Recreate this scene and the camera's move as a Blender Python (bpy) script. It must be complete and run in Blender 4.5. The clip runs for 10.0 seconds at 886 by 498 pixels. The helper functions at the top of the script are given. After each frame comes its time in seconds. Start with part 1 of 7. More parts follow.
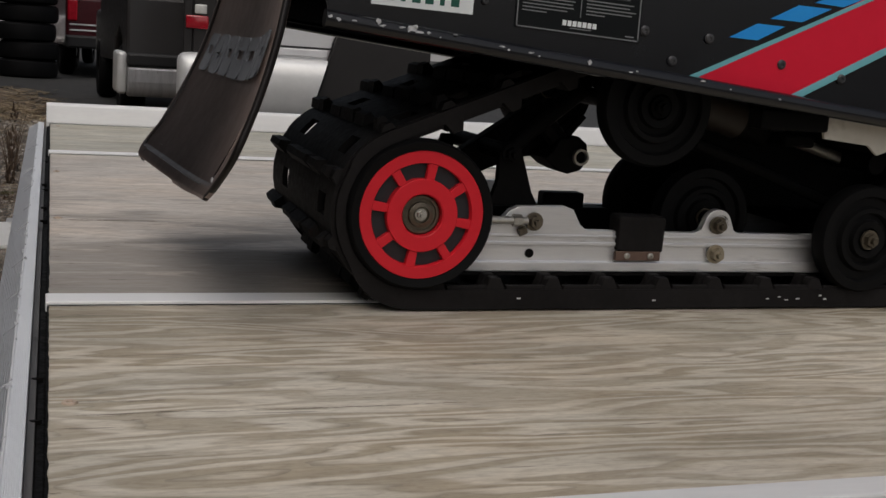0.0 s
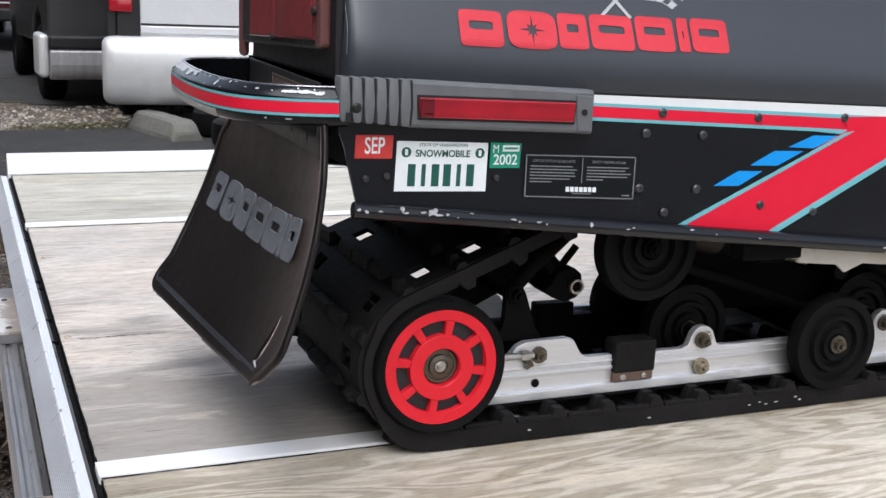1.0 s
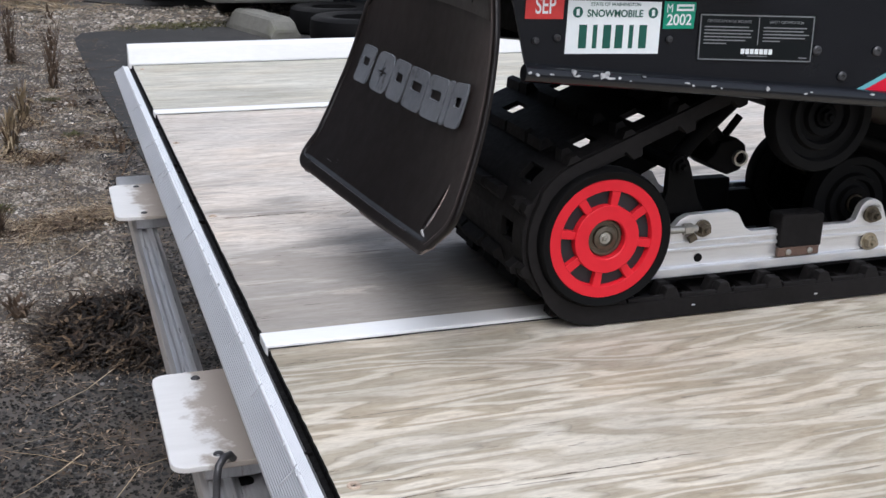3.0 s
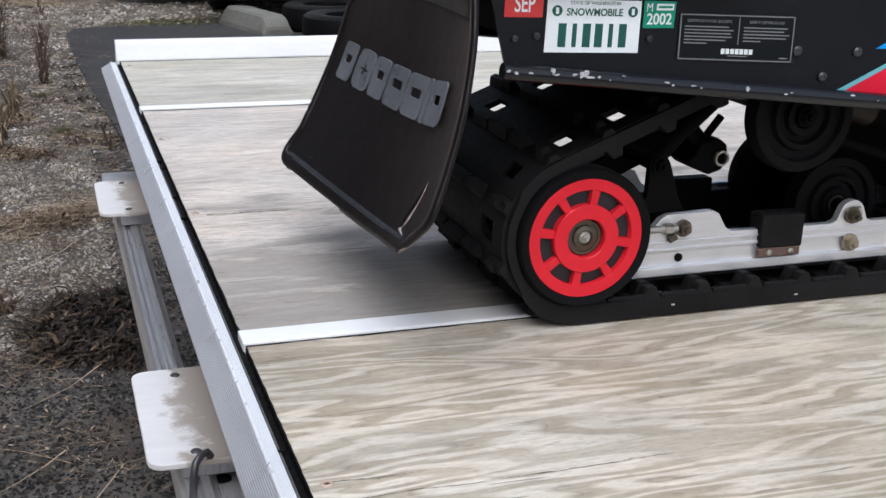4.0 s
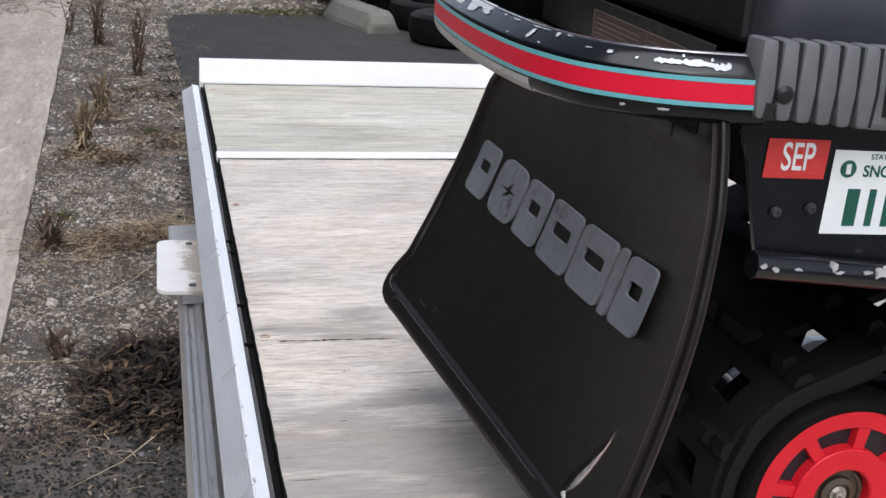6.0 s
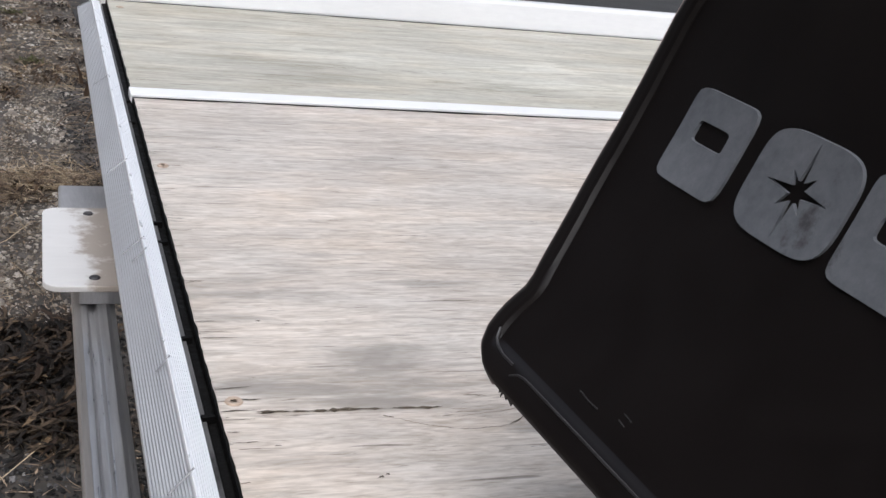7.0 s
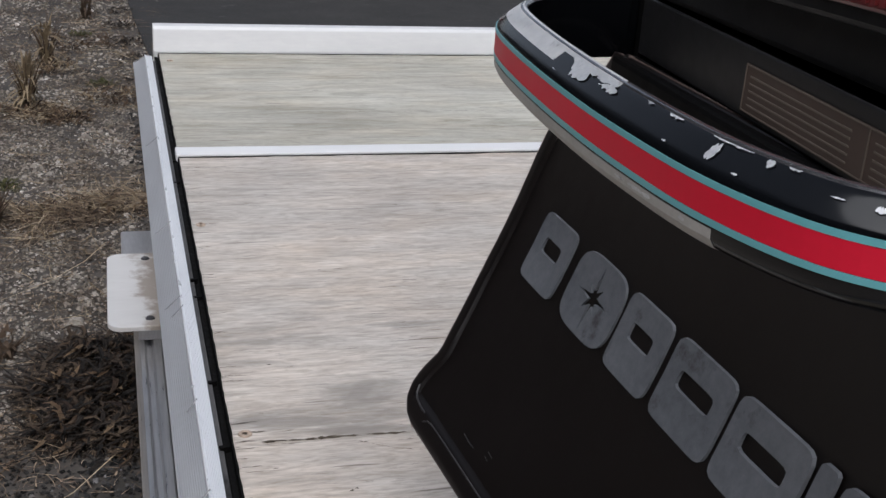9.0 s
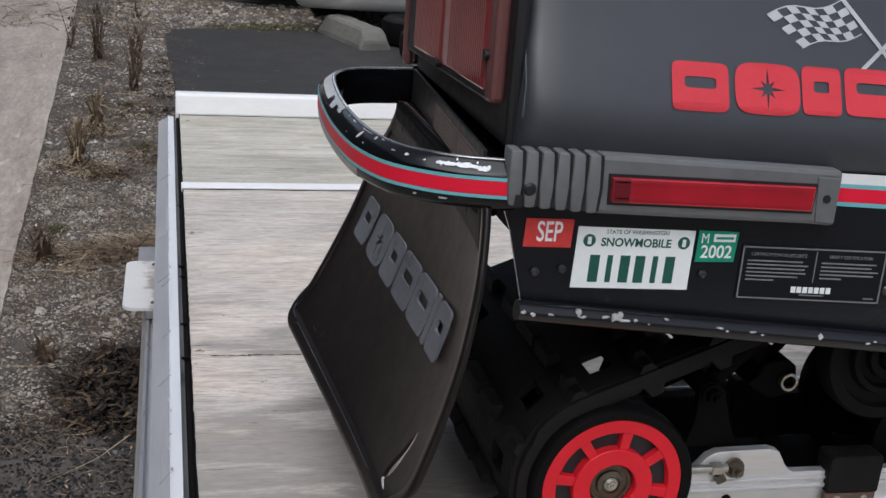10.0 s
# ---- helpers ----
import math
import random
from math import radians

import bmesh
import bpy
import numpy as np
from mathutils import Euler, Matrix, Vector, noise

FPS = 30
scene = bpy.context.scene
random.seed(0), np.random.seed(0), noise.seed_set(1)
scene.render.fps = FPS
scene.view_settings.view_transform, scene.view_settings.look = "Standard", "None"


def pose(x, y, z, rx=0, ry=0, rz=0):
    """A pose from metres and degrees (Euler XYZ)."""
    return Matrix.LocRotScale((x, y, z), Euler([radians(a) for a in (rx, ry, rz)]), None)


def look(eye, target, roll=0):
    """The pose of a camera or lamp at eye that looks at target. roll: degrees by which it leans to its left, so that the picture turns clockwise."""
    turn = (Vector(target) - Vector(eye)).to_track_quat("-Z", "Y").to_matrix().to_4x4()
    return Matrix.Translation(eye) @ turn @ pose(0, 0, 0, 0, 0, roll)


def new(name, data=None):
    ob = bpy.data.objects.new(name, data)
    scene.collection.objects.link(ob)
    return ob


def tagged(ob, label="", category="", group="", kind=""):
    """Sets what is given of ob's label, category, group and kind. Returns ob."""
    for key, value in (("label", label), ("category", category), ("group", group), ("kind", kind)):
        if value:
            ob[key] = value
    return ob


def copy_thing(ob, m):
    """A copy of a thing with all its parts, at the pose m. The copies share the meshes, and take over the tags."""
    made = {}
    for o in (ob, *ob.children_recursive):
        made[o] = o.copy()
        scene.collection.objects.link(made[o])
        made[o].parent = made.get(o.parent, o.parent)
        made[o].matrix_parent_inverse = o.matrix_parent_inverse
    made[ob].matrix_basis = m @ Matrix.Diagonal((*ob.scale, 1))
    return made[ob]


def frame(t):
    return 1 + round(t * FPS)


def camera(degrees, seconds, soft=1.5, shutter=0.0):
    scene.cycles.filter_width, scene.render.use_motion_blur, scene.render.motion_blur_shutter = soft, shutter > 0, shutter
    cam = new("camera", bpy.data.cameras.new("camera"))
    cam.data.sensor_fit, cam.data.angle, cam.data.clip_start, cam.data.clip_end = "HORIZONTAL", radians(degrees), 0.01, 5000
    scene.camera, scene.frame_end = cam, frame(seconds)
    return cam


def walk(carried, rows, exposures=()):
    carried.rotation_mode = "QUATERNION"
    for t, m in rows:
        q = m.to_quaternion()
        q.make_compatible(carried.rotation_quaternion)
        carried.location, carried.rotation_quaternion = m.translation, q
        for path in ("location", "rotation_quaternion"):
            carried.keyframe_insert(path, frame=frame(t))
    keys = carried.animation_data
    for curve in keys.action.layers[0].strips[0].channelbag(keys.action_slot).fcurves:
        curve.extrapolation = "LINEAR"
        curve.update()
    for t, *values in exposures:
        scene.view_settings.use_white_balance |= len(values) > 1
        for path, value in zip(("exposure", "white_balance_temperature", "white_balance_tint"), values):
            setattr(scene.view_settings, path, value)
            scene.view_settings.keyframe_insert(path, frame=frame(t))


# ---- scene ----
cam = camera(41.4, 10.0)
PATH = [
    (0, (0.0006, -1.1524, 0.9486), (0.6063, 0.6167, 0.6115), 4.05),
    (0.2, (-0.0165, -1.1637, 1.0321), (0.5829, 0.6024, 0.6692), 3.99),
    (0.5, (-0.0469, -1.1882, 1.1168), (0.5453, 0.5722, 0.7166), 4.05),
    (0.6, (-0.0688, -1.1801, 1.1310), (0.5337, 0.5766, 0.7294), 3.58),
    (0.8, (-0.0952, -1.1750, 1.1612), (0.5701, 0.5591, 0.7608), 2.67),
    (1, (-0.1180, -1.1618, 1.1779), (0.5997, 0.5469, 0.7589), 2.25),
    (1.2, (-0.1362, -1.1435, 1.1749), (0.6529, 0.5295, 0.7409), 3.64),
    (1.5, (-0.1389, -1.1281, 1.1689), (0.6978, 0.4933, 0.6388), 4.59),
    (1.7, (-0.1404, -1.1237, 1.1402), (0.6869, 0.4909, 0.5758), 3.32),
    (2, (-0.1516, -1.1122, 1.1288), (0.6410, 0.5131, 0.5456), 2.19),
    (2.2, (-0.1591, -1.1048, 1.1344), (0.5479, 0.5695, 0.5804), 0.91),
    (2.5, (-0.1774, -1.1061, 1.1388), (0.4423, 0.6036, 0.5883), 1.15),
    (2.7, (-0.1846, -1.1104, 1.1363), (0.3891, 0.6083, 0.5645), 0.72),
    (4, (-0.1682, -1.1151, 1.1343), (0.4147, 0.5982, 0.5559), 1.32),
    (4.5, (-0.1630, -1.1149, 1.1392), (0.4325, 0.5971, 0.5695), 1.63),
    (4.8, (-0.1600, -1.1096, 1.1442), (0.4322, 0.6073, 0.5858), 2.38),
    (5, (-0.1559, -1.1142, 1.1608), (0.4054, 0.6181, 0.6188), 2.94),
    (5.2, (-0.1285, -1.0608, 1.1706), (0.4159, 0.6811, 0.6423), 3.72),
    (5.3, (-0.1181, -1.0230, 1.1700), (0.4217, 0.7199, 0.6401), 3.72),
    (5.5, (-0.1155, -0.9358, 1.1689), (0.3616, 0.8238, 0.6340), 3.83),
    (5.7, (-0.0945, -0.8249, 1.1837), (0.3404, 0.9395, 0.6290), 2.83),
    (6.8, (-0.0967, -0.2666, 1.0647), (0.4436, 1.4172, 0.3698), 8.75),
    (7, (-0.1081, -0.1573, 1.0379), (0.5145, 1.5129, 0.3801), 7.77),
    (7.2, (-0.1119, -0.0772, 1.0059), (0.5850, 1.5574, 0.3334), 8.91),
    (7.5, (-0.1046, -0.0242, 0.9765), (0.6954, 1.5735, 0.3307), 13.69),
    (7.7, (-0.1051, -0.0088, 0.9735), (0.7279, 1.5498, 0.2757), 13.50),
    (8, (-0.1149, -0.0032, 0.9638), (0.6931, 1.5566, 0.2400), 14.14),
    (8.2, (-0.1118, -0.0063, 0.9895), (0.6619, 1.5674, 0.2581), 12.58),
    (8.5, (-0.1048, -0.0451, 1.0549), (0.5663, 1.5454, 0.2614), 7.99),
    (8.7, (-0.0909, -0.1247, 1.1124), (0.4979, 1.5168, 0.3583), 4.53),
    (9, (-0.0832, -0.3546, 1.1906), (0.4207, 1.3364, 0.4858), 4.08),
    (9.2, (-0.0758, -0.4655, 1.2248), (0.3711, 1.2363, 0.5077), 3.24),
    (9.5, (-0.0807, -0.6253, 1.2461), (0.3584, 1.1048, 0.5951), 2.70),
    (9.8, (-0.0577, -0.7949, 1.2605), (0.4187, 0.9178, 0.5897), 4.53),
    (10, (-0.0290, -0.9028, 1.2838), (0.4070, 0.8494, 0.6925), 4.39),
]
walk(cam, [(t, look(eye, target, roll)) for t, eye, target, roll in PATH],
     [(t, e, k, 11) for t, e, k in ((0, -0.58, 6650), (0.2, -0.48, 6500), (0.4, 0.20, 6150), (0.6, 0.62, 6080), (1, 0.70, 6020), (1.5, 0.70, 6050), (2, 0.66, 6050), (2.5, 0.58, 5950), (4.5, 0.54, 5900), (5.5, 0.61, 5950), (7, 0.45, 6150), (8, 0.22, 6150), (8.5, 0.18, 6150), (9, 0.0, 6100), (9.5, -0.04, 6050), (10, 0.15, 6050))])

# ---------------------------------------------------------------- light
world = bpy.data.worlds.new("overcast_sky")
scene.world = world
world.use_nodes = True
wn = world.node_tree.nodes
sky = wn.new("ShaderNodeTexSky")
sky.sky_type, sky.sun_disc = "NISHITA", False
sky.sun_elevation, sky.sun_rotation = radians(48), radians(200)
sky.air_density, sky.dust_density, sky.ozone_density = 1.0, 4.0, 1.0
soften = wn.new("ShaderNodeHueSaturation")
soften.inputs["Saturation"].default_value = 0.45
world.node_tree.links.new(sky.outputs[0], soften.inputs["Color"])
world.node_tree.links.new(soften.outputs[0], wn["Background"].inputs[0])
wn["Background"].inputs[1].default_value = 0.115
sun_data = bpy.data.lights.new("sun", "SUN")
sun_data.energy, sun_data.angle, sun_data.color = 1.3, radians(50), (1.0, 0.98, 0.965)
sun = new("sun", sun_data)
sun.matrix_world = look((-1.2, -1.6, 9.0), (0.5, 0.5, 0.5))

DECK = 0.67


# ---------------------------------------------------------------- materials
def material(name):
    m = bpy.data.materials.new(name)
    m.use_nodes = True
    return m, m.node_tree.nodes, m.node_tree.links, m.node_tree.nodes["Principled BSDF"]


def ramp(nodes, stops):
    r = nodes.new("ShaderNodeValToRGB")
    e = r.color_ramp.elements
    while len(e) < len(stops):
        e.new(0.5)
    for el, (pos, col) in zip(e, stops):
        el.position, el.color = pos, (*col, 1)
    return r


def coords(nodes, links, scale=(1, 1, 1), kind="Object"):
    tc, mp = nodes.new("ShaderNodeTexCoord"), nodes.new("ShaderNodeMapping")
    mp.inputs["Scale"].default_value = scale
    links.new(tc.outputs[kind], mp.inputs["Vector"])
    return mp.outputs["Vector"]


def fbm(nodes, links, vec, scale, detail=4, rough=0.55, distort=0.0):
    n = nodes.new("ShaderNodeTexNoise")
    n.inputs["Scale"].default_value, n.inputs["Detail"].default_value = scale, detail
    n.inputs["Roughness"].default_value, n.inputs["Distortion"].default_value = rough, distort
    links.new(vec, n.inputs["Vector"])
    return n.outputs["Fac"]


def mixed(nodes, links, fac, a, b, mode="MIX"):
    m = nodes.new("ShaderNodeMix")
    m.data_type, m.blend_type = "RGBA", mode
    for sock, v in ((m.inputs[0], fac), (m.inputs[6], a), (m.inputs[7], b)):
        if isinstance(v, (int, float)):
            sock.default_value = v
        elif isinstance(v, tuple):
            sock.default_value = (*v, 1)
        else:
            links.new(v, sock)
    return m.outputs[2]


def maths(nodes, links, op, a, b=0.0):
    m = nodes.new("ShaderNodeMath")
    m.operation = op
    for sock, v in ((m.inputs[0], a), (m.inputs[1], b)):
        if isinstance(v, (int, float)):
            sock.default_value = v
        else:
            links.new(v, sock)
    return m.outputs[0]


def bump(nodes, links, bsdf, height, strength, distance=0.002):
    b = nodes.new("ShaderNodeBump")
    b.inputs["Strength"].default_value, b.inputs["Distance"].default_value = strength, distance
    links.new(height, b.inputs["Height"])
    links.new(b.outputs[0], bsdf.inputs["Normal"])


def surface(name, low, high, scale=30.0, rough=(0.4, 0.6), metal=0.0, grain=(1, 1, 1), relief=0.15, dirt=None, spec=0.5, clear=0.0):
    """Two-scale mottled surface: a broad blotch, a fine grain, uneven gloss and slight relief; dirt adds shaped stains."""
    m, n, l, b = material(name)
    v = coords(n, l, grain)
    broad, fine = fbm(n, l, v, scale * 0.15, 3), fbm(n, l, v, scale * 2.5, 5, 0.65)
    both = maths(n, l, "ADD", maths(n, l, "MULTIPLY", broad, 0.55), maths(n, l, "MULTIPLY", fine, 0.45))
    r = ramp(n, [(0.32, low), (0.68, high)])
    l.new(both, r.inputs[0])
    col = r.outputs[0]
    if dirt:
        spots = ramp(n, [(0.60, (0, 0, 0)), (0.70, (1, 1, 1))])
        l.new(fbm(n, l, v, scale * 0.4, 6, 0.7), spots.inputs[0])
        col = mixed(n, l, spots.outputs[0], col, dirt)
    l.new(col, b.inputs["Base Color"])
    rr = n.new("ShaderNodeMapRange")
    rr.inputs[1].default_value, rr.inputs[2].default_value = 0.3, 0.7
    rr.inputs[3].default_value, rr.inputs[4].default_value = rough
    l.new(fine, rr.inputs[0])
    l.new(rr.outputs[0], b.inputs["Roughness"])
    b.inputs["Metallic"].default_value = metal
    b.inputs["Specular IOR Level"].default_value = spec
    b.inputs["Coat Weight"].default_value = clear
    b.inputs["Coat Roughness"].default_value = 0.12
    if relief:
        bump(n, l, b, fine, relief, 0.001)
    return m


def plywood(name, pale, tan, dark, figure, rings, grey, greyness, calm=0.0, crisp=False):
    """Weathered rotary-cut plywood: contour bands of a stretched height field, fine fibres along x, grey patches, dark splits."""
    m, n, l, b = material(name)
    field = fbm(n, l, coords(n, l, (1.0, 7.5, 1.0)), 2.6, 3.0, 0.45, 0.5)
    fine = fbm(n, l, coords(n, l, (2.0, 26.0, 1.0)), 3.0, 3, 0.55)
    wavy = maths(n, l, "ADD", maths(n, l, "MULTIPLY", field, rings), maths(n, l, "MULTIPLY", fine, 0.7))
    band = maths(n, l, "FRACT", wavy)
    bands = ramp(n, [(0.0, dark), (0.10, tan), (0.34, tan), (0.58, pale), (0.84, pale), (1.0, dark)])
    if crisp:
        field = fbm(n, l, coords(n, l, (1.0, 6.2, 1.0)), 2.5, 2.4, 0.5, 0.3)
        wobble = fbm(n, l, coords(n, l, (1.0, 3.0, 1.0)), 9.0, 2, 0.5)
        band = maths(n, l, "FRACT", maths(n, l, "ADD", maths(n, l, "MULTIPLY", field, rings), maths(n, l, "MULTIPLY", wobble, 0.55)))
        mid = tuple(0.40 * p + 0.60 * t for p, t in zip(pale, tan))
        bands = ramp(n, [(0.0, tan), (0.30, tan), (0.40, mid), (0.50, pale), (0.80, pale), (0.90, mid), (1.0, dark)])
    l.new(band, bands.inputs[0])
    wide = fbm(n, l, coords(n, l, (1.0, 4.5, 1.0)), 3.3, 4, 0.55)
    blot = ramp(n, [(0.36, tan), (0.62, pale)])
    l.new(wide, blot.inputs[0])
    col = mixed(n, l, figure, blot.outputs[0], bands.outputs[0])
    isle = ramp(n, [(0.53, (0, 0, 0)), (0.60, (1, 1, 1))])
    l.new(fbm(n, l, coords(n, l, (1.3, 6.5, 1.0)), 3.6, 2, 0.45, 0.4), isle.inputs[0])
    col = mixed(n, l, maths(n, l, "MULTIPLY", isle.outputs[0], 0.35 if crisp else 0.55), col, tuple(min(0.75, c * 1.06) for c in pale))
    fibre = fbm(n, l, coords(n, l, (1.6, 70.0, 1.0) if crisp else (5.5, 44.0, 1.0)), 5.0, 5, 0.7, 0.0 if crisp else 0.5)
    fr = ramp(n, [(0.28, (0.68, 0.66, 0.64)), (0.50, (0.98, 0.98, 0.98)), (0.75, (1.10, 1.09, 1.08))])
    l.new(fibre, fr.inputs[0])
    col = mixed(n, l, 1.0 - 0.65 * calm, col, fr.outputs[0], "MULTIPLY")
    cloud = ramp(n, [(0.35, (0.93, 0.945, 0.955)), (0.5, (1.0, 1.0, 1.0)), (0.66, (1.03, 1.0, 0.965))])
    l.new(fbm(n, l, coords(n, l, (1.6, 4.0, 1.0)), 4.0, 3, 0.5), cloud.inputs[0])
    col = mixed(n, l, 0.9, col, cloud.outputs[0], "MULTIPLY")
    patch = ramp(n, [(0.42, (0, 0, 0)), (0.66, (1, 1, 1))])
    l.new(fbm(n, l, coords(n, l, (1.0, 3.0, 1.0)), 3.1, 5, 0.62), patch.inputs[0])
    col = mixed(n, l, maths(n, l, "MULTIPLY", patch.outputs[0], greyness), col, grey)
    streak = ramp(n, [(0.36, (0.90, 0.89, 0.88)), (0.62, (1.04, 1.04, 1.035))])
    l.new(fbm(n, l, coords(n, l, (7.0, 34.0, 1.0)), 2.4, 5, 0.7), streak.inputs[0])
    col = mixed(n, l, 1.0, col, streak.outputs[0], "MULTIPLY")
    hair = ramp(n, [(0.34, (0.55, 0.52, 0.50)), (0.42, (1.0, 1.0, 1.0))])
    l.new(fbm(n, l, coords(n, l, (3.0, 190.0, 1.0) if crisp else (9.0, 150.0, 1.0)), 4.0, 3, 0.6), hair.inputs[0])
    col = mixed(n, l, 0.4 - 0.22 * calm, col, mixed(n, l, 1.0, col, hair.outputs[0], "MULTIPLY"))
    split = ramp(n, [(0.69, (0, 0, 0)), (0.72, (1, 1, 1))])
    l.new(fbm(n, l, coords(n, l, (2.6, 52.0, 1.0)), 3.0, 2, 0.5), split.inputs[0])
    col = mixed(n, l, maths(n, l, "MULTIPLY", split.outputs[0], 0.6), col, (0.12, 0.10, 0.085))
    if calm and not crisp:
        grain = fbm(n, l, coords(n, l, (12.0, 62.0, 1.0)), 3.0, 6, 0.68, 0.7)
        smear = ramp(n, [(0.30, (0.66, 0.64, 0.62)), (0.44, (0.94, 0.93, 0.92)), (0.56, (1.0, 1.0, 1.0)), (0.70, (1.13, 1.12, 1.11))])
        l.new(grain, smear.inputs[0])
        col = mixed(n, l, 0.40, col, smear.outputs[0], "MULTIPLY")
        broad = fbm(n, l, coords(n, l, (1.0, 2.0, 1.0)), 2.6, 4, 0.6, 0.3)
        tone = ramp(n, [(0.34, (0.87, 0.868, 0.865)), (0.46, (0.965, 0.96, 0.955)), (0.56, (1.0, 0.99, 0.98)), (0.66, (1.10, 1.07, 1.04))])
        l.new(broad, tone.inputs[0])
        col = mixed(n, l, 1.0, col, tone.outputs[0], "MULTIPLY")
        wave = ramp(n, [(0.36, (0.84, 0.82, 0.79)), (0.47, (0.97, 0.965, 0.955)), (0.56, (1.0, 1.0, 1.0)), (0.66, (1.07, 1.075, 1.08))])
        l.new(fbm(n, l, coords(n, l, (9.0, 44.0, 1.0)), 4.4, 3, 0.5, 1.3), wave.inputs[0])
        col = mixed(n, l, 0.8, col, wave.outputs[0], "MULTIPLY")
        scales = ramp(n, [(0.42, (0.84, 0.825, 0.805)), (0.455, (0.96, 0.955, 0.95)), (0.53, (1.0, 1.0, 1.0)), (0.555, (1.07, 1.065, 1.06)), (0.62, (1.05, 1.05, 1.05))])
        l.new(fbm(n, l, coords(n, l, (8.5, 52.0, 1.0)), 3.6, 2.5, 0.5, 1.1), scales.inputs[0])
        col = mixed(n, l, 0.75, col, scales.outputs[0], "MULTIPLY")
        threads = ramp(n, [(0.38, (0.80, 0.78, 0.76)), (0.43, (1.0, 1.0, 1.0))])
        l.new(fbm(n, l, coords(n, l, (16.0, 210.0, 1.0)), 3.0, 2, 0.5, 0.8), threads.inputs[0])
        col = mixed(n, l, 0.45, col, threads.outputs[0], "MULTIPLY")
        fleck = ramp(n, [(0.60, (0, 0, 0)), (0.68, (1, 1, 1))])
        l.new(fbm(n, l, coords(n, l, (14.0, 90.0, 1.0)), 3.0, 3, 0.6, 0.5), fleck.inputs[0])
        col = mixed(n, l, maths(n, l, "MULTIPLY", fleck.outputs[0], 0.35), col, (0.70, 0.675, 0.62))
        # weather stain and the sled's shade, both put into the colour at low y
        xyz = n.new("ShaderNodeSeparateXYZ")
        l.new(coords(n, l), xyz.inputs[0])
        sledward = maths(n, l, "SUBTRACT", fbm(n, l, coords(n, l, (1.6, 6.0, 1.0)), 3.0, 5, 0.6, 0.4), maths(n, l, "MULTIPLY", xyz.outputs[1], 0.42))
        darkened = ramp(n, [(0.28, (0, 0, 0)), (0.40, (1, 1, 1))])
        l.new(sledward, darkened.inputs[0])
        col = mixed(n, l, maths(n, l, "MULTIPLY", darkened.outputs[0], 0.72), col, (0.27, 0.247, 0.222))
        check = ramp(n, [(0.70, (0, 0, 0)), (0.73, (1, 1, 1))])
        l.new(fbm(n, l, coords(n, l, (9.0, 150.0, 1.0)), 2.6, 3, 0.6, 0.6), check.inputs[0])
        col = mixed(n, l, maths(n, l, "MULTIPLY", check.outputs[0], 0.8), col, (0.085, 0.065, 0.05))
    if crisp:
        patchy = ramp(n, [(0.34, (0.80, 0.79, 0.77)), (0.47, (0.96, 0.955, 0.945)), (0.58, (1.03, 1.03, 1.03)), (0.70, (1.14, 1.15, 1.16))])
        l.new(fbm(n, l, coords(n, l, (1.0, 2.6, 1.0)), 2.1, 4, 0.55, 0.4), patchy.inputs[0])
        col = mixed(n, l, 1.0, col, patchy.outputs[0], "MULTIPLY")
        speckle = ramp(n, [(0.36, (0.82, 0.80, 0.78)), (0.50, (1.0, 1.0, 1.0)), (0.66, (1.10, 1.10, 1.09))])
        l.new(fbm(n, l, coords(n, l, (22.0, 75.0, 1.0)), 3.2, 4, 0.65, 0.6), speckle.inputs[0])
        col = mixed(n, l, 0.7, col, speckle.outputs[0], "MULTIPLY")
    dash = ramp(n, [(0.665, (0, 0, 0)), (0.70, (1, 1, 1))])
    l.new(fbm(n, l, coords(n, l, (11.0, 120.0, 1.0)), 2.2, 3, 0.6), dash.inputs[0])
    where = ramp(n, [(0.46, (0, 0, 0)), (0.60, (1, 1, 1))])
    l.new(fbm(n, l, coords(n, l, (1.0, 2.5, 1.0)), 3.7, 3, 0.6), where.inputs[0])
    col = mixed(n, l, maths(n, l, "MULTIPLY", maths(n, l, "MULTIPLY", dash.outputs[0], where.outputs[0]), 0.75), col, (0.16, 0.135, 0.11))
    l.new(col, b.inputs["Base Color"])
    b.inputs["Roughness"].default_value = 0.72
    b.inputs["Specular IOR Level"].default_value = 0.3
    bump(n, l, b, fibre, 0.4 - 0.22 * calm, 0.0012)
    return m


MAT_PLY_NEAR = plywood("plywood_near", (0.63, 0.58, 0.49), (0.39, 0.336, 0.252), (0.28, 0.245, 0.19), 0.85, 10.0, (0.47, 0.44, 0.39), 0.30, 1.0, True)
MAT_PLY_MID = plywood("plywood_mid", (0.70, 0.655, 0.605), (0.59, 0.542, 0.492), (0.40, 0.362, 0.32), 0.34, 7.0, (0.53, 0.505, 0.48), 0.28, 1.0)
MAT_PLY_FAR = plywood("plywood_far", (0.60, 0.58, 0.51), (0.46, 0.44, 0.37), (0.33, 0.31, 0.25), 0.6, 8.0, (0.48, 0.47, 0.43), 0.45, 0.8, True)
MAT_CRACK = surface("split_wood", (0.05, 0.04, 0.03), (0.12, 0.09, 0.06), 60, (0.8, 0.95))
MAT_ALU = surface("aluminium", (0.66, 0.67, 0.69), (0.80, 0.80, 0.81), 24, (0.38, 0.5), 0.35, (1, 1, 1), 0.05, (0.55, 0.54, 0.53))
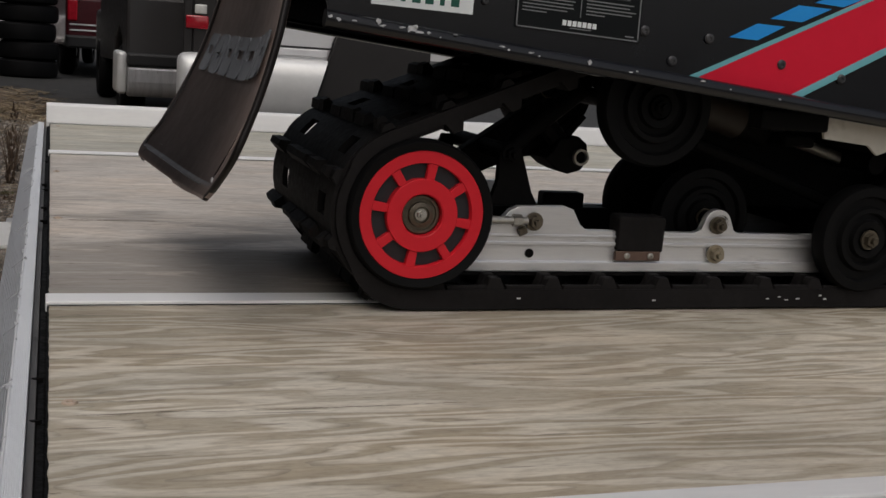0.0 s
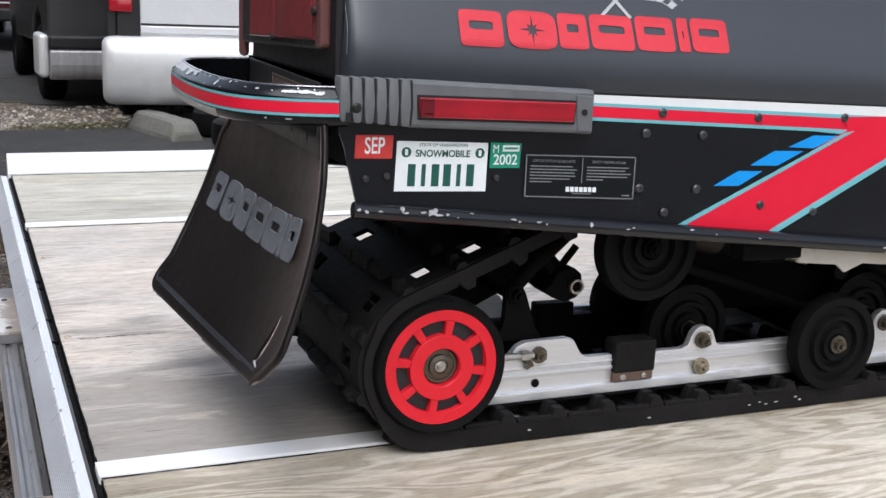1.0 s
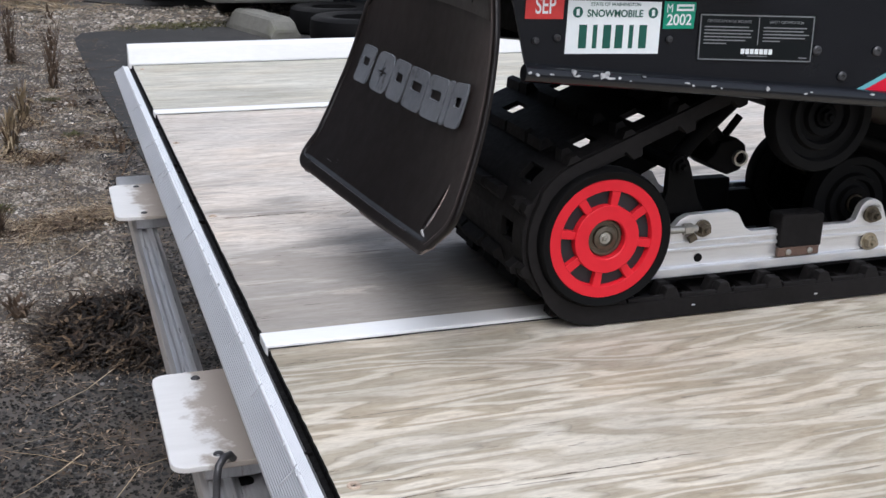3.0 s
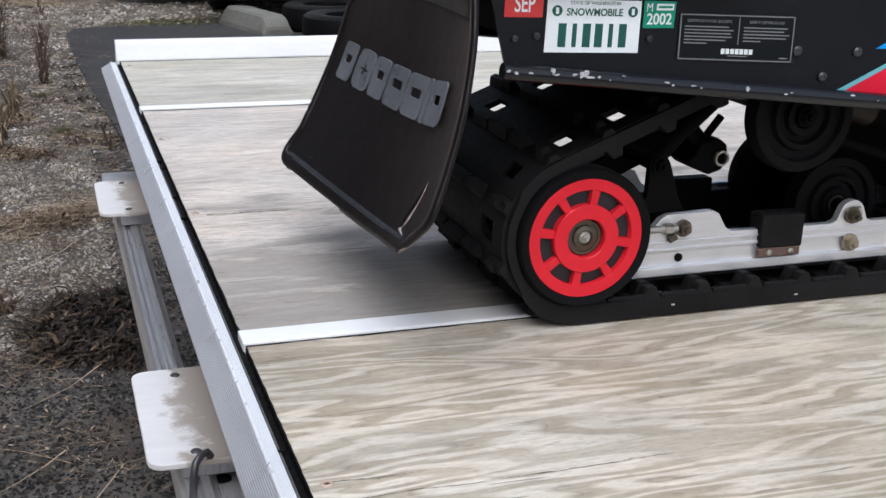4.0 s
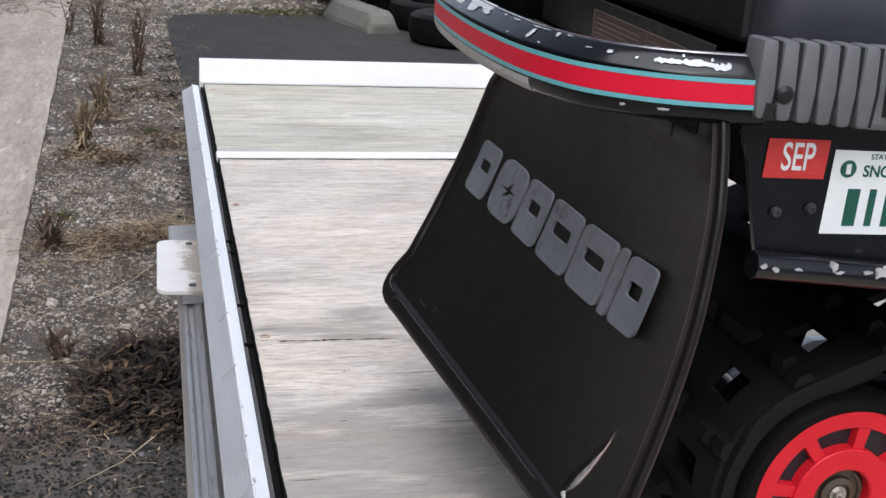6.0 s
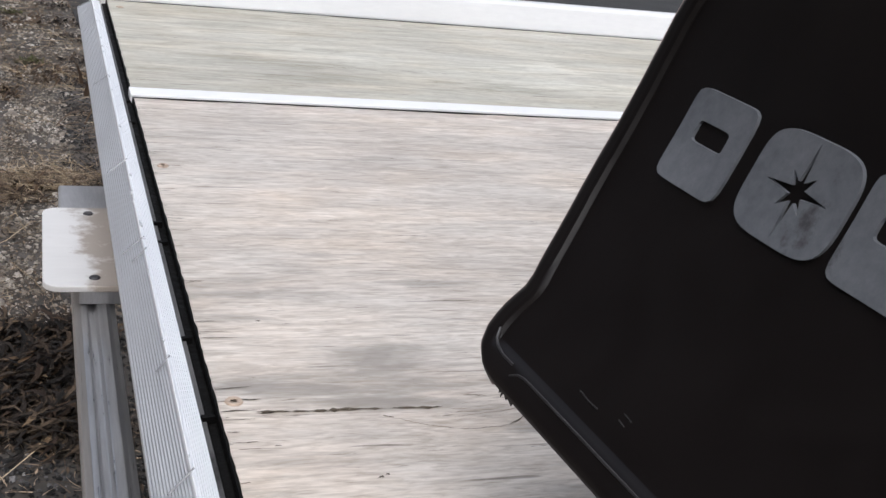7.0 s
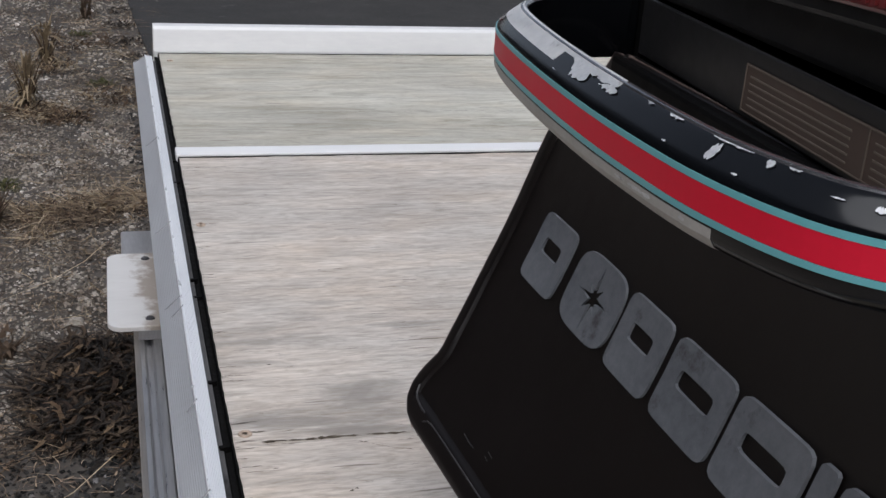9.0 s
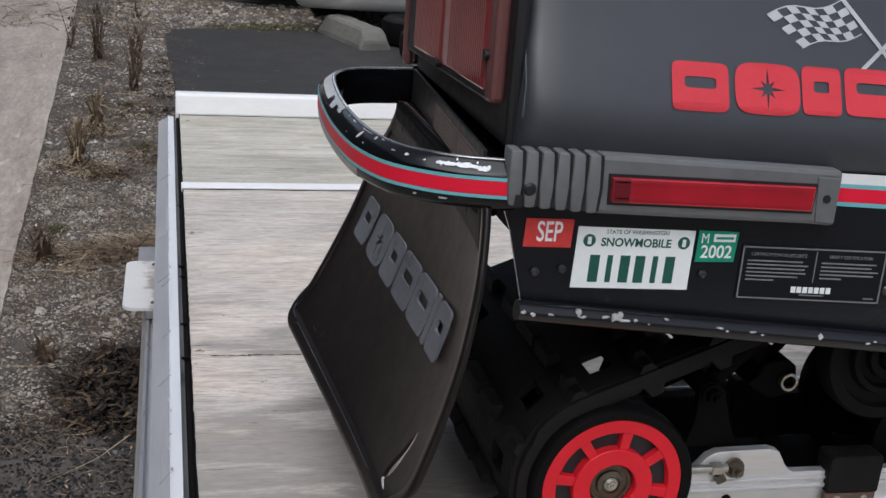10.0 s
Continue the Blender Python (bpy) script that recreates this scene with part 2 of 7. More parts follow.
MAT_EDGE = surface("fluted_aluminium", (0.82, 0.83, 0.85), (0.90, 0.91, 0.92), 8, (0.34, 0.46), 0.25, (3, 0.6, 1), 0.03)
# same extrusion as above; its shaded side put into a greyer colour
MAT_FLUTE = surface("shaded_flutes", (0.54, 0.55, 0.57), (0.70, 0.71, 0.73), 8, (0.34, 0.46), 0.3, (3, 0.6, 1), 0.03)
MAT_LEDGE = surface("grimy_ledge", (0.05, 0.048, 0.046), (0.15, 0.145, 0.14), 40, (0.5, 0.8), 0.1, (1, 0.5, 1), 0.3, (0.02, 0.018, 0.016))
MAT_SCREW = surface("tan_screw", (0.40, 0.30, 0.22), (0.62, 0.50, 0.40), 90, (0.4, 0.6), 0.2, (1, 1, 1), 0.2, (0.14, 0.09, 0.06))
MAT_RAIL = surface("rail_aluminium", (0.66, 0.67, 0.69), (0.82, 0.82, 0.83), 20, (0.28, 0.42), 0.65, (0.6, 3, 6), 0.06, (0.42, 0.40, 0.38))
MAT_RAILWHITE = surface("pale_aluminium", (0.72, 0.72, 0.72), (0.82, 0.82, 0.81), 14, (0.45, 0.6), 0.15, (1, 4, 4), 0.05)
MAT_STRIP = surface("strip_aluminium", (0.90, 0.895, 0.885), (0.95, 0.945, 0.935), 18, (0.36, 0.48), 0.15, (1, 6, 1), 0.05)
MAT_DULL = surface("dull_aluminium", (0.33, 0.33, 0.34), (0.56, 0.56, 0.57), 22, (0.4, 0.6), 0.6, (6, 1, 1), 0.12, (0.16, 0.13, 0.11))
MAT_BAR = surface("streaked_bar", (0.42, 0.42, 0.43), (0.78, 0.78, 0.79), 10, (0.25, 0.42), 0.8, (10, 0.5, 10), 0.06, (0.20, 0.18, 0.16))
MAT_PLATE = surface("stained_plate", (0.70, 0.69, 0.67), (0.86, 0.85, 0.84), 9, (0.4, 0.6), 0.2, (0.5, 2.2, 1), 0.08, (0.36, 0.29, 0.23))
pn, pl = MAT_PLATE.node_tree.nodes, MAT_PLATE.node_tree.links
spread = maths(pn, pl, "MULTIPLY", fbm(pn, pl, coords(pn, pl), 24, 5, 0.65), 0.12)
sep_xyz = pn.new("ShaderNodeSeparateXYZ")
pl.new(coords(pn, pl), sep_xyz.inputs[0])
stain = ramp(pn, [(0.42, (0, 0, 0)), (0.60, (1, 1, 1))])
pl.new(maths(pn, pl, "ADD", maths(pn, pl, "MULTIPLY", maths(pn, pl, "ADD", sep_xyz.outputs[0], spread), 9.0), 0.46), stain.inputs[0])
base = pn["Principled BSDF"].inputs["Base Color"]
pl.new(mixed(pn, pl, maths(pn, pl, "MULTIPLY", stain.outputs[0], 0.75), base.links[0].from_socket, (0.30, 0.235, 0.175)), base)
# near-black for grime, and for the shade in holes and along edges
MAT_GAP = surface("grime_and_shade", (0.003, 0.003, 0.003), (0.008, 0.0075, 0.007), 60, (0.5, 0.9), 0, (1, 1, 1), 0.4, (0.022, 0.020, 0.018), 0.08)
MAT_BLACK_PAINT = surface("black_panel", (0.00535, 0.00591, 0.00814), (0.00697, 0.00781, 0.0104), 8, (0.20, 0.28), 0, (1, 1, 1), 0.01, None, 0.4, 0.3)
MAT_BUMPER = surface("gloss_black", (0.0025, 0.0028, 0.0038), (0.0042, 0.0048, 0.0062), 20, (0.14, 0.20), 0, (1, 1, 1), 0.02, None, 0.28, 0.15)
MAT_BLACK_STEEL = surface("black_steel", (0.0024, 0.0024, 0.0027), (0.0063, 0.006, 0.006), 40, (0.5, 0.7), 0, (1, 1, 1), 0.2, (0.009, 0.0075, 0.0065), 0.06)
MAT_RUBBER = surface("rubber", (0.0072, 0.00672, 0.00672), (0.0211, 0.0194, 0.0197), 50, (0.55, 0.8), 0, (1, 1, 1), 0.3, (0.011, 0.0105, 0.010), 0.09)
MAT_TYRE = surface("idler_rubber", (0.003375, 0.003375, 0.0036), (0.00675, 0.00675, 0.0072), 40, (0.5, 0.7), 0, (1, 1, 1), 0.15, None, 0.10)
MAT_FLAP = surface("flap_rubber", (0.0046, 0.0031, 0.0028), (0.0072, 0.0050, 0.0045), 18, (0.38, 0.48), 0, (1, 1, 1), 0.05, None, 0.32)
sheen = MAT_FLAP.node_tree.nodes["Principled BSDF"].inputs
sheen["Sheen Weight"].default_value, sheen["Sheen Roughness"].default_value, sheen["Sheen Tint"].default_value = 0.50, 0.20, (1.0, 0.76, 0.68, 1)
MAT_CORD = surface("torn_cord", (0.16, 0.155, 0.15), (0.46, 0.45, 0.44), 110, (0.7, 0.9), 0, (1, 1, 1), 0.4)
# crease highlights on the flap, put into a greyer rubber; scratches too
MAT_HIGHLIGHT_SCUFF = surface("highlight_scuff_rubber", (0.018, 0.017, 0.018), (0.055, 0.053, 0.054), 90, (0.3, 0.45), 0, (1, 1, 1), 0.2, None, 0.5)
MAT_FLAPBAND = surface("flap_band", (0.024, 0.021, 0.019), (0.042, 0.037, 0.034), 30, (0.5, 0.65), 0, (1, 1, 1), 0.15, None, 0.3)
MAT_FLAPMARK = surface("grey_flap_mark", (0.095, 0.104, 0.117), (0.198, 0.208, 0.227), 60, (0.6, 0.8), 0, (1, 1, 1), 0.2, (0.07, 0.07, 0.075), 0.3)
MAT_RED_WHEEL = surface("red_plastic", (0.60, 0.010, 0.022), (0.72, 0.018, 0.032), 25, (0.4, 0.55), 0, (1, 1, 1), 0.05, None, 0.3)
MAT_RED = surface("red_decal", (0.68, 0.010, 0.036), (0.76, 0.015, 0.046), 16, (0.35, 0.45), 0, (1, 1, 1), 0.03, None, 0.25)
MAT_TEAL = surface("teal_decal", (0.14, 0.43, 0.48), (0.18, 0.50, 0.55), 20, (0.3, 0.42), 0, (1, 1, 1), 0.03)
MAT_WHITE = surface("white_decal", (0.74, 0.76, 0.76), (0.82, 0.83, 0.83), 20, (0.3, 0.42), 0, (1, 1, 1), 0.03)
MAT_BLUE = surface("blue_decal", (0.010, 0.28, 0.76), (0.014, 0.33, 0.84), 20, (0.3, 0.42), 0, (1, 1, 1), 0.03)
MAT_STICKER = surface("sticker_white", (0.80, 0.84, 0.845), (0.88, 0.915, 0.92), 60, (0.4, 0.5), 0, (1, 1, 1), 0.04)
MAT_STICKER_RED = surface("sticker_red", (0.55, 0.03, 0.03), (0.68, 0.06, 0.05), 60, (0.4, 0.55), 0, (1, 1, 1), 0.04)
MAT_STICKER_GREEN = surface("sticker_green", (0.0, 0.22, 0.13), (0.01, 0.30, 0.19), 60, (0.4, 0.55), 0, (1, 1, 1), 0.04)
MAT_INK = surface("green_ink", (0.005, 0.07, 0.05), (0.01, 0.11, 0.08), 60, (0.5, 0.6), 0, (1, 1, 1), 0.0)
MAT_INK_BLACK = surface("black_ink", (0.003, 0.0045, 0.005), (0.006, 0.008, 0.009), 60, (0.5, 0.6), 0, (1, 1, 1), 0.0, None, 0.2)
MAT_INK_GREY = surface("grey_ink", (0.165, 0.173, 0.18), (0.225, 0.232, 0.24), 60, (0.5, 0.6), 0, (1, 1, 1), 0.0)
MAT_SEAT = surface("black_vinyl", (0.027, 0.03038, 0.03825), (0.03713, 0.04163, 0.05175), 24, (0.40, 0.50), 0, (1, 1, 1), 0.12, None, 0.75)
MAT_SEAT_RED = surface("red_seat_print", (0.52, 0.02, 0.035), (0.62, 0.035, 0.05), 40, (0.4, 0.55), 0, (1, 1, 1), 0.15)
MAT_SEAT_GREY = surface("grey_seat_print", (0.40, 0.42, 0.43), (0.52, 0.54, 0.55), 40, (0.4, 0.55), 0, (1, 1, 1), 0.15)
MAT_PAD = surface("grey_plastic", (0.105, 0.109, 0.114), (0.155, 0.159, 0.165), 30, (0.42, 0.58), 0, (1, 1, 1), 0.12)
MAT_PAD_DARK = surface("dark_plastic", (0.004, 0.004, 0.0045), (0.010, 0.010, 0.011), 30, (0.45, 0.6), 0, (1, 1, 1), 0.1)
MAT_STEEL = surface("zinc_steel", (0.35, 0.34, 0.31), (0.58, 0.56, 0.52), 80, (0.3, 0.5), 0.85, (1, 1, 1), 0.15, (0.22, 0.16, 0.10))
MAT_RIVET = surface("dull_rivet", (0.040, 0.040, 0.044), (0.085, 0.084, 0.088), 60, (0.3, 0.45), 0.4, (1, 1, 1), 0.1)
MAT_BRASSY = surface("weathered_bolt", (0.28, 0.24, 0.17), (0.46, 0.41, 0.32), 90, (0.35, 0.55), 0.8, (1, 1, 1), 0.2, (0.12, 0.09, 0.06))
MAT_RUST = surface("rusty_clip", (0.10, 0.06, 0.045), (0.20, 0.13, 0.10), 90, (0.6, 0.8), 0.2, (1, 1, 1), 0.2)
MAT_CHIP = surface("bare_metal_chip", (0.42, 0.43, 0.44), (0.84, 0.84, 0.85), 130, (0.35, 0.5), 0.4, (1, 1, 1), 0.15, (0.07, 0.07, 0.075))
MAT_WORN = surface("worn_paint", (0.38, 0.37, 0.35), (0.62, 0.60, 0.57), 60, (0.45, 0.65), 0.1, (1, 1, 1), 0.2, (0.05, 0.05, 0.05))
# rubbed bumper top with the sky's reflection put into its pale colour
MAT_RUBBED = surface("rubbed_sheen_metal", (0.50, 0.50, 0.51), (0.80, 0.80, 0.80), 40, (0.35, 0.5), 0.2, (1, 1, 1), 0.2, (0.10, 0.10, 0.10))
MAT_CREAM = surface("cream_board", (0.52, 0.49, 0.42), (0.66, 0.63, 0.56), 18, (0.5, 0.65), 0, (1, 1, 1), 0.08, (0.38, 0.34, 0.28))
MAT_BROWN = surface("brown_label", (0.052, 0.034, 0.027), (0.085, 0.057, 0.045), 40, (0.4, 0.55), 0, (1, 1, 1), 0.05)
MAT_FRAME_LINE = surface("faded_print", (0.12, 0.098, 0.080), (0.19, 0.155, 0.13), 60, (0.4, 0.6), 0, (1, 1, 1), 0.05)
MAT_PLATE_DARK = surface("dark_flange", (0.012, 0.012, 0.013), (0.022, 0.022, 0.023), 30, (0.35, 0.5), 0, (1, 1, 1), 0.08, None, 0.3)
MAT_TRUCK = surface("silver_paint", (0.66, 0.66, 0.67), (0.74, 0.74, 0.75), 6, (0.28, 0.4), 0.25, (1, 1, 1), 0.02, None, 0.5, 0.4)
MAT_TRUCK_DARK = surface("dark_truck_paint", (0.014, 0.0125, 0.0125), (0.022, 0.020, 0.020), 6, (0.35, 0.5), 0.05, (1, 1, 1), 0.02, None, 0.4, 0.1)
MAT_CHROME = surface("dusty_chrome", (0.60, 0.60, 0.59), (0.74, 0.74, 0.73), 5, (0.3, 0.45), 0.35, (1, 1, 1), 0.02)
MAT_MAROON = surface("maroon_paint", (0.040, 0.004, 0.007), (0.065, 0.006, 0.010), 5, (0.25, 0.4), 0.1, (1, 1, 1), 0.02, None, 0.5, 0.4)
MAT_CONCRETE = surface("old_concrete", (0.108, 0.1056, 0.092), (0.2, 0.1944, 0.172), 9, (0.8, 0.95), 0, (1, 1, 1), 0.5, (0.14, 0.14, 0.11))
MAT_SLAB = surface("pale_slab", (0.20, 0.163, 0.132), (0.56, 0.50, 0.435), 9, (0.75, 0.95), 0, (2.6, 0.5, 1), 0.7, (0.60, 0.55, 0.49))
MAT_ASPHALT = surface("asphalt", (0.0168, 0.016, 0.0156), (0.0416, 0.04, 0.0384), 26, (0.75, 0.95), 0, (1, 1, 1), 0.7, (0.075, 0.072, 0.068))
MAT_GROUND = surface("gravel_soil", (0.0304, 0.0271, 0.0245), (0.132, 0.116, 0.101), 26, (0.8, 1.0), 0, (1, 1, 1), 0.9, (0.05, 0.036, 0.026))
MAT_STRAW = surface("dry_straw", (0.16, 0.115, 0.065), (0.36, 0.28, 0.175), 30, (0.7, 0.9), 0, (1, 1, 1), 0.1)
MAT_STALK = surface("dead_stalk", (0.055, 0.035, 0.024), (0.14, 0.095, 0.060), 30, (0.75, 0.95), 0, (1, 1, 1), 0.2)
MAT_MOSS = surface("moss", (0.050, 0.050, 0.016), (0.105, 0.10, 0.035), 30, (0.85, 1.0), 0, (1, 1, 1), 0.6)
MAT_WALLDARK = surface("dark_wall", (0.035, 0.034, 0.033), (0.07, 0.068, 0.064), 1.5, (0.8, 0.95), 0, (1, 1, 1), 0.2)
MAT_WALLFAR = surface("distant_wall", (0.45, 0.45, 0.44), (0.56, 0.56, 0.55), 1.5, (0.8, 0.95), 0, (1, 1, 1), 0.1)


def lens_red(name, col, rough):
    m, n, l, b = material(name)
    v = coords(n, l)
    r = ramp(n, [(0.3, tuple(c * 0.75 for c in col)), (0.7, col)])
    l.new(fbm(n, l, v, 25, 4), r.inputs[0])
    l.new(r.outputs[0], b.inputs["Base Color"])
    b.inputs["Roughness"].default_value = rough
    b.inputs["Coat Weight"].default_value = 0.8
    b.inputs["Coat Roughness"].default_value = 0.08
    return m


MAT_LENS = lens_red("red_reflector", (0.42, 0.007, 0.020), 0.2)
MAT_LENS_DEEP = lens_red("deep_reflector", (0.16, 0.004, 0.012), 0.2)
MAT_TAIL = lens_red("red_tail_lens", (0.24, 0.034, 0.036), 0.4)
MAT_BEZEL = lens_red("faded_bezel", (0.15, 0.055, 0.052), 0.5)
MAT_BEZEL.node_tree.nodes["Principled BSDF"].inputs["Coat Weight"].default_value = 0.1
# worn edge whose bright sky highlight is put into a paler metal colour
MAT_BEAD = surface("worn_highlight_edge", (0.10, 0.10, 0.11), (0.26, 0.26, 0.27), 40, (0.16, 0.28), 0.7, (1, 1, 1), 0.05, (0.50, 0.50, 0.50), 0.6, 0.5)
MAT_LAMPWHITE = lens_red("clear_lamp", (0.70, 0.70, 0.66), 0.2)


# ---------------------------------------------------------------- mesh tools
def part(name, bm, mat, parent=None, label="", smooth=False):
    me = bpy.data.meshes.new(name)
    bmesh.ops.recalc_face_normals(bm, faces=bm.faces)
    if smooth:
        for f in bm.faces:
            f.smooth = True
        for e in bm.edges:
            if len(e.link_faces) == 2 and e.calc_face_angle(0) > 0.7:
                e.smooth = False
    bm.to_mesh(me)
    bm.free()
    me.materials.append(mat)
    ob = new(name, me)
    if parent:
        ob.parent = parent
    if label:
        ob["label"] = label
    return ob


def thing(name, label, category, group="", loc=(0, 0, 0), kind=""):
    ob = new(name)
    ob.location = loc
    bpy.context.view_layer.update()
    return tagged(ob, label, category, group, kind)


def box(x0, x1, y0, y1, z0, z1, bev=0.0, seg=2, bm=None):
    own = bmesh.new()
    bmesh.ops.create_cube(own, size=1, matrix=Matrix.Translation(((x0 + x1) / 2, (y0 + y1) / 2, (z0 + z1) / 2)) @ Matrix.Diagonal((x1 - x0, y1 - y0, z1 - z0, 1)))
    if bev:
        bmesh.ops.bevel(own, geom=list(own.edges), offset=bev, segments=seg, affect="EDGES", profile=0.5)
    return joined(bm, own)


def joined(bm, own):
    if bm is None:
        return own
    me = bpy.data.meshes.new("tmp")
    own.to_mesh(me)
    own.free()
    bm.from_mesh(me)
    bpy.data.meshes.remove(me)
    return bm


def prism(pts, a0, a1, axis="y", bev=0.0, bm=None):
    """A polygon pushed from a0 to a1 along an axis: y: pts are (x, z); x: (y, z); z: (x, y)."""
    own = bmesh.new()
    place = {"y": lambda p, a: (p[0], a, p[1]), "x": lambda p, a: (a, p[0], p[1]), "z": lambda p, a: (p[0], p[1], a)}[axis]
    lo, hi = [own.verts.new(place(p, a0)) for p in pts], [own.verts.new(place(p, a1)) for p in pts]
    own.faces.new(lo), own.faces.new(list(reversed(hi)))
    for i in range(len(pts)):
        j = (i + 1) % len(pts)
        own.faces.new((lo[i], hi[i], hi[j], lo[j]))
    bmesh.ops.recalc_face_normals(own, faces=own.faces)
    if bev:
        bmesh.ops.bevel(own, geom=[e for e in own.edges if e.calc_face_angle(0) > 0.3], offset=bev, segments=2, affect="EDGES", profile=0.5)
    return joined(bm, own)


def rod(p0, p1, r0, r1=None, seg=16, bm=None):
    own = bmesh.new()
    p0, p1 = Vector(p0), Vector(p1)
    m = Matrix.Translation((p0 + p1) / 2) @ (p1 - p0).to_track_quat("Z", "Y").to_matrix().to_4x4()
    bmesh.ops.create_cone(own, cap_ends=True, segments=seg, radius1=r0, radius2=r0 if r1 is None else r1, depth=(p1 - p0).length, matrix=m)
    return joined(bm, own)


def lathe(profile, centre, seg=40, bm=None, axis="y"):
    """Turns (radius, along) pairs about an axis through centre."""
    own = bmesh.new()
    cx, cy, cz = centre
    rings = []
    for r, a in profile:
        ring = []
        for i in range(seg):
            t = 2 * math.pi * i / seg
            c, s = r * math.cos(t), r * math.sin(t)
            ring.append(own.verts.new((cx + c, cy + a, cz + s) if axis == "y" else (cx + c, cy + s, cz + a)))
        rings.append(ring)
    for ra, rb in zip(rings, rings[1:]):
        for i in range(seg):
            j = (i + 1) % seg
            own.faces.new((ra[i], ra[j], rb[j], rb[i]))
    if profile[0] != profile[-1]:
        own.faces.new(rings[0]), own.faces.new(rings[-1])
    else:
        bmesh.ops.remove_doubles(own, verts=own.verts, dist=1e-6)
    return joined(bm, own)


def tube(pts, r, seg=10, bm=None, flat=1.0):
    """A round bar along a line of points."""
    own = bmesh.new()
    pts = [Vector(p) for p in pts]
    rings = []
    for i, p in enumerate(pts):
        d = (pts[min(i + 1, len(pts) - 1)] - pts[max(i - 1, 0)]).normalized()
        side = d.cross(Vector((0, 0, 1)))
        side = side.normalized() if side.length > 1e-3 else Vector((1, 0, 0))
        up = side.cross(d).normalized()
        rad = r(i / (len(pts) - 1)) if callable(r) else r
        rings.append([own.verts.new(p + side * rad * flat * math.cos(2 * math.pi * k / seg) + up * rad * math.sin(2 * math.pi * k / seg)) for k in range(seg)])
    for ra, rb in zip(rings, rings[1:]):
        for k in range(seg):
            j = (k + 1) % seg
            own.faces.new((ra[k], ra[j], rb[j], rb[k]))
    own.faces.new(rings[0]), own.faces.new(rings[-1])
    return joined(bm, own)


def hexbolt(centre, r, depth, bm=None):
    x, y, z = centre
    own = rod((x, y, z), (x, y - depth * 0.3, z), r * 1.35, seg=20)
    own = rod((x, y - depth * 0.3, z), (x, y - depth, z), r, r * 0.93, 6, own)
    own = rod((x, y - depth, z), (x, y - depth * 1.5, z), r * 0.5, r * 0.42, 12, own)
    return joined(bm, own)


def rounded(x0, x1, y0, y1, r, seg=5):
    pts = []
    for cx, cy, a in ((x1 - r, y1 - r, 0), (x0 + r, y1 - r, 90), (x0 + r, y0 + r, 180), (x1 - r, y0 + r, 270)):
        pts += [(cx + r * math.cos(radians(a + 90 * k / seg)), cy + r * math.sin(radians(a + 90 * k / seg))) for k in range(seg + 1)]
    return pts


def lettering(name, body, size, m, mat, parent, squeeze=1.0, bold=0.0):
    """Flat writing of the built-in font as a thin mesh, its middle at m."""
    cu = bpy.data.curves.new(name, "FONT")
    cu.body, cu.size, cu.align_x, cu.align_y, cu.extrude = body, size, "CENTER", "CENTER", 0.00015
    cu.offset = bold
    tmp = bpy.data.objects.new(name, cu)
    scene.collection.objects.link(tmp)
    bpy.context.view_layer.update()
    me = bpy.data.meshes.new_from_object(tmp.evaluated_get(bpy.context.evaluated_depsgraph_get()))
    bpy.data.objects.remove(tmp)
    me.transform(m @ Matrix.Diagonal((squeeze, 1, 1, 1)))
    me.materials.clear()
    me.materials.append(mat)
    ob = new(name, me)
    ob.parent = parent
    return ob


def squarish(a, b, p=7.0):
    """Radius of a rounded rectangle of half sides a, b in each direction."""
    return lambda t: (abs(math.cos(t) / a) ** p + abs(math.sin(t) / b) ** p) ** (-1 / p)


def starry(r0, r1, r2):
    """Radius of an eight-rayed star: four long rays, four short ones, notches between."""
    def radius(t):
        u = (t / (math.pi / 8)) % 16
        k = int(u)
        ends = [r0 if q % 4 == 0 else r1 if q % 2 == 0 else r2 for q in (k, k + 1)]
        return 1 / ((1 - (u - k)) / ends[0] + (u - k) / ends[1])
    return radius


def printed_ring(name, place, centre, outer, hole, hole_shift, mat, parent, lift, skirt, count=64, label=""):
    """A plain block with a hole, laid on a bent surface: place(a, b, lift) gives a point of that surface."""
    bm = bmesh.new()
    ca, cb = centre
    rings = []
    for level, k in ([(0.0, 0.0)] if skirt else []) + [(lift, q / 5) for q in range(6)] + ([(0.0, 1.0)] if skirt else []):
        ring = []
        for i in range(count):
            t = 2 * math.pi * i / count
            ro, rh = outer(t), hole(t)
            pa = (ca + ro * math.cos(t)) * (1 - k) + (ca + rh * math.cos(t)) * k
            pb = (cb + ro * math.sin(t)) * (1 - k) + (cb + hole_shift + rh * math.sin(t)) * k
            ring.append(bm.verts.new(place(pa, pb, level)))
        rings.append(ring)
    for ra, rb in zip(rings, rings[1:]):
        for i in range(count):
            j = (i + 1) % count
            bm.faces.new((ra[i], ra[j], rb[j], rb[i]))
    return part(name, bm, mat, parent, label)


# ---------------------------------------------------------------- ground
bm = bmesh.new()
bmesh.ops.create_grid(bm, x_segments=2, y_segments=2, size=150)
ground = tagged(part("ground", bm, MAT_GROUND), "dark gravelly soil strewn with dead plants beside the trailer", "ground", kind="structure")

worn = [(-0.42 - 0.0375 * 0.05 * k + 0.005 * noise.noise((0.3, k * 0.21, 1.7)) + 0.004 * noise.noise((4.3, k * 0.8, 0.2)), 0.8 + 0.05 * k) for k in range(180)]
bm = prism([(-0.48, -6)] + worn + [(-0.84, 12.0), (-1.3, 40), (-6, 40), (-6, -6)], -0.05, 0.014, "z")
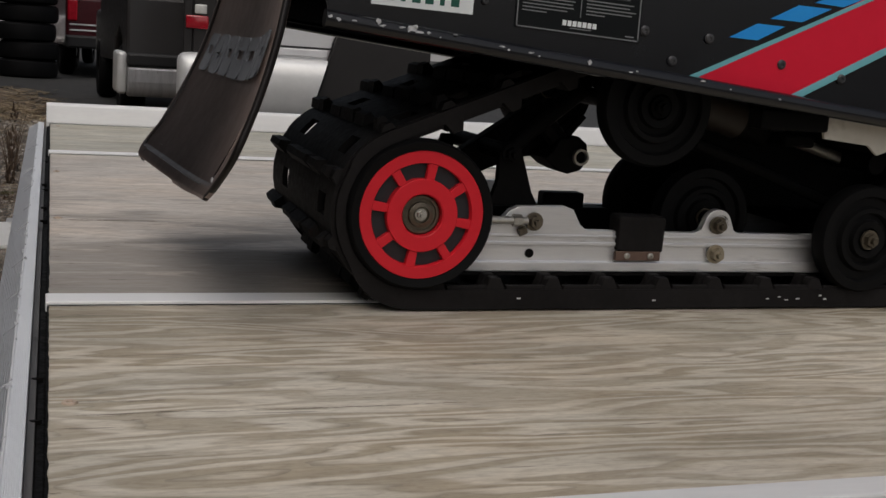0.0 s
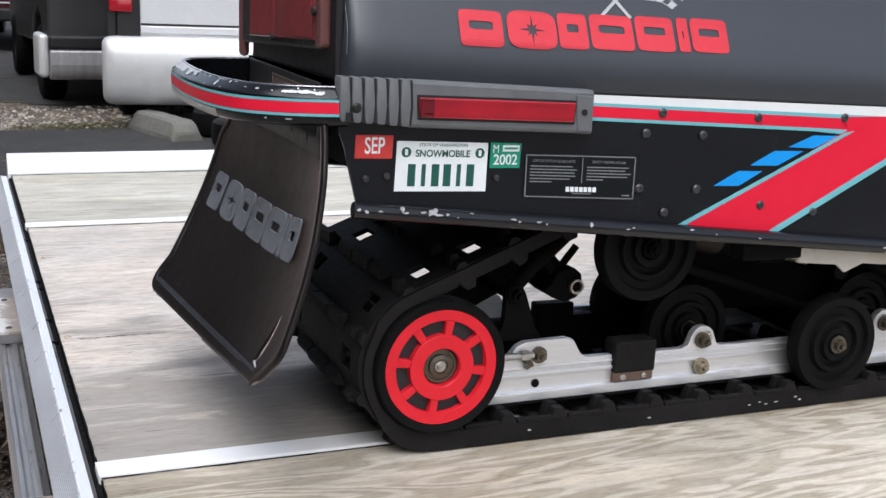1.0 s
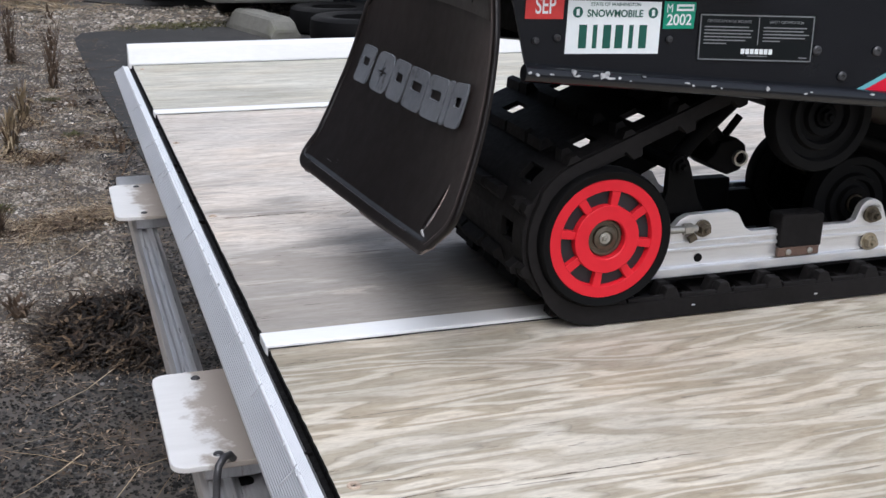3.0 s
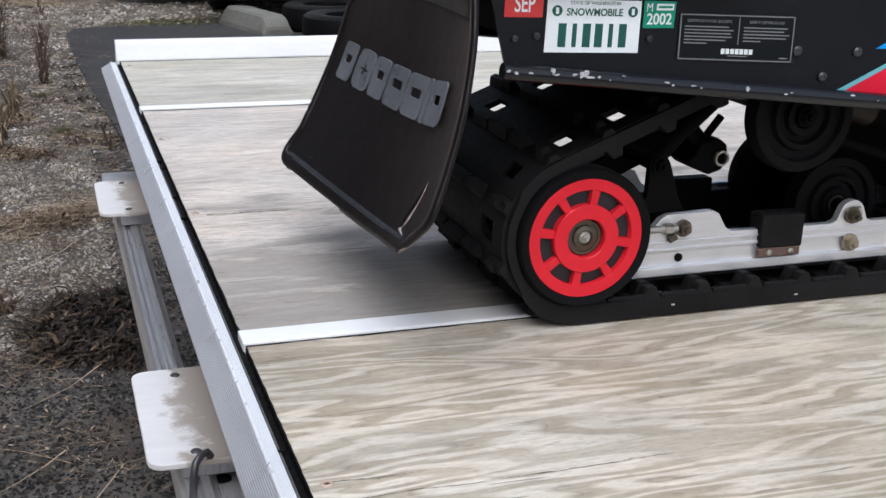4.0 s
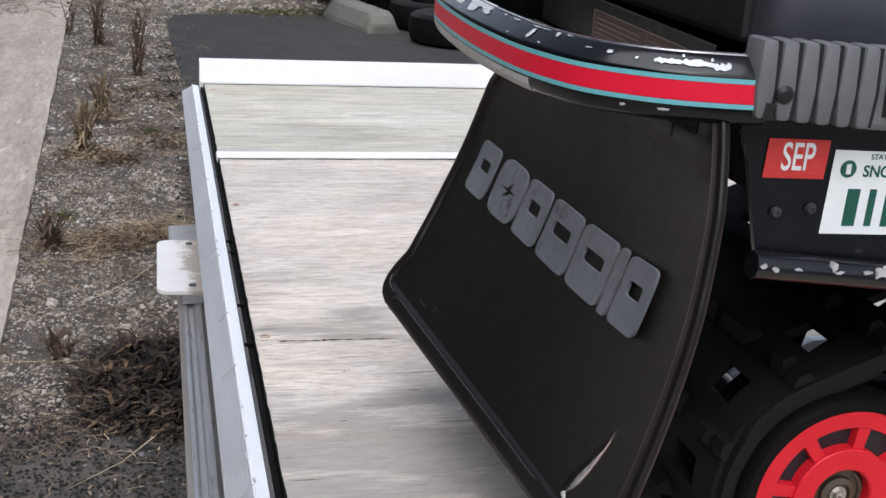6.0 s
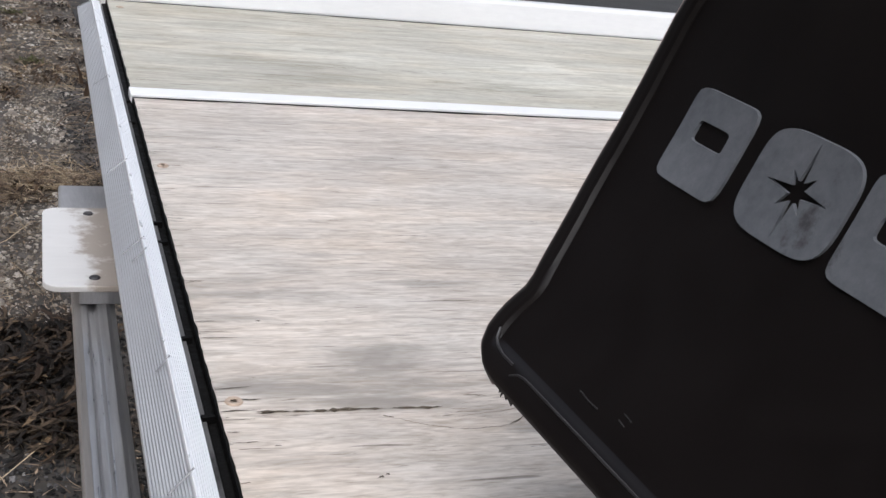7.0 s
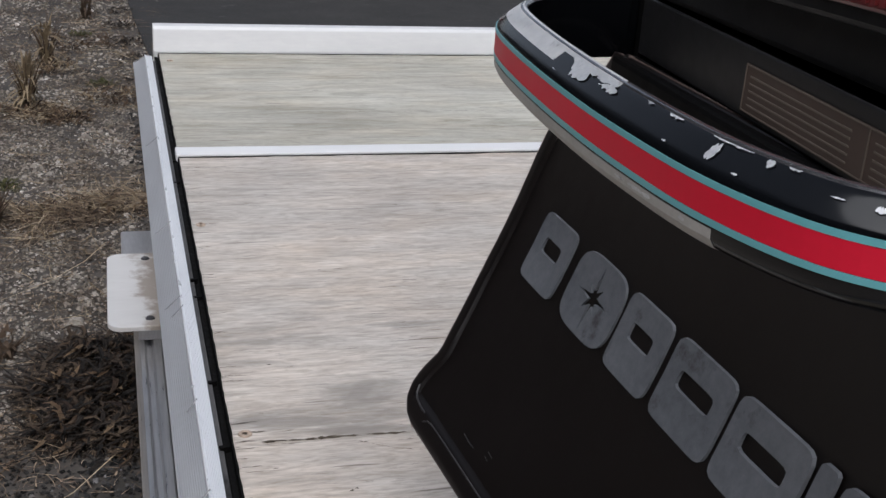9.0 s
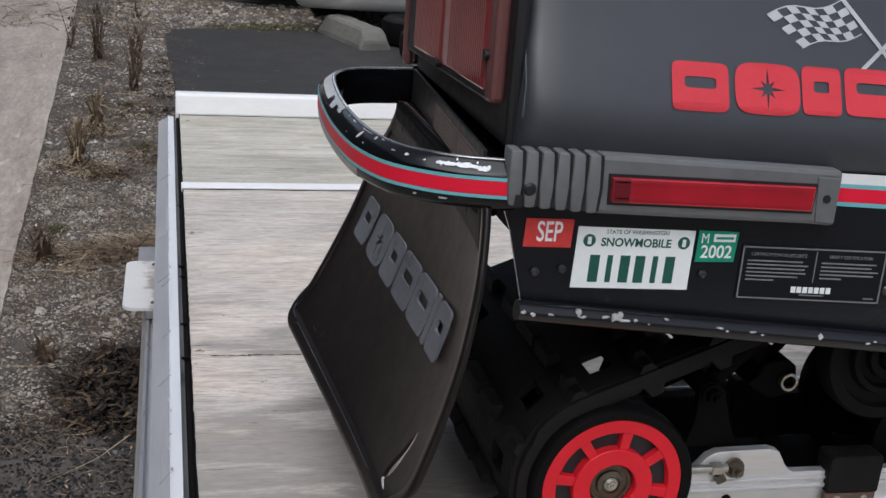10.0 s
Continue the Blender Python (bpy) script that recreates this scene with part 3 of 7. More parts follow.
tagged(part("pavement", bm, MAT_SLAB), "pale weathered concrete slab edging the gravel strip", "pavement", kind="structure")

edge = [(0.16, 3.2), (0.10, 4.2), (0.06, 4.9), (0.02, 5.6), (-0.02, 6.6), (-0.04, 7.55), (0.02, 7.84), (0.3, 7.96), (0.9, 8.02), (1.6, 8.0), (3, 8.0), (9, 8.0), (9, -3), (0.9, -3), (0.6, 1.0)]
tagged(part("asphalt_pad", prism(edge, -0.03, 0.012, "z"), MAT_ASPHALT), "dark asphalt pad the trailer is parked on", "asphalt", kind="structure")
edge = [(-8, 14.6), (-1.2, 14.2), (-0.5, 13.6), (-0.12, 12.4), (0.06, 11.2), (0.10, 10.15), (0.42, 9.8), (0.8, 9.6), (2.5, 9.5), (5, 9.4), (30, 9.4), (30, 60), (-8, 60)]
tagged(part("road", prism(edge, -0.03, 0.014, "z"), MAT_ASPHALT), "grey asphalt lot behind the gravel strip", "asphalt", kind="structure")


# ---------------------------------------------------------------- trailer
trailer = thing("flatbed_trailer", "aluminium flatbed snowmobile trailer with a weathered plywood deck", "trailer")
XR = 3.3


def sheet(name, y0, y1, mat, label):
    bm = box(0, XR, y0, y1, DECK - 0.018, DECK, 0.0015)
    return part(name, bm, mat, trailer, label)


near_sheet = sheet("deck_sheet", -0.612, -0.001, MAT_PLY_NEAR, "tan plywood sheet with bold wavy grain")
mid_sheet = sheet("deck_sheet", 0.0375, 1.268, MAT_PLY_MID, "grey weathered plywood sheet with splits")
far_sheet = sheet("deck_sheet", 1.307, 1.92, MAT_PLY_FAR, "pale weathered plywood sheet")
for y0 in (0.0, 1.2695):
    bm = box(-0.002, XR, y0, y0 + 0.0365, DECK - 0.02, DECK + 0.004, 0.0012)
    part("joint_strip", bm, MAT_STRIP, trailer, "bright aluminium strip covering a joint")



def shadow_line(y, wide):
    """Shadow line at the near side of a strip or rail, as a black ribbon."""
    bm = bmesh.new()
    n = 240
    far_row = [bm.verts.new((XR * k / n, y, DECK + 0.0009)) for k in range(n + 1)]
    near_row = [bm.verts.new((XR * k / n, y - wide * (0.75 + 0.5 * noise.noise((k * 0.23, y * 3, 0.5)) + 0.35 * noise.noise((k * 0.9, y, 4.0))), DECK + 0.0007)) for k in range(n + 1)]
    for k in range(n):
        bm.faces.new((near_row[k], near_row[k + 1], far_row[k + 1], far_row[k]))
    tagged(part("shadow_line", bm, MAT_GAP, trailer, "black ribbon for the shadow line along an edge"), kind="stuff")


shadow_line(-0.0004, 0.0040)
shadow_line(1.2690, 0.0062)
shadow_line(1.9200, 0.0055)

# long splits in the middle sheet, thin ragged slivers
rng = random.Random(4)


def split(x0, x1, y, width, parent):
    """A ragged crack made of a few overlapping hairs of uneven width."""
    bm = bmesh.new()
    hairs = 1 + int((x1 - x0) / 0.05)
    for q in range(hairs * 2):
        a = x0 + (x1 - x0) * max(0.0, (q // 2) / hairs - 0.1 * rng.random())
        c = min(x1, a + (x1 - x0) / hairs * rng.uniform(0.7, 1.25)) if q % 2 == 0 else a + (x1 - x0) / hairs * rng.uniform(0.15, 0.4)
        n = max(5, int((c - a) / 0.0035))
        off = 0.0 if q % 2 == 0 else rng.uniform(-0.0025, 0.0025)
        top, low = [], []
        for i in range(n + 1):
            u = i / n
            x = a + (c - a) * u
            yy = y + off + 0.0045 * noise.noise((x * 16, y * 31, 0)) + 0.0012 * noise.noise((x * 90, y * 57, q))
            w = 0.55 * width * math.sin(math.pi * min(1, u * 1.01)) ** 0.6 * rng.random() ** 1.3 * (1.0 if q % 2 == 0 else 0.5) + 0.00012
            top.append((x, yy + w)), low.append((x, yy - w * rng.uniform(0.3, 1.0)))
        va, vb = [bm.verts.new((*p, DECK + 0.0006)) for p in top], [bm.verts.new((*p, DECK + 0.0006)) for p in low]
        for i in range(n):
            bm.faces.new((va[i], va[i + 1], vb[i + 1], vb[i]))
    tagged(part("split", bm, MAT_CRACK, parent), kind="stuff")


for x0, x1, y, w in ((0.002, 0.035, 0.493, 0.0018), (0.024, 0.098, 0.4905, 0.0058), (0.080, 0.148, 0.4895, 0.0040), (0.24, 0.62, 0.497, 0.0010), (0.6, 1.9, 0.488, 0.0011), (0.19, 0.24, 0.662, 0.0010), (0.002, 0.02, 0.845, 0.0022), (0.002, 0.016, 0.70, 0.0012),
                     (0.002, 0.03, 0.60, 0.0012), (0.004, 0.05, 1.22, 0.0014), (0.002, 0.03, 0.36, 0.0014), (0.004, 0.06, 0.385, 0.0011), (0.09, 0.13, 0.33, 0.001), (0.3, 0.36, 0.54, 0.0008), (0.22, 0.30, 0.40, 0.0008), (0.003, 0.022, 0.09, 0.0012), (0.004, 0.04, 0.20, 0.0010)):
    split(x0, x1, y, w, mid_sheet)
for x0, x1, y, w in ((0.01, 0.05, -0.045, 0.0016), (0.02, 0.09, -0.30, 0.0014), (0.02, 0.33, -0.33, 0.0012), (0.4, 0.7, -0.12, 0.0008), (0.03, 0.06, -0.18, 0.0010)):
    split(x0, x1, y, w, near_sheet)
for x0, x1, y, w in ((0.01, 0.06, 1.80, 0.0014), (0.05, 0.3, 1.64, 0.001), (0.2, 0.6, 1.5, 0.001), (0.01, 0.05, 1.36, 0.0012)):
    split(x0, x1, y, w, far_sheet)


def screw(x, y, parent):
    bm = lathe([(0.0005, -0.0004), (0.0020, -0.0004), (0.0026, 0.0012), (0.0048, 0.0016), (0.0056, 0.0010), (0.0060, 0.0)], (x, y, DECK), 18, axis="z")
    part("screw", bm, MAT_SCREW, parent)


def hairline(pts, w, parent, name="split"):
    """A curved hair crack through a few points."""
    bm = bmesh.new()
    rows_h = []
    for i, (x, y) in enumerate(pts):
        (xa, ya), (xb, yb) = pts[max(0, i - 1)], pts[min(len(pts) - 1, i + 1)]
        d = Vector((xb - xa, yb - ya)).normalized()
        ww = w * (0.3 + rng.random()) * (0.25 if i in (0, len(pts) - 1) else 1)
        rows_h.append((bm.verts.new((x - d.y * ww, y + d.x * ww, DECK + 0.0006)), bm.verts.new((x + d.y * ww, y - d.x * ww, DECK + 0.0006))))
    for a, c in zip(rows_h, rows_h[1:]):
        bm.faces.new((a[0], c[0], c[1], a[1]))
    return part(name, bm, MAT_CRACK, parent)


def arc_line(x0, y0, x1, y1, sag, n=9):
    return [(x0 + (x1 - x0) * k / n, y0 + (y1 - y0) * k / n + 4 * sag * (k / n) * (1 - k / n) + rng.uniform(-0.0006, 0.0006)) for k in range(n + 1)]


# a lens-shaped knot figure beside the long crack
for x0, y0, x1, y1, sag, w in ((0.168, 0.505, 0.184, 0.502, 0.0, 0.0004), (0.190, 0.500, 0.211, 0.491, 0.001, 0.00032), (0.211, 0.490, 0.207, 0.483, 0.0, 0.0004), (0.206, 0.480, 0.186, 0.463, -0.002, 0.00045), (0.184, 0.462, 0.150, 0.460, -0.001, 0.00025), (0.104, 0.481, 0.112, 0.478, 0.0, 0.0004), (0.114, 0.476, 0.148, 0.461, -0.002, 0.0003), (0.150, 0.486, 0.204, 0.491, -0.001, 0.00010), (0.146, 0.481, 0.208, 0.488, -0.001, 0.00009), (0.152, 0.476, 0.205, 0.485, -0.001, 0.00022), (0.160, 0.492, 0.206, 0.494, 0.001, 0.00008), (0.150, 0.471, 0.196, 0.479, -0.001, 0.00008)):
    hairline(arc_line(x0, y0, x1, y1, sag), w, mid_sheet)
for x, y, ln, w in ((0.045, 0.627, 0.005, 0.0010), (0.130, 0.846, 0.004, 0.0009), (0.353, 0.852, 0.010, 0.0005), (0.413, 0.800, 0.003, 0.0008), (0.082, 0.409, 0.004, 0.0010), (0.087, 0.412, 0.003, 0.0009), (0.012, 0.455, 0.008, 0.0006), (0.028, 0.450, 0.005, 0.0004),
                    (0.30, 0.74, 0.012, 0.0005), (0.17, 0.93, 0.010, 0.0005), (0.26, 1.05, 0.014, 0.0005), (0.10, 1.10, 0.008, 0.0006), (0.35, 0.62, 0.012, 0.0005), (0.14, 0.36, 0.012, 0.0006), (0.21, 0.33, 0.016, 0.0006), (0.06, 0.30, 0.012, 0.0006), (0.27, 0.26, 0.02, 0.0006)):
    hairline(arc_line(x, y, x + ln, y + rng.uniform(-0.001, 0.001), 0.0004, 4), w, mid_sheet)

for y in (0.507, 1.0):
    screw(0.012, y, mid_sheet)
    hairline(arc_line(0.0, y, 0.030, y + 0.001, 0.001, 12), 0.0006, mid_sheet)
# short end checks all along the rear end of the sheets
for k in range(40):
    y = rng.uniform(0.05, 1.25)
    split(0.0005, rng.uniform(0.006, 0.028), y, rng.uniform(0.0005, 0.0014), mid_sheet)
for k in range(14):
    split(0.0005, rng.uniform(0.006, 0.024), rng.uniform(-0.58, -0.02), rng.uniform(0.0005, 0.0012), near_sheet)
for sheet_, y0, y1 in ((mid_sheet, 0.039, 1.264), (near_sheet, -0.61, -0.005), (far_sheet, 1.309, 1.918)):
    bm = bmesh.new()
    n = int((y1 - y0) / 0.006)
    edge_a = [bm.verts.new((-0.0004, y0 + (y1 - y0) * k / n, DECK + 0.0007)) for k in range(n + 1)]
    edge_b = [bm.verts.new((0.0011 + 0.0011 * noise.noise((k * 0.31, y0 * 7, 0)) + 0.0005 * rng.random(), y0 + (y1 - y0) * k / n, DECK + 0.0007)) for k in range(n + 1)]
    edge_c = [bm.verts.new((-0.0004, y0 + (y1 - y0) * k / n, DECK - 0.012)) for k in range(n + 1)]
    for k in range(n):
        bm.faces.new((edge_a[k], edge_a[k + 1], edge_b[k + 1], edge_b[k]))
        bm.faces.new((edge_c[k], edge_c[k + 1], edge_a[k + 1], edge_a[k]))
    part("worn_end", bm, MAT_GAP, sheet_, "dark frayed end of the plywood")
for x, y in ((0.016, -0.3), (0.016, -0.57)):
    screw(x, y, near_sheet)
screw(0.02, 1.86, far_sheet)

# side rails: low upstands with a rounded lip
for y0, y1 in ((1.921, 1.962), (-0.655, -0.613)):
    s = 1 if y0 > 0 else -1
    inner = y0 if s > 0 else y1
    outer = y1 if s > 0 else y0
    prof = [(inner, DECK - 0.075), (inner, DECK + 0.004), (inner + s * 0.012, DECK + 0.044), (inner + s * 0.018, DECK + 0.05), (outer, DECK + 0.05), (outer, DECK - 0.075)]
    part("side_rail", prism(prof, -0.008, XR, "x", 0.0015), MAT_RAILWHITE, trailer, "pale aluminium side rail")

# rear edge extrusion: two faces meeting in a ridge, fine flutes, black gap before the plywood
prof = []
for i in range(12):
    u = i / 12
    x, z = -0.047 + 0.0205 * u, DECK - 0.006 + 0.0125 * u
    prof += [(x, z), (x + 0.00065, z + 0.0004), (x + 0.00080, z - 0.0022), (x + 0.00155, z - 0.0018)]
prof += [(-0.0264, DECK + 0.0070), (-0.0258, DECK + 0.0088), (-0.0247, DECK + 0.0092), (-0.0240, DECK + 0.0080)]
for i in range(8):
    x, z = -0.0236 + 0.0104 * i / 8, DECK + 0.0078 - 0.0012 * i / 8
    prof += [(x, z), (x + 0.0007, z - 0.0001), (x + 0.0008, z - 0.0011), (x + 0.0011, z - 0.0011)]
prof += [(-0.0130, DECK + 0.0062), (-0.0130, DECK - 0.055), (-0.022, DECK - 0.055), (-0.022, DECK - 0.013), (-0.047, DECK - 0.013)]
part("fluted_face", prism(prof[:48] + [(-0.0266, DECK + 0.0030), (-0.0266, DECK - 0.0128), (-0.0468, DECK - 0.0128)], -0.655, 1.872, "y"), MAT_FLUTE, trailer, "grey fluted face of the rear edge, its shade put into the colour")
prof = prof[48:]
prof = prof[:-1] + [(-0.0262, DECK - 0.013)]
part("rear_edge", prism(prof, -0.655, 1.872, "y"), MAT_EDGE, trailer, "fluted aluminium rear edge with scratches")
bm = box(-0.0070, -0.0002, -0.612, 1.915, DECK - 0.03, DECK - 0.0055, 0.0015)
part("gap_ledge", box(-0.0128, -0.0072, -0.612, 1.872, DECK - 0.03, DECK - 0.0030, 0.0008), MAT_LEDGE, trailer, "grimy lower ledge of the rear edge")
part("edge_seal", bm, MAT_GAP, trailer, "wet black gap full of grime")
bm = bmesh.new()
for i in range(9):
    y, w = rng.uniform(-0.55, 1.8), rng.uniform(0.003, 0.008)
    prism([(rng.uniform(-0.012, -0.008), y), (rng.uniform(-0.004, -0.001), y + w * 0.4), (rng.uniform(-0.006, -0.002), y + w), (-0.011, y + w * 0.8)], DECK - 0.006, DECK - 0.001 + rng.uniform(-0.003, 0.002), "z", 0, bm)
tagged(part("debris", bm, MAT_GAP, trailer, "crumbs of bark caught in the gap"), kind="stuff")
# scratches across the fluted face
bm = bmesh.new()
for y in (0.405, 0.545, 0.74, 0.765, 0.98, 1.33, 0.17, 0.02, -0.115, -0.28):
    x0 = rng.uniform(-0.044, -0.031)
    z0 = DECK - 0.006 + 0.6 * (x0 + 0.047) + 0.0012
    tube([(x0, y, z0), (-0.027, y + rng.uniform(0.004, 0.014), DECK + 0.0075), (-0.024, y + 0.01, DECK + 0.0100)], rng.uniform(0.0003, 0.0007), 5, bm)
tagged(part("gouge", bm, MAT_DULL, trailer, "dark gouges scraped across the edge"), kind="stuff")

bm = bmesh.new()
for k in range(46):
    y, s = -0.6 + 2.4 * rng.random(), rng.uniform(0.0006, 0.0018)
    x, z = -0.0250 + rng.uniform(-0.0015, 0.0015), DECK + 0.0090
    prism([(x - s, y - 2.5 * s), (x + s * rng.uniform(0.3, 1), y - s), (x + s * 0.5, y + 2 * s), (x - s * rng.uniform(0.3, 1), y + s)], z - 0.002, z + 0.0007, "z", 0, bm)
tagged(part("nick", bm, MAT_CHIP, trailer, "bright nicks along the ridge"), kind="stuff")

# frame below: rear bar with grooves, step plates, cross members
prof = [(-0.070, 0.462), (-0.070, 0.500), (-0.064, 0.508), (-0.058, 0.508), (-0.056, 0.504), (-0.050, 0.504), (-0.047, 0.509), (-0.038, 0.509), (-0.034, 0.503), (-0.028, 0.500), (-0.028, 0.462)]
part("rear_bar", prism(prof, -0.62, 1.25, "y", 0.001), MAT_BAR, trailer, "grooved aluminium bar below the rear edge")
part("end_block", box(-0.082, -0.012, 1.2505, 1.36, 0.488, 0.526, 0.003), MAT_DULL, trailer, "dull grey block ending the rear bar")
for y0, y1 in ((1.0, 1.24), (0.018, 0.27)):
    bm = prism(rounded(-0.102, 0.05, y0, y1, 0.018), 0.531, 0.538, "z", 0.0012)
    plate = part("step_plate", bm, MAT_PLATE, trailer, "white stained metal step plate with rounded corners")
    for yy in (y0 + 0.022, y1 - 0.022):
        part("screw", lathe([(0.0006, 0.0022), (0.0045, 0.0020), (0.006, 0.0005), (0.006, 0)], (-0.05, yy, 0.538), 12, axis="z"), MAT_RIVET, plate)
    part("bracket", box(-0.066, 0.0, y0 + 0.02, y1 - 0.02, 0.508, 0.531, 0.002), MAT_DULL, trailer)
for y in (-0.6, 0.02, 0.6, 1.25, 1.86):
    part("cross_member", box(0.0, XR, y - 0.025, y + 0.025, DECK - 0.10, DECK - 0.019, 0.003), MAT_DULL, trailer, "aluminium cross member under the deck")
part("end_beam", box(-0.012, 0.04, -0.61, 1.91, DECK - 0.11, DECK - 0.032, 0.003), MAT_BLACK_STEEL, trailer, "dark beam under the rear edge")
# latch hanging by the step plate
bm = prism(rounded(-0.043, 0.004, -0.10, 0.066, 0.006), 0.494, 0.500, "z", 0.001)
latch = part("latch_plate", bm, MAT_DULL, trailer, "worn bracket with dark holes")
part("hole", prism(rounded(-0.034, -0.013, 0.032, 0.052, 0.008), 0.4995, 0.5004, "z"), MAT_GAP, latch)
part("hole", prism(rounded(-0.034, -0.013, -0.045, -0.025, 0.008), 0.4995, 0.5004, "z"), MAT_GAP, latch)
pts = [(-0.037, 0.022, 0.540), (-0.041, 0.017, 0.5475), (-0.048, 0.011, 0.548), (-0.055, 0.003, 0.543), (-0.058, -0.001, 0.530), (-0.060, -0.004, 0.505), (-0.062, -0.010, 0.45), (-0.063, -0.016, 0.41), (-0.052, -0.02, 0.40), (-0.02, -0.02, 0.405)]
part("hook", tube(pts, 0.0042, 10), MAT_RIVET, trailer, "bent black steel hook", True)
part("lock_rod", rod((-0.02, -0.08, 0.405), (-0.02, 0.09, 0.405), 0.007), MAT_BLACK_STEEL, trailer)
# axle and wheels under the deck
for y in (-0.45, 1.76):
    w = part("wheel", lathe([(0.10, -0.085), (0.215, -0.08), (0.24, -0.06), (0.245, 0.06), (0.215, 0.08), (0.10, 0.085), (0.10, -0.085)], (1.9, y, 0.257), 40), MAT_TYRE, trailer, "small black trailer tyre", True)
    part("rim", lathe([(0.02, -0.06), (0.10, -0.05), (0.10, 0.05), (0.02, 0.06)], (1.9, y, 0.257), 30), MAT_ALU, w)
part("axle", rod((1.9, -0.45, 0.257), (1.9, 1.76, 0.257), 0.03), MAT_BLACK_STEEL, trailer)
for y in (0.15, 1.16):
    part("frame_beam", box(0.05, XR, y - 0.03, y + 0.03, 0.48, DECK - 0.101, 0.004), MAT_DULL, trailer)
    part("spring_bracket", box(1.84, 1.96, y - 0.025, y + 0.025, 0.257, 0.48, 0.004), MAT_BLACK_STEEL, trailer)


# ---------------------------------------------------------------- snowmobile
sled = thing("snowmobile", "black snowmobile with red and teal stripes on the trailer deck", "snowmobile")
YN, YF, YC = -0.080, 0.298, 0.109  # near and far face of the tunnel, middle


def top_z(x):
    return 1.084 - 0.040 * (x - 0.222)


def low_z(x):
    return 0.962 - 0.104 * (x - 0.242)


# tunnel
XT = 1.55
for y0, y1 in ((YN, YN + 0.004), (YF - 0.004, YF)):
    pts = [(0.222, top_z(0.222) - 0.002), (0.222, 1.036), (0.228, 1.02), (0.242, low_z(0.242)), (XT, low_z(XT)), (XT, top_z(XT) - 0.002)]
    part("tunnel_side", prism(pts, y0, y1, "y"), MAT_BLACK_PAINT, sled, "glossy black tunnel side panel")
part("tunnel_top", prism([(0.225, 1.056), (0.225, 1.060), (0.30, 1.060), (XT, 1.025), (XT, 1.021), (0.30, 1.056)], YN + 0.0045, YF - 0.0045, "y"), MAT_BLACK_STEEL, sled)
part("tunnel_front", box(XT - 0.004, XT, YN + 0.0045, YF - 0.0045, low_z(XT), 1.02), MAT_BLACK_STEEL, sled)
part("tunnel_brace", box(0.262, 0.268, YN + 0.0045, YF - 0.0045, 0.985, 1.055), MAT_BLACK_STEEL, sled)
for y, lab in ((YN - 0.008, "near"), (YF + 0.006, "far")):
    pts = [(x, y, low_z(x) - 0.004) for x in (0.236, 0.242, 0.6, 1.0, XT)]
    lip = part("lower_edge", tube(pts, 0.0085, 12), MAT_BLACK_PAINT, sled, "rolled black lower edge with paint chips", True)
    if lab == "near":
        near_lip = lip
rng = random.Random(7)


def chip(x, dz, w, h, y=YN - 0.0168):
    """Ragged bare-metal chip on the rolled edge."""
    z = low_z(x) - 0.004 + dz
    n = 9
    pts = [(x + w * math.cos(2 * math.pi * k / n) * rng.uniform(0.4, 1.25), z + h * math.sin(2 * math.pi * k / n) * rng.uniform(0.35, 1.25)) for k in range(n)]
    part("paint_chip", prism(pts, y, y + 0.004, "y"), MAT_CHIP, near_lip)


for x, dz, w, h in ((0.316, 0.004, 0.0075, 0.0036), (0.307, 0.0035, 0.004, 0.0018), (0.324, 0.002, 0.005, 0.0016), (0.321, 0.0065, 0.0025, 0.0022), (0.333, 0.003, 0.0025, 0.0014), (0.285, 0.0045, 0.0022, 0.0036), (0.289, 0.002, 0.003, 0.0012), (0.262, 0.002, 0.003, 0.0014), (0.247, 0.001, 0.0028, 0.0020), (0.240, 0.002, 0.0024, 0.0016), (0.408, 0.003, 0.0034, 0.0009), (0.414, 0.001, 0.0018, 0.0009),
                    (0.437, 0.002, 0.0042, 0.0007), (0.446, 0.0005, 0.0015, 0.0008), (0.5, 0.003, 0.0028, 0.0026), (0.545, 0.001, 0.0026, 0.0008), (0.552, 0.003, 0.0014, 0.0009), (0.628, 0.005, 0.0040, 0.0010), (0.66, 0.002, 0.0014, 0.0007), (0.72, 0.001, 0.0018, 0.0008), (0.905, 0.000, 0.0040, 0.0016), (0.36, 0.006, 0.002, 0.0006), (0.345, 0.001, 0.0012, 0.0008)):
    chip(x, dz, w, h)


def decal(name, pts, mat, lift, label="", parent=None):
    return part(name, prism(pts, YN - lift, YN - lift + 0.0004, "y"), mat, parent or sled, label)


# stripes: long band under the seat, turning down in a broad diagonal
def band(x0, x1, a, b):
    """A strip between offsets a and b below the stripe's upper line."""
    f = lambda x, d: 1.0705 - 0.0365 * (x - 0.503) - d * (1 + 0.75 * (x - 0.503))
    return [(x0, f(x0, a)), (x1, f(x1, a)), (x1, f(x1, b)), (x0, f(x0, b))]


decal("white_stripe", band(0.49, 1.3, 0.0, 0.0085), MAT_WHITE, 0.0010, "white stripe")
decal("teal_stripe", band(0.49, 1.3, 0.0085, 0.0120), MAT_TEAL, 0.0010, "teal stripe")
decal("red_stripe", band(0.49, 1.3, 0.0120, 0.0235), MAT_RED, 0.0010, "red stripe")
decal("teal_stripe", [(0.49, 1.0475), (0.80, 1.0325), (0.862, 1.0285), (0.84, 1.0245), (0.79, 1.0290), (0.49, 1.0440)], MAT_TEAL, 0.0012)
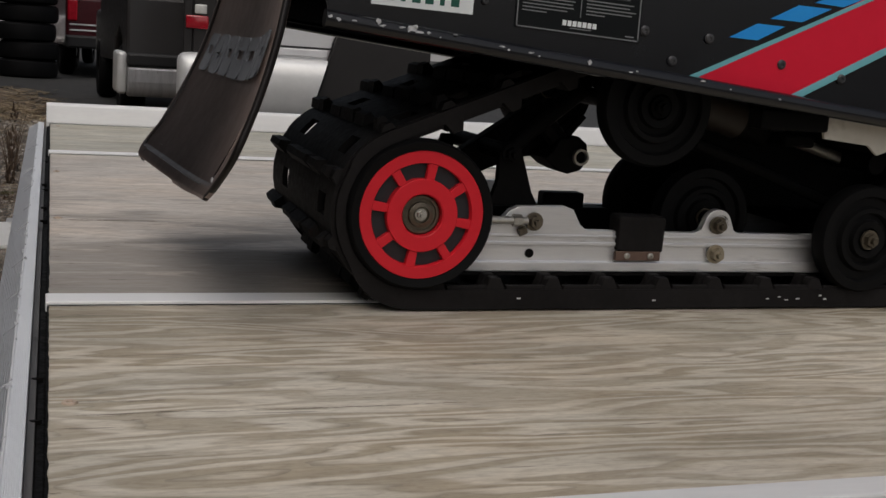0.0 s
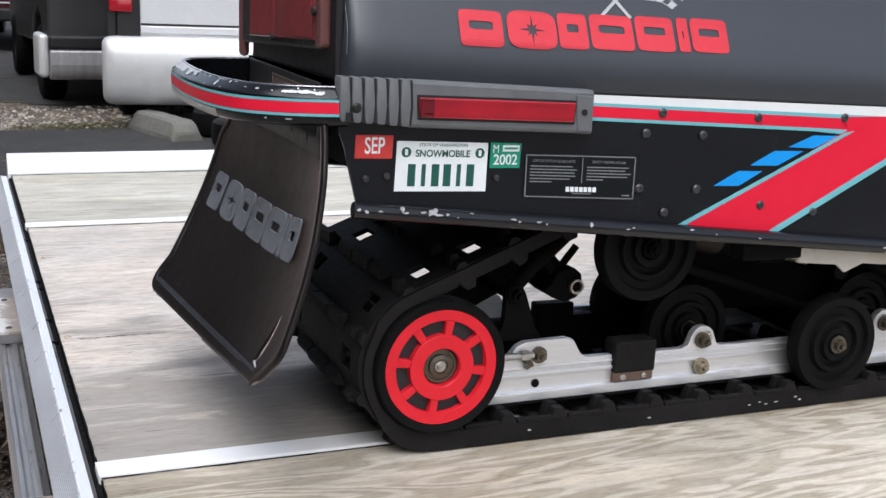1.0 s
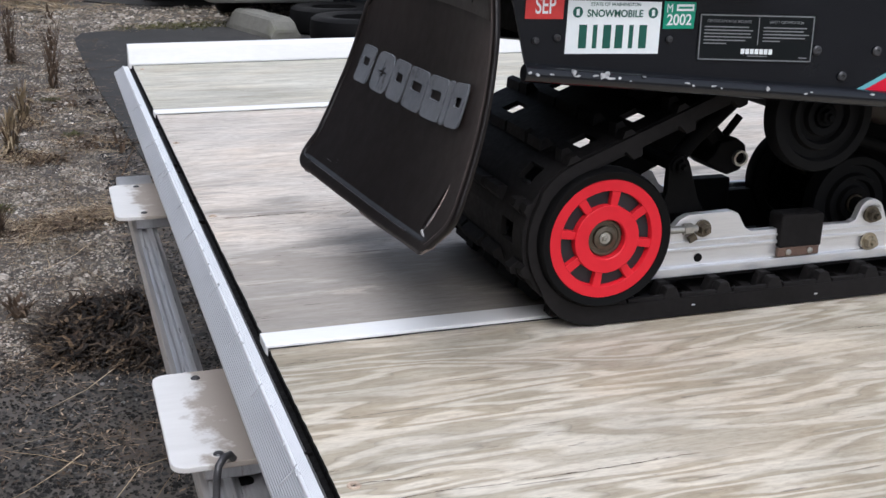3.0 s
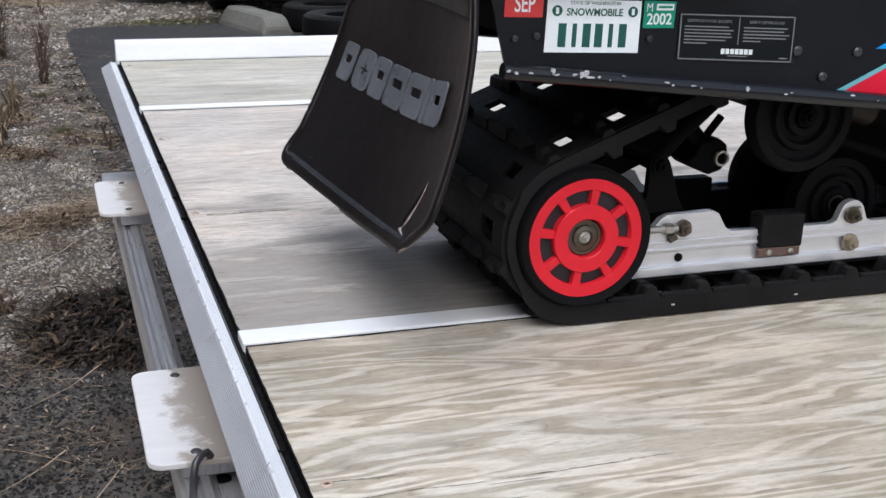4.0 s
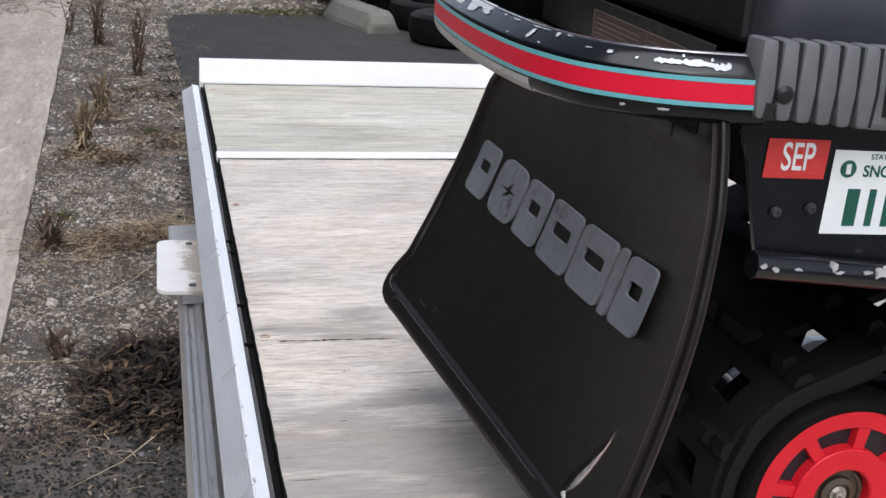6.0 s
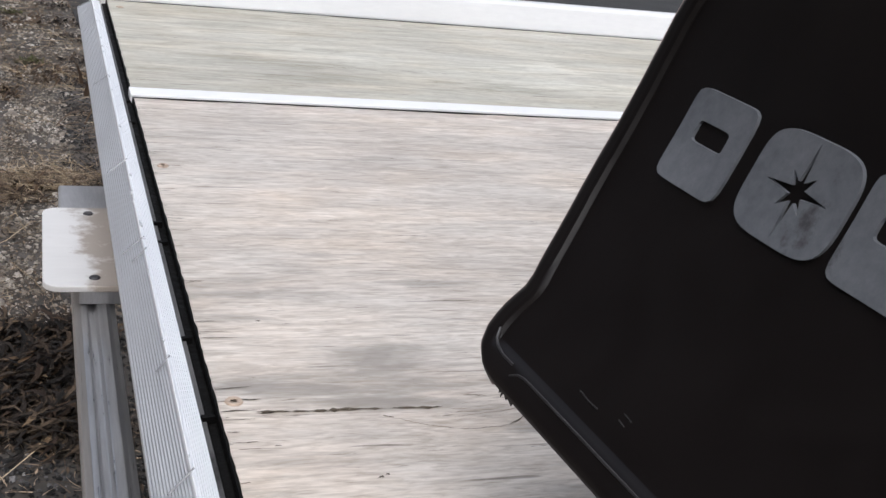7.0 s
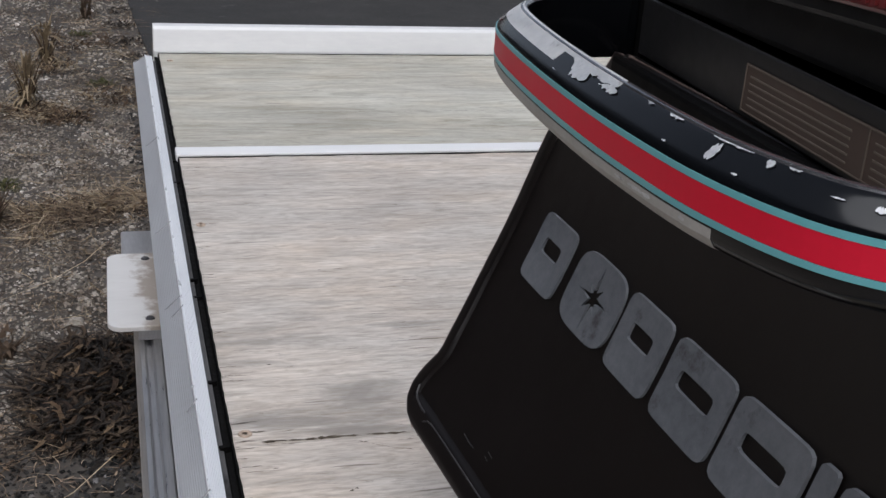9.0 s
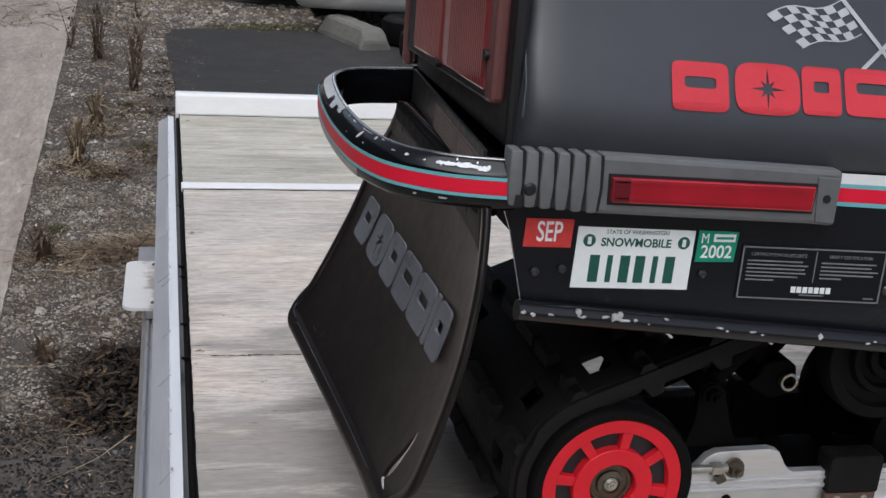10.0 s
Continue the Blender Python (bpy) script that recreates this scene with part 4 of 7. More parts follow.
diag = [(0.627, low_z(0.627) + 0.004), (0.745, low_z(0.745) + 0.004), (0.985, 1.035), (1.05, 1.045), (0.83, 1.045), (0.842, 1.030)]
decal("red_diagonal", diag, MAT_RED, 0.0014, "broad red diagonal stripe")
decal("teal_stripe", [(0.618, low_z(0.618) + 0.004), (0.628, low_z(0.628) + 0.004), (0.852, 1.0285), (0.838, 1.0265)], MAT_TEAL, 0.0017)
decal("teal_stripe", [(0.742, low_z(0.742) + 0.004), (0.756, low_z(0.756) + 0.004), (1.0, 1.035), (0.985, 1.0365)], MAT_TEAL, 0.0017)
for a in ([(0.661, 0.969), (0.693, 0.985), (0.726, 0.984), (0.695, 0.968)], [(0.708, 0.991), (0.740, 1.007), (0.781, 1.006), (0.746, 0.990)], [(0.759, 1.011), (0.793, 1.024), (0.829, 1.023), (0.795, 1.009)]):
    decal("blue_dash", a, MAT_BLUE, 0.0012, "bright blue slanted dash")

# rivets
for x, z in ((0.568, 1.029), (0.641, 1.026), (0.564, 0.969), (0.638, 0.966), (0.598, 0.941), (0.587, 1.051), (0.713, 1.045), (0.835, 1.044), (0.727, 0.945), (0.803, 0.934), (0.250, 0.988), (0.272, 0.990), (0.392, 0.985), (0.93, 1.02), (0.93, 0.945)):
    s = 0.62 if x < 0.4 else 0.92
    part("rivet", lathe([(r * s, a) for r, a in ((0.0056, 0.0), (0.0056, -0.0012), (0.0042, -0.0026), (0.0022, -0.0028), (0.0018, -0.0016), (0.0004, -0.0016))], (x, YN - 0.001, z), 18), MAT_RIVET, sled, "", True)


def on_side(x, z, lift, tilt=0.0):
    """The pose of flat writing on the near side panel."""
    return Matrix.Translation((x, YN - lift, z)) @ Matrix.Rotation(radians(tilt), 4, "Y") @ Matrix.Rotation(radians(90), 4, "X")


def quad(cx, cz, w, h, tilt=0.0, lean=0.0):
    c, s = math.cos(radians(tilt)), math.sin(radians(tilt))
    return [(cx + a * c + b * s + lean * b, cz - a * s + b * c) for a, b in ((-w / 2, -h / 2), (w / 2, -h / 2), (w / 2, h / 2), (-w / 2, h / 2))]


# small grey emblem near the front: a plain ring and bars
emblem = part("emblem_decal", lathe([(0.0145, 0), (0.0145, 0.0004), (0.0095, 0.0004), (0.0095, 0), (0.0145, 0)], (0.953, YN - 0.0012, 0.950), 28), MAT_INK_GREY, sled, "small grey emblem decal")
decal("emblem_bar", quad(0.953, 0.950, 0.010, 0.010, 45), MAT_INK_GREY, 0.0013, "", emblem)
for k in range(3):
    decal("emblem_bar", quad(0.993, 0.960 - 0.010 * k, 0.044, 0.0055, 2), MAT_INK_GREY, 0.0012, "", emblem)

# registration stickers
reg = decal("registration_decal", [(0.2805, 0.9745), (0.3805, 0.9715), (0.3815, 1.0215), (0.2825, 1.0250)], MAT_STICKER, 0.0010, "white registration sticker with green writing")
lettering("heading", "SNOWMOBILE", 0.0096, on_side(0.3320, 1.0112, 0.0013, 1.6), MAT_INK, reg, 0.95, 0.00020)
lettering("small_heading", "STATE OF WASHINGTON", 0.0046, on_side(0.3325, 1.0200, 0.0013, 1.6), MAT_INK, reg, 1.0)
for i in range(6):
    x = 0.2985 + i * 0.0128
    decal("number_bar", quad(x, 0.9895 - 0.028 * (x - 0.33), 0.0082 if i not in (1, 4) else 0.0045, 0.0225, 1.6), MAT_INK, 0.0014, "", reg)
for x in (0.2925, 0.3725):
    part("seal", lathe([(0.0003, 0), (0.0052, 0), (0.0052, 0.0003), (0.0003, 0.0003)], (x, YN - 0.0014, 1.0125 - 0.03 * (x - 0.33)), 20), MAT_INK, reg)
    decal("seal_mark", quad(x, 1.0125 - 0.03 * (x - 0.33), 0.003, 0.006, 0), MAT_STICKER, 0.0018, "", reg)
sep = decal("month_sticker", [(0.2385, 1.0085), (0.2775, 1.0075), (0.2785, 1.0305), (0.2395, 1.0315)], MAT_STICKER_RED, 0.0010, "red month sticker, worn at the edges")
lettering("month", "SEP", 0.0230, on_side(0.2590, 1.0200, 0.0014, 1.0), MAT_STICKER, sep, 0.62, 0.00025)
decal("small_bar", quad(0.2625, 1.0105, 0.022, 0.0016, 1.0), MAT_STICKER_RED, 0.0014, "", sep)
year = decal("year_sticker", [(0.3840, 0.9955), (0.4180, 0.9950), (0.4195, 1.0205), (0.3845, 1.0220)], MAT_STICKER_GREEN, 0.0010, "green year sticker")
lettering("year", "2002", 0.0150, on_side(0.4015, 1.0035, 0.0014, 1.0), MAT_STICKER, year, 0.92, 0.0002)
lettering("month_letter", "M", 0.0120, on_side(0.3905, 1.0150, 0.0014, 1.0), MAT_STICKER, year, 0.8)
decal("code_bar", quad(0.4075, 1.0155, 0.019, 0.0065, 1.0), MAT_STICKER, 0.0013, "", year)
decal("code_text", quad(0.4075, 1.0155, 0.015, 0.0020, 1.0), MAT_STICKER_GREEN, 0.0017, "", year)

# safety label: thin outline, two headings, rows of bars
lab = decal("safety_label", [(0.4235, 0.9635), (0.5585, 0.9560), (0.5595, 1.0045), (0.4245, 1.0100)], MAT_INK_BLACK, 0.0008, "black safety label with fine grey print")


def label_at(u, v):
    return (0.424 + 0.135 * u, 0.9635 + 0.0465 * v - (0.0075 - 0.0020 * v) * u)


def label_bar(u0, v0, u1, v1, lift=0.0012):
    decal("print_line", [label_at(u0, v0), label_at(u1, v0), label_at(u1, v1), label_at(u0, v1)], MAT_INK_GREY, lift, "", lab)


for u0, v0, u1, v1 in ((0.01, 0.02, 0.99, 0.045), (0.01, 0.955, 0.99, 0.98), (0.01, 0.02, 0.019, 0.98), (0.981, 0.02, 0.99, 0.98), (0.505, 0.36, 0.511, 0.93)):
    label_bar(u0, v0, u1, v1)
for k in range(6):
    label_bar(0.05, 0.71 - 0.07 * k, (0.42, 0.46, 0.44, 0.45, 0.40, 0.24)[k], 0.735 - 0.07 * k)
    if k < 5:
        label_bar(0.55, 0.71 - 0.07 * k, (0.93, 0.90, 0.95, 0.92, 0.70)[k], 0.735 - 0.07 * k)
lettering("label_heading", "CERTIFICATION DE SECURITE", 0.0040, on_side(*label_at(0.255, 0.84), 0.0012, 2.8), MAT_INK_GREY, lab, 0.95)
lettering("label_heading", "SAFETY CERTIFICATION", 0.0040, on_side(*label_at(0.745, 0.84), 0.0012, 2.8), MAT_INK_GREY, lab, 0.95)
for k in range(7):
    u = 0.37 + 0.04 * k
    decal("logo_block", [label_at(u, 0.16), label_at(u + 0.031, 0.16), label_at(u + 0.031, 0.27), label_at(u, 0.27)], MAT_STICKER, 0.0012, "", lab)
label_bar(0.43, 0.11, 0.60, 0.13)
label_bar(0.88, 0.09, 0.95, 0.115)

# grey side moulding with ribs and a long red reflector
pts = [(0.286, 1.0868), (0.493, 1.0768), (0.493, 1.0305), (0.468, 1.0322), (0.286, 1.0400)]
bm = prism([(x, z) for x, z in pts], YN - 0.018, YN - 0.001, "y", 0.004)
moulding = part("side_moulding", bm, MAT_PAD, sled, "grey plastic moulding with ribs")
part("end_plate", prism([(0.4705, 1.0720), (0.4900, 1.0708), (0.4905, 1.0335), (0.4735, 1.0350)], YN - 0.0192, YN - 0.0170, "y", 0.0008), MAT_PAD, moulding)
for i in range(6):
    x = 0.2165 + i * 0.0123
    zt, zb = 1.0895 - 0.04 * (x - 0.2165), 1.0462 - 0.085 * (x - 0.2165)
    bm = prism([(x, zt), (x + 0.0092, zt - 0.0004), (x + 0.0108, zt - 0.026), (x + 0.0094, zb), (x + 0.001, zb + 0.0006), (x - 0.0005, zt - 0.026)], YN - 0.0215, YN - 0.001, "y", 0.0022)
    part("rib", bm, MAT_PAD, moulding, "", True)
    part("groove", prism([(x + 0.0088, zt - 0.001), (x + 0.0116, zt - 0.001), (x + 0.0130, zt - 0.026), (x + 0.0116, zb + 0.001), (x + 0.0088, zb + 0.001), (x + 0.0102, zt - 0.026)], YN - 0.0198, YN - 0.001, "y"), MAT_PAD_DARK, moulding)
part("screw", lathe([(0.0004, -0.001), (0.0030, -0.001), (0.0052, 0.001), (0.0052, 0.003)], (0.233, YN - 0.0225, 1.0600), 16), MAT_PAD_DARK, moulding)
part("torn_notch", prism([(0.2225, 1.0560), (0.2290, 1.0545), (0.2265, 1.0500), (0.2290, 1.0462), (0.2215, 1.0462)], YN - 0.0222, YN - 0.0200, "y"), MAT_PAD_DARK, moulding, "dark torn notch in a rib")
part("hole", lathe([(0.0004, -0.0005), (0.0034, -0.0005), (0.0034, 0.004), (0.0004, 0.004)], (0.4805, YN - 0.0194, 1.0540), 18), MAT_PAD_DARK, moulding)
part("recess", prism([(0.2950, 1.0722), (0.4715, 1.0662), (0.4700, 1.0415), (0.2962, 1.0478)], YN - 0.0184, YN - 0.0165, "y"), MAT_PAD_DARK, moulding)
refl = part("reflector", prism([(0.2975, 1.0698), (0.4690, 1.0642), (0.4680, 1.0440), (0.2985, 1.0500)], YN - 0.0215, YN - 0.0170, "y", 0.0012), MAT_LENS, moulding, "long red reflector lens")
for dz in (0.0160, 0.0035):
    part("lens_rib", prism([(0.302, 1.0500 + dz), (0.466, 1.0442 + dz), (0.466, 1.0452 + dz), (0.302, 1.0510 + dz)], YN - 0.0222, YN - 0.0205, "y"), MAT_LENS, refl)
part("end_block", prism([(0.2980, 1.0694), (0.3130, 1.0688), (0.3130, 1.0498), (0.2985, 1.0503)], YN - 0.0222, YN - 0.0180, "y", 0.001), MAT_LENS_DEEP, refl, "darker end of the lens")

# rear bumper loop: a tall bar bent in a U, its upper side sloping in to a crisp rim, with stripe tape on its outer face
PLAN = [(0.226, -0.0955), (0.213, -0.0945), (0.181, -0.0855), (0.156, -0.0705), (0.134, -0.046), (0.119, 0.000), (0.113, 0.06), (0.112, 0.12), (0.115, 0.19), (0.121, 0.245), (0.132, 0.275), (0.152, 0.295), (0.181, 0.305), (0.240, 0.309)]


def smooth_line(pts, per=14):
    """A Catmull-Rom line through plan points."""
    ps = [Vector(p) for p in pts]
    ps = [2 * ps[0] - ps[1]] + ps + [2 * ps[-1] - ps[-2]]
    out = []
    for a, b_, c, d in zip(ps, ps[1:], ps[2:], ps[3:]):
        for k in range(per):
            u = k / per
            out.append(0.5 * (2 * b_ + (c - a) * u + (2 * a - 5 * b_ + 4 * c - d) * u * u + (3 * b_ - a - 3 * c + d) * u ** 3))
    return out + [ps[-2]]


CURVE = smooth_line(PLAN)
SPAN = [0.0]
for p, q in zip(CURVE, CURVE[1:]):
    SPAN.append(SPAN[-1] + (q - p).length)


def loop_point(a, out=0.0):
    """Plan of the loop; a is the share of its length from the near end, out is outward."""
    s = min(max(a, 0.0), 1.0) * SPAN[-1]
    x, y = float(np.interp(s, SPAN, [p.x for p in CURVE])), float(np.interp(s, SPAN, [p.y for p in CURVE]))
    e = 0.006
    dx = float(np.interp(s + e, SPAN, [p.x for p in CURVE])) - float(np.interp(s - e, SPAN, [p.x for p in CURVE]))
    dy = float(np.interp(s + e, SPAN, [p.y for p in CURVE])) - float(np.interp(s - e, SPAN, [p.y for p in CURVE]))
    ln = math.hypot(dx, dy)
    return (x - dy / ln * out, y + dx / ln * out)


ZB = 1.061
STEPS = [k / 90 for k in range(91)]


def loop_sweep(prof, a0=0.0, a1=1.0):
    """A profile of (height, outward) pairs carried round the loop."""
    bm = bmesh.new()
    rings = []
    for d in [a0] + [q for q in STEPS if a0 < q < a1] + [a1]:
        rings.append([bm.verts.new((*loop_point(d, o), ZB + h)) for h, o in prof])
    for ra, rb in zip(rings, rings[1:]):
        for k in range(len(prof)):
            j = (k + 1) % len(prof)
            bm.faces.new((ra[k], ra[j], rb[j], rb[k]))
    bm.faces.new(rings[0]), bm.faces.new(rings[-1])
    return bm


def loop_band(h0, h1, out0, out1, thick, a0=0.0, a1=1.0):
    return loop_sweep([(h0, out0), (h1, out1), (h1, out1 - thick), (h0, out0 - thick)], a0, a1)


BAR = [(-0.0205, -0.0060), (-0.0200, -0.0030), (-0.0185, 0.0002), (-0.0150, 0.0024), (-0.010, 0.0030), (0.0065, 0.0030), (0.0085, 0.0022), (0.0150, -0.0062), (0.0168, -0.0084), (0.0174, -0.0100), (0.0174, -0.0118), (0.0164, -0.0130), (-0.017, -0.0125), (-0.0200, -0.0105)]
bumper = part("rear_bumper", loop_sweep(BAR), MAT_BUMPER, sled, "black bumper loop with red and teal tape and chipped paint", True)
part("red_tape", loop_band(-0.0072, 0.0034, 0.0035, 0.0035, 0.0004), MAT_RED, bumper, "red tape")
part("teal_tape", loop_band(0.0036, 0.0062, 0.0036, 0.0036, 0.0004), MAT_TEAL, bumper, "teal tape")
part("teal_tape", loop_band(-0.0100, -0.0074, 0.0035, 0.0036, 0.0004), MAT_TEAL, bumper, "teal tape")
rng = random.Random(11)


def bar_out(h):
    """How far the bar's outer side stands out at a height."""
    hs, os_ = zip(*BAR[:10])
    return float(np.interp(h, hs, os_))


def loop_chip(a, h, out, w, t):
    """A ragged chip wrapped on the bumper near the angle a."""
    bm = bmesh.new()
    cols, rows_ = 9, 3
    grid_ = []
    for c in range(cols + 1):
        u = -1 + 2 * c / cols
        half = t * math.sqrt(max(0.02, 1 - u * u)) * rng.uniform(0.55, 1.2)
        off = t * rng.uniform(-0.25, 0.25)
        aa = a + w * u
        col = []
        for r_ in range(rows_ + 1):
            hh = min(0.0168, h + off + half * (-1 + 2 * r_ / rows_))
            col.append(bm.verts.new((*loop_point(aa, bar_out(hh) + 0.0005), ZB + hh + 0.0004)))
        grid_.append(col)
    for ca, cb in zip(grid_, grid_[1:]):
        for r_ in range(rows_):
            bm.faces.new((ca[r_], cb[r_], cb[r_ + 1], ca[r_ + 1]))
    part("paint_chip", bm, MAT_CHIP, bumper)


CHIPS = """0.100 0.0120 0.0147 0.0016; 0.071 0.0120 0.0188 0.0020; 0.050 0.0110 0.0104 0.0024; 0.042 0.0120 0.0026 0.0024; 0.113 0.0120 0.0032 0.0012; 0.163 0.0130 0.0036 0.0010; 0.133 0.0120 0.0016 0.0008; 0.246 0.0160 0.0037 0.0016; 0.229 0.0170 0.0044 0.0010; 0.225 0.0170 0.0035 0.0008; 0.267 0.0170 0.0062 0.0006; 0.292 0.0170 0.0142 0.0008; 0.292 0.0140 0.0047 0.0032; 0.292 0.0120 0.0046 0.0016; 0.275 0.0170 0.0076 0.0008; 0.350 0.0170 0.0103 0.0012; 0.388 0.0170 0.0062 0.0008; 0.504 0.0160 0.0305 0.0052; 0.500 0.0130 0.0171 0.0040; 0.458 0.0160 0.0212 0.0020; 0.446 0.0140 0.0149 0.0012; 0.588 0.0170 0.0134 0.0036; 0.675 0.0170 0.0161 0.0048; 0.713 0.0150 0.0232 0.0020; 0.058 0.0140 0.0016 0.0008; 0.087 0.0150 0.0016 0.0008"""
for row in CHIPS.split(";"):
    a, h, w, t = (float(v) for v in row.split())
    loop_chip(a, h, 0.0, w * 0.92, t * (0.62 if t > 0.0022 else 0.9))
for k in range(8):
    loop_chip(rng.uniform(0.03, 0.85), rng.uniform(0.009, 0.0168), 0.0, rng.uniform(0.001, 0.006), rng.uniform(0.00012, 0.00032))
part("rolled_edge", loop_sweep([(0.0166 + 0.0017 * math.sin(radians(45 * q)), -0.0109 + 0.0023 * math.cos(radians(45 * q))) for q in range(8)], 0.02, 0.97), MAT_BEAD, bumper, "glossy rolled upper edge with worn paint and a highlight put into its colour", True)
part("worn_sheen_top", loop_sweep([(0.0160, -0.0072), (0.0171, -0.0084), (0.0186, -0.0112), (0.0165, -0.0112), (0.0150, -0.0090)], 0.44, 0.5605), MAT_RUBBED, bumper, "bare rubbed metal along the top, with its sky sheen put into the colour", True)
part("worn_sheen_top", loop_sweep([(0.0118, -0.0018), (0.0153, -0.0062), (0.0171, -0.0084), (0.0186, -0.0112), (0.0165, -0.0112), (0.0120, -0.0040)], 0.56, 0.97), MAT_RUBBED, bumper, "bare rubbed metal along the top, with its sky sheen put into the colour", True)
part("worn_lip", loop_sweep([(-0.0112, 0.0032), (-0.0150, 0.0028), (-0.0186, 0.0006), (-0.0198, -0.0020), (-0.0192, -0.0030), (-0.0150, 0.0015), (-0.0112, 0.0020)], 0.27, 0.80), MAT_WORN, bumper, "pale worn lower lip")
for a, w in ((0.36, 0.012), (0.345, 0.006), (0.385, 0.008), (0.30, 0.004), (0.10, 0.006), (0.14, 0.003)):
    loop_chip(a, -0.0135, 0.0, w, 0.0009)
part("stay", box(0.222, 0.262, YN + 0.002, YN + 0.012, 1.035, 1.080, 0.002), MAT_BLACK_STEEL, bumper)
part("stay", box(0.222, 0.30, YF - 0.012, YF + 0.006, 1.035, 1.080, 0.002), MAT_BLACK_STEEL, bumper)

# upright flange under the back panel with a warning label
def flange_x(y):
    return 0.2155 + 0.043 * (y - 0.15)


flange = part("flange", prism([(flange_x(0.288), 0.288), (flange_x(-0.062), -0.062), (flange_x(-0.062) + 0.003, -0.062), (flange_x(0.288) + 0.003, 0.288)], 1.046, 1.080, "z", 0.0008), MAT_PLATE_DARK, sled, "dark grey flange")
lab2 = part("warning_label", prism([(flange_x(0.150) - 0.0006, 0.150), (flange_x(-0.052) - 0.0006, -0.052), (flange_x(-0.052) - 0.0001, -0.052), (flange_x(0.150) - 0.0001, 0.150)], 1.0490, 1.0725, "z"), MAT_BROWN, flange, "dark brown warning label with a pale frame")
for ya, yb, za, zb in ((0.1495, -0.0515, 1.0716, 1.0723), (0.1495, -0.0515, 1.0492, 1.0499), (0.1495, 0.1487, 1.0492, 1.0723), (0.0394, 0.0386, 1.0492, 1.0723)):
    part("frame_line", prism([(flange_x(ya) - 0.0010, ya), (flange_x(yb) - 0.0010, yb), (flange_x(yb) - 0.0006, yb), (flange_x(ya) - 0.0006, ya)], za, zb, "z"), MAT_FRAME_LINE, lab2)
for k in range(5):
    za = 1.0525 + 0.0035 * k
    for ya, yb in ((0.144, 0.052), (0.034, -0.030 - 0.003 * k)):
        part("text_bar", prism([(flange_x(ya) - 0.0009, ya), (flange_x(yb) - 0.0009, yb), (flange_x(yb) - 0.0006, yb), (flange_x(ya) - 0.0006, ya)], za, za + 0.0009, "z"), MAT_FRAME_LINE, lab2)

# seat: swelling vinyl block, flat sides leaning in, seam and printed marks
def seat_y(z):
    """How far the near face stands out at a height."""
    u = (z - 1.082) / 0.24
    return -0.079 + 0.085 * max(0, u) ** 1.5 - 0.010 * math.sin(min(1, max(0, u * 3)) * math.pi)


bm = bmesh.new()
zs = [1.081, 1.087, 1.095, 1.108, 1.13, 1.16, 1.19, 1.22, 1.25, 1.275, 1.29, 1.296]
xs = [0.228, 0.232, 0.240, 0.26, 0.32, 0.40, 0.5, 0.6, 0.7, 0.8, 0.9, 1.0, 1.15, 1.3, 1.45]
rows_n, rows_f = [], []
for i, x in enumerate(xs):
    pull = (0.010, 0.004, 0.001)[i] if i < 3 else 0.0
    drop = 0.040 * (x - 0.22)
    lean = lambda z: 0.06 * (z - 1.08)
    rn = [bm.verts.new((x + lean(z), seat_y(z) + pull + (0.012 if j == len(zs) - 1 else 0), z - drop)) for j, z in enumerate(zs)]
    rf = [bm.verts.new((x + lean(z), 2 * YC - seat_y(z) - pull - (0.012 if j == len(zs) - 1 else 0), z - drop)) for j, z in enumerate(zs)]
    rows_n.append(rn), rows_f.append(rf)
for i in range(len(xs) - 1):
    for j in range(len(zs) - 1):
        bm.faces.new((rows_n[i][j], rows_n[i + 1][j], rows_n[i + 1][j + 1], rows_n[i][j + 1]))
        bm.faces.new((rows_f[i][j], rows_f[i][j + 1], rows_f[i + 1][j + 1], rows_f[i + 1][j]))
    bm.faces.new((rows_n[i][-1], rows_n[i + 1][-1], rows_f[i + 1][-1], rows_f[i][-1]))
    bm.faces.new((rows_n[i][0], rows_f[i][0], rows_f[i + 1][0], rows_n[i + 1][0]))
for e in (0, -1):
    for j in range(len(zs) - 1):
        bm.faces.new((rows_n[e][j], rows_n[e][j + 1], rows_f[e][j + 1], rows_f[e][j]))
seat = part("seat", bm, MAT_SEAT, sled, "black vinyl seat with red and grey prints", True)
part("seam", tube([(0.2295 + 0.06 * (z - 1.08), seat_y(z) + 0.010, z) for z in zs[1:-1]], 0.0016, 6), MAT_SEAT, seat, "", True)
part("seam", tube([(x, seat_y(1.085) + 0.002, 1.0845 - 0.04 * (x - 0.22)) for x in xs], 0.0028, 6), MAT_PAD_DARK, seat, "", True)


def on_seat(x, z, lift):
    """A point on the near face of the seat, from its length and its height above the seat's foot."""
    return (x + 0.06 * (z - 1.08), float(np.interp(z, FACE_Z, FACE_Y)) - lift, z - 0.04 * (x - 0.22))


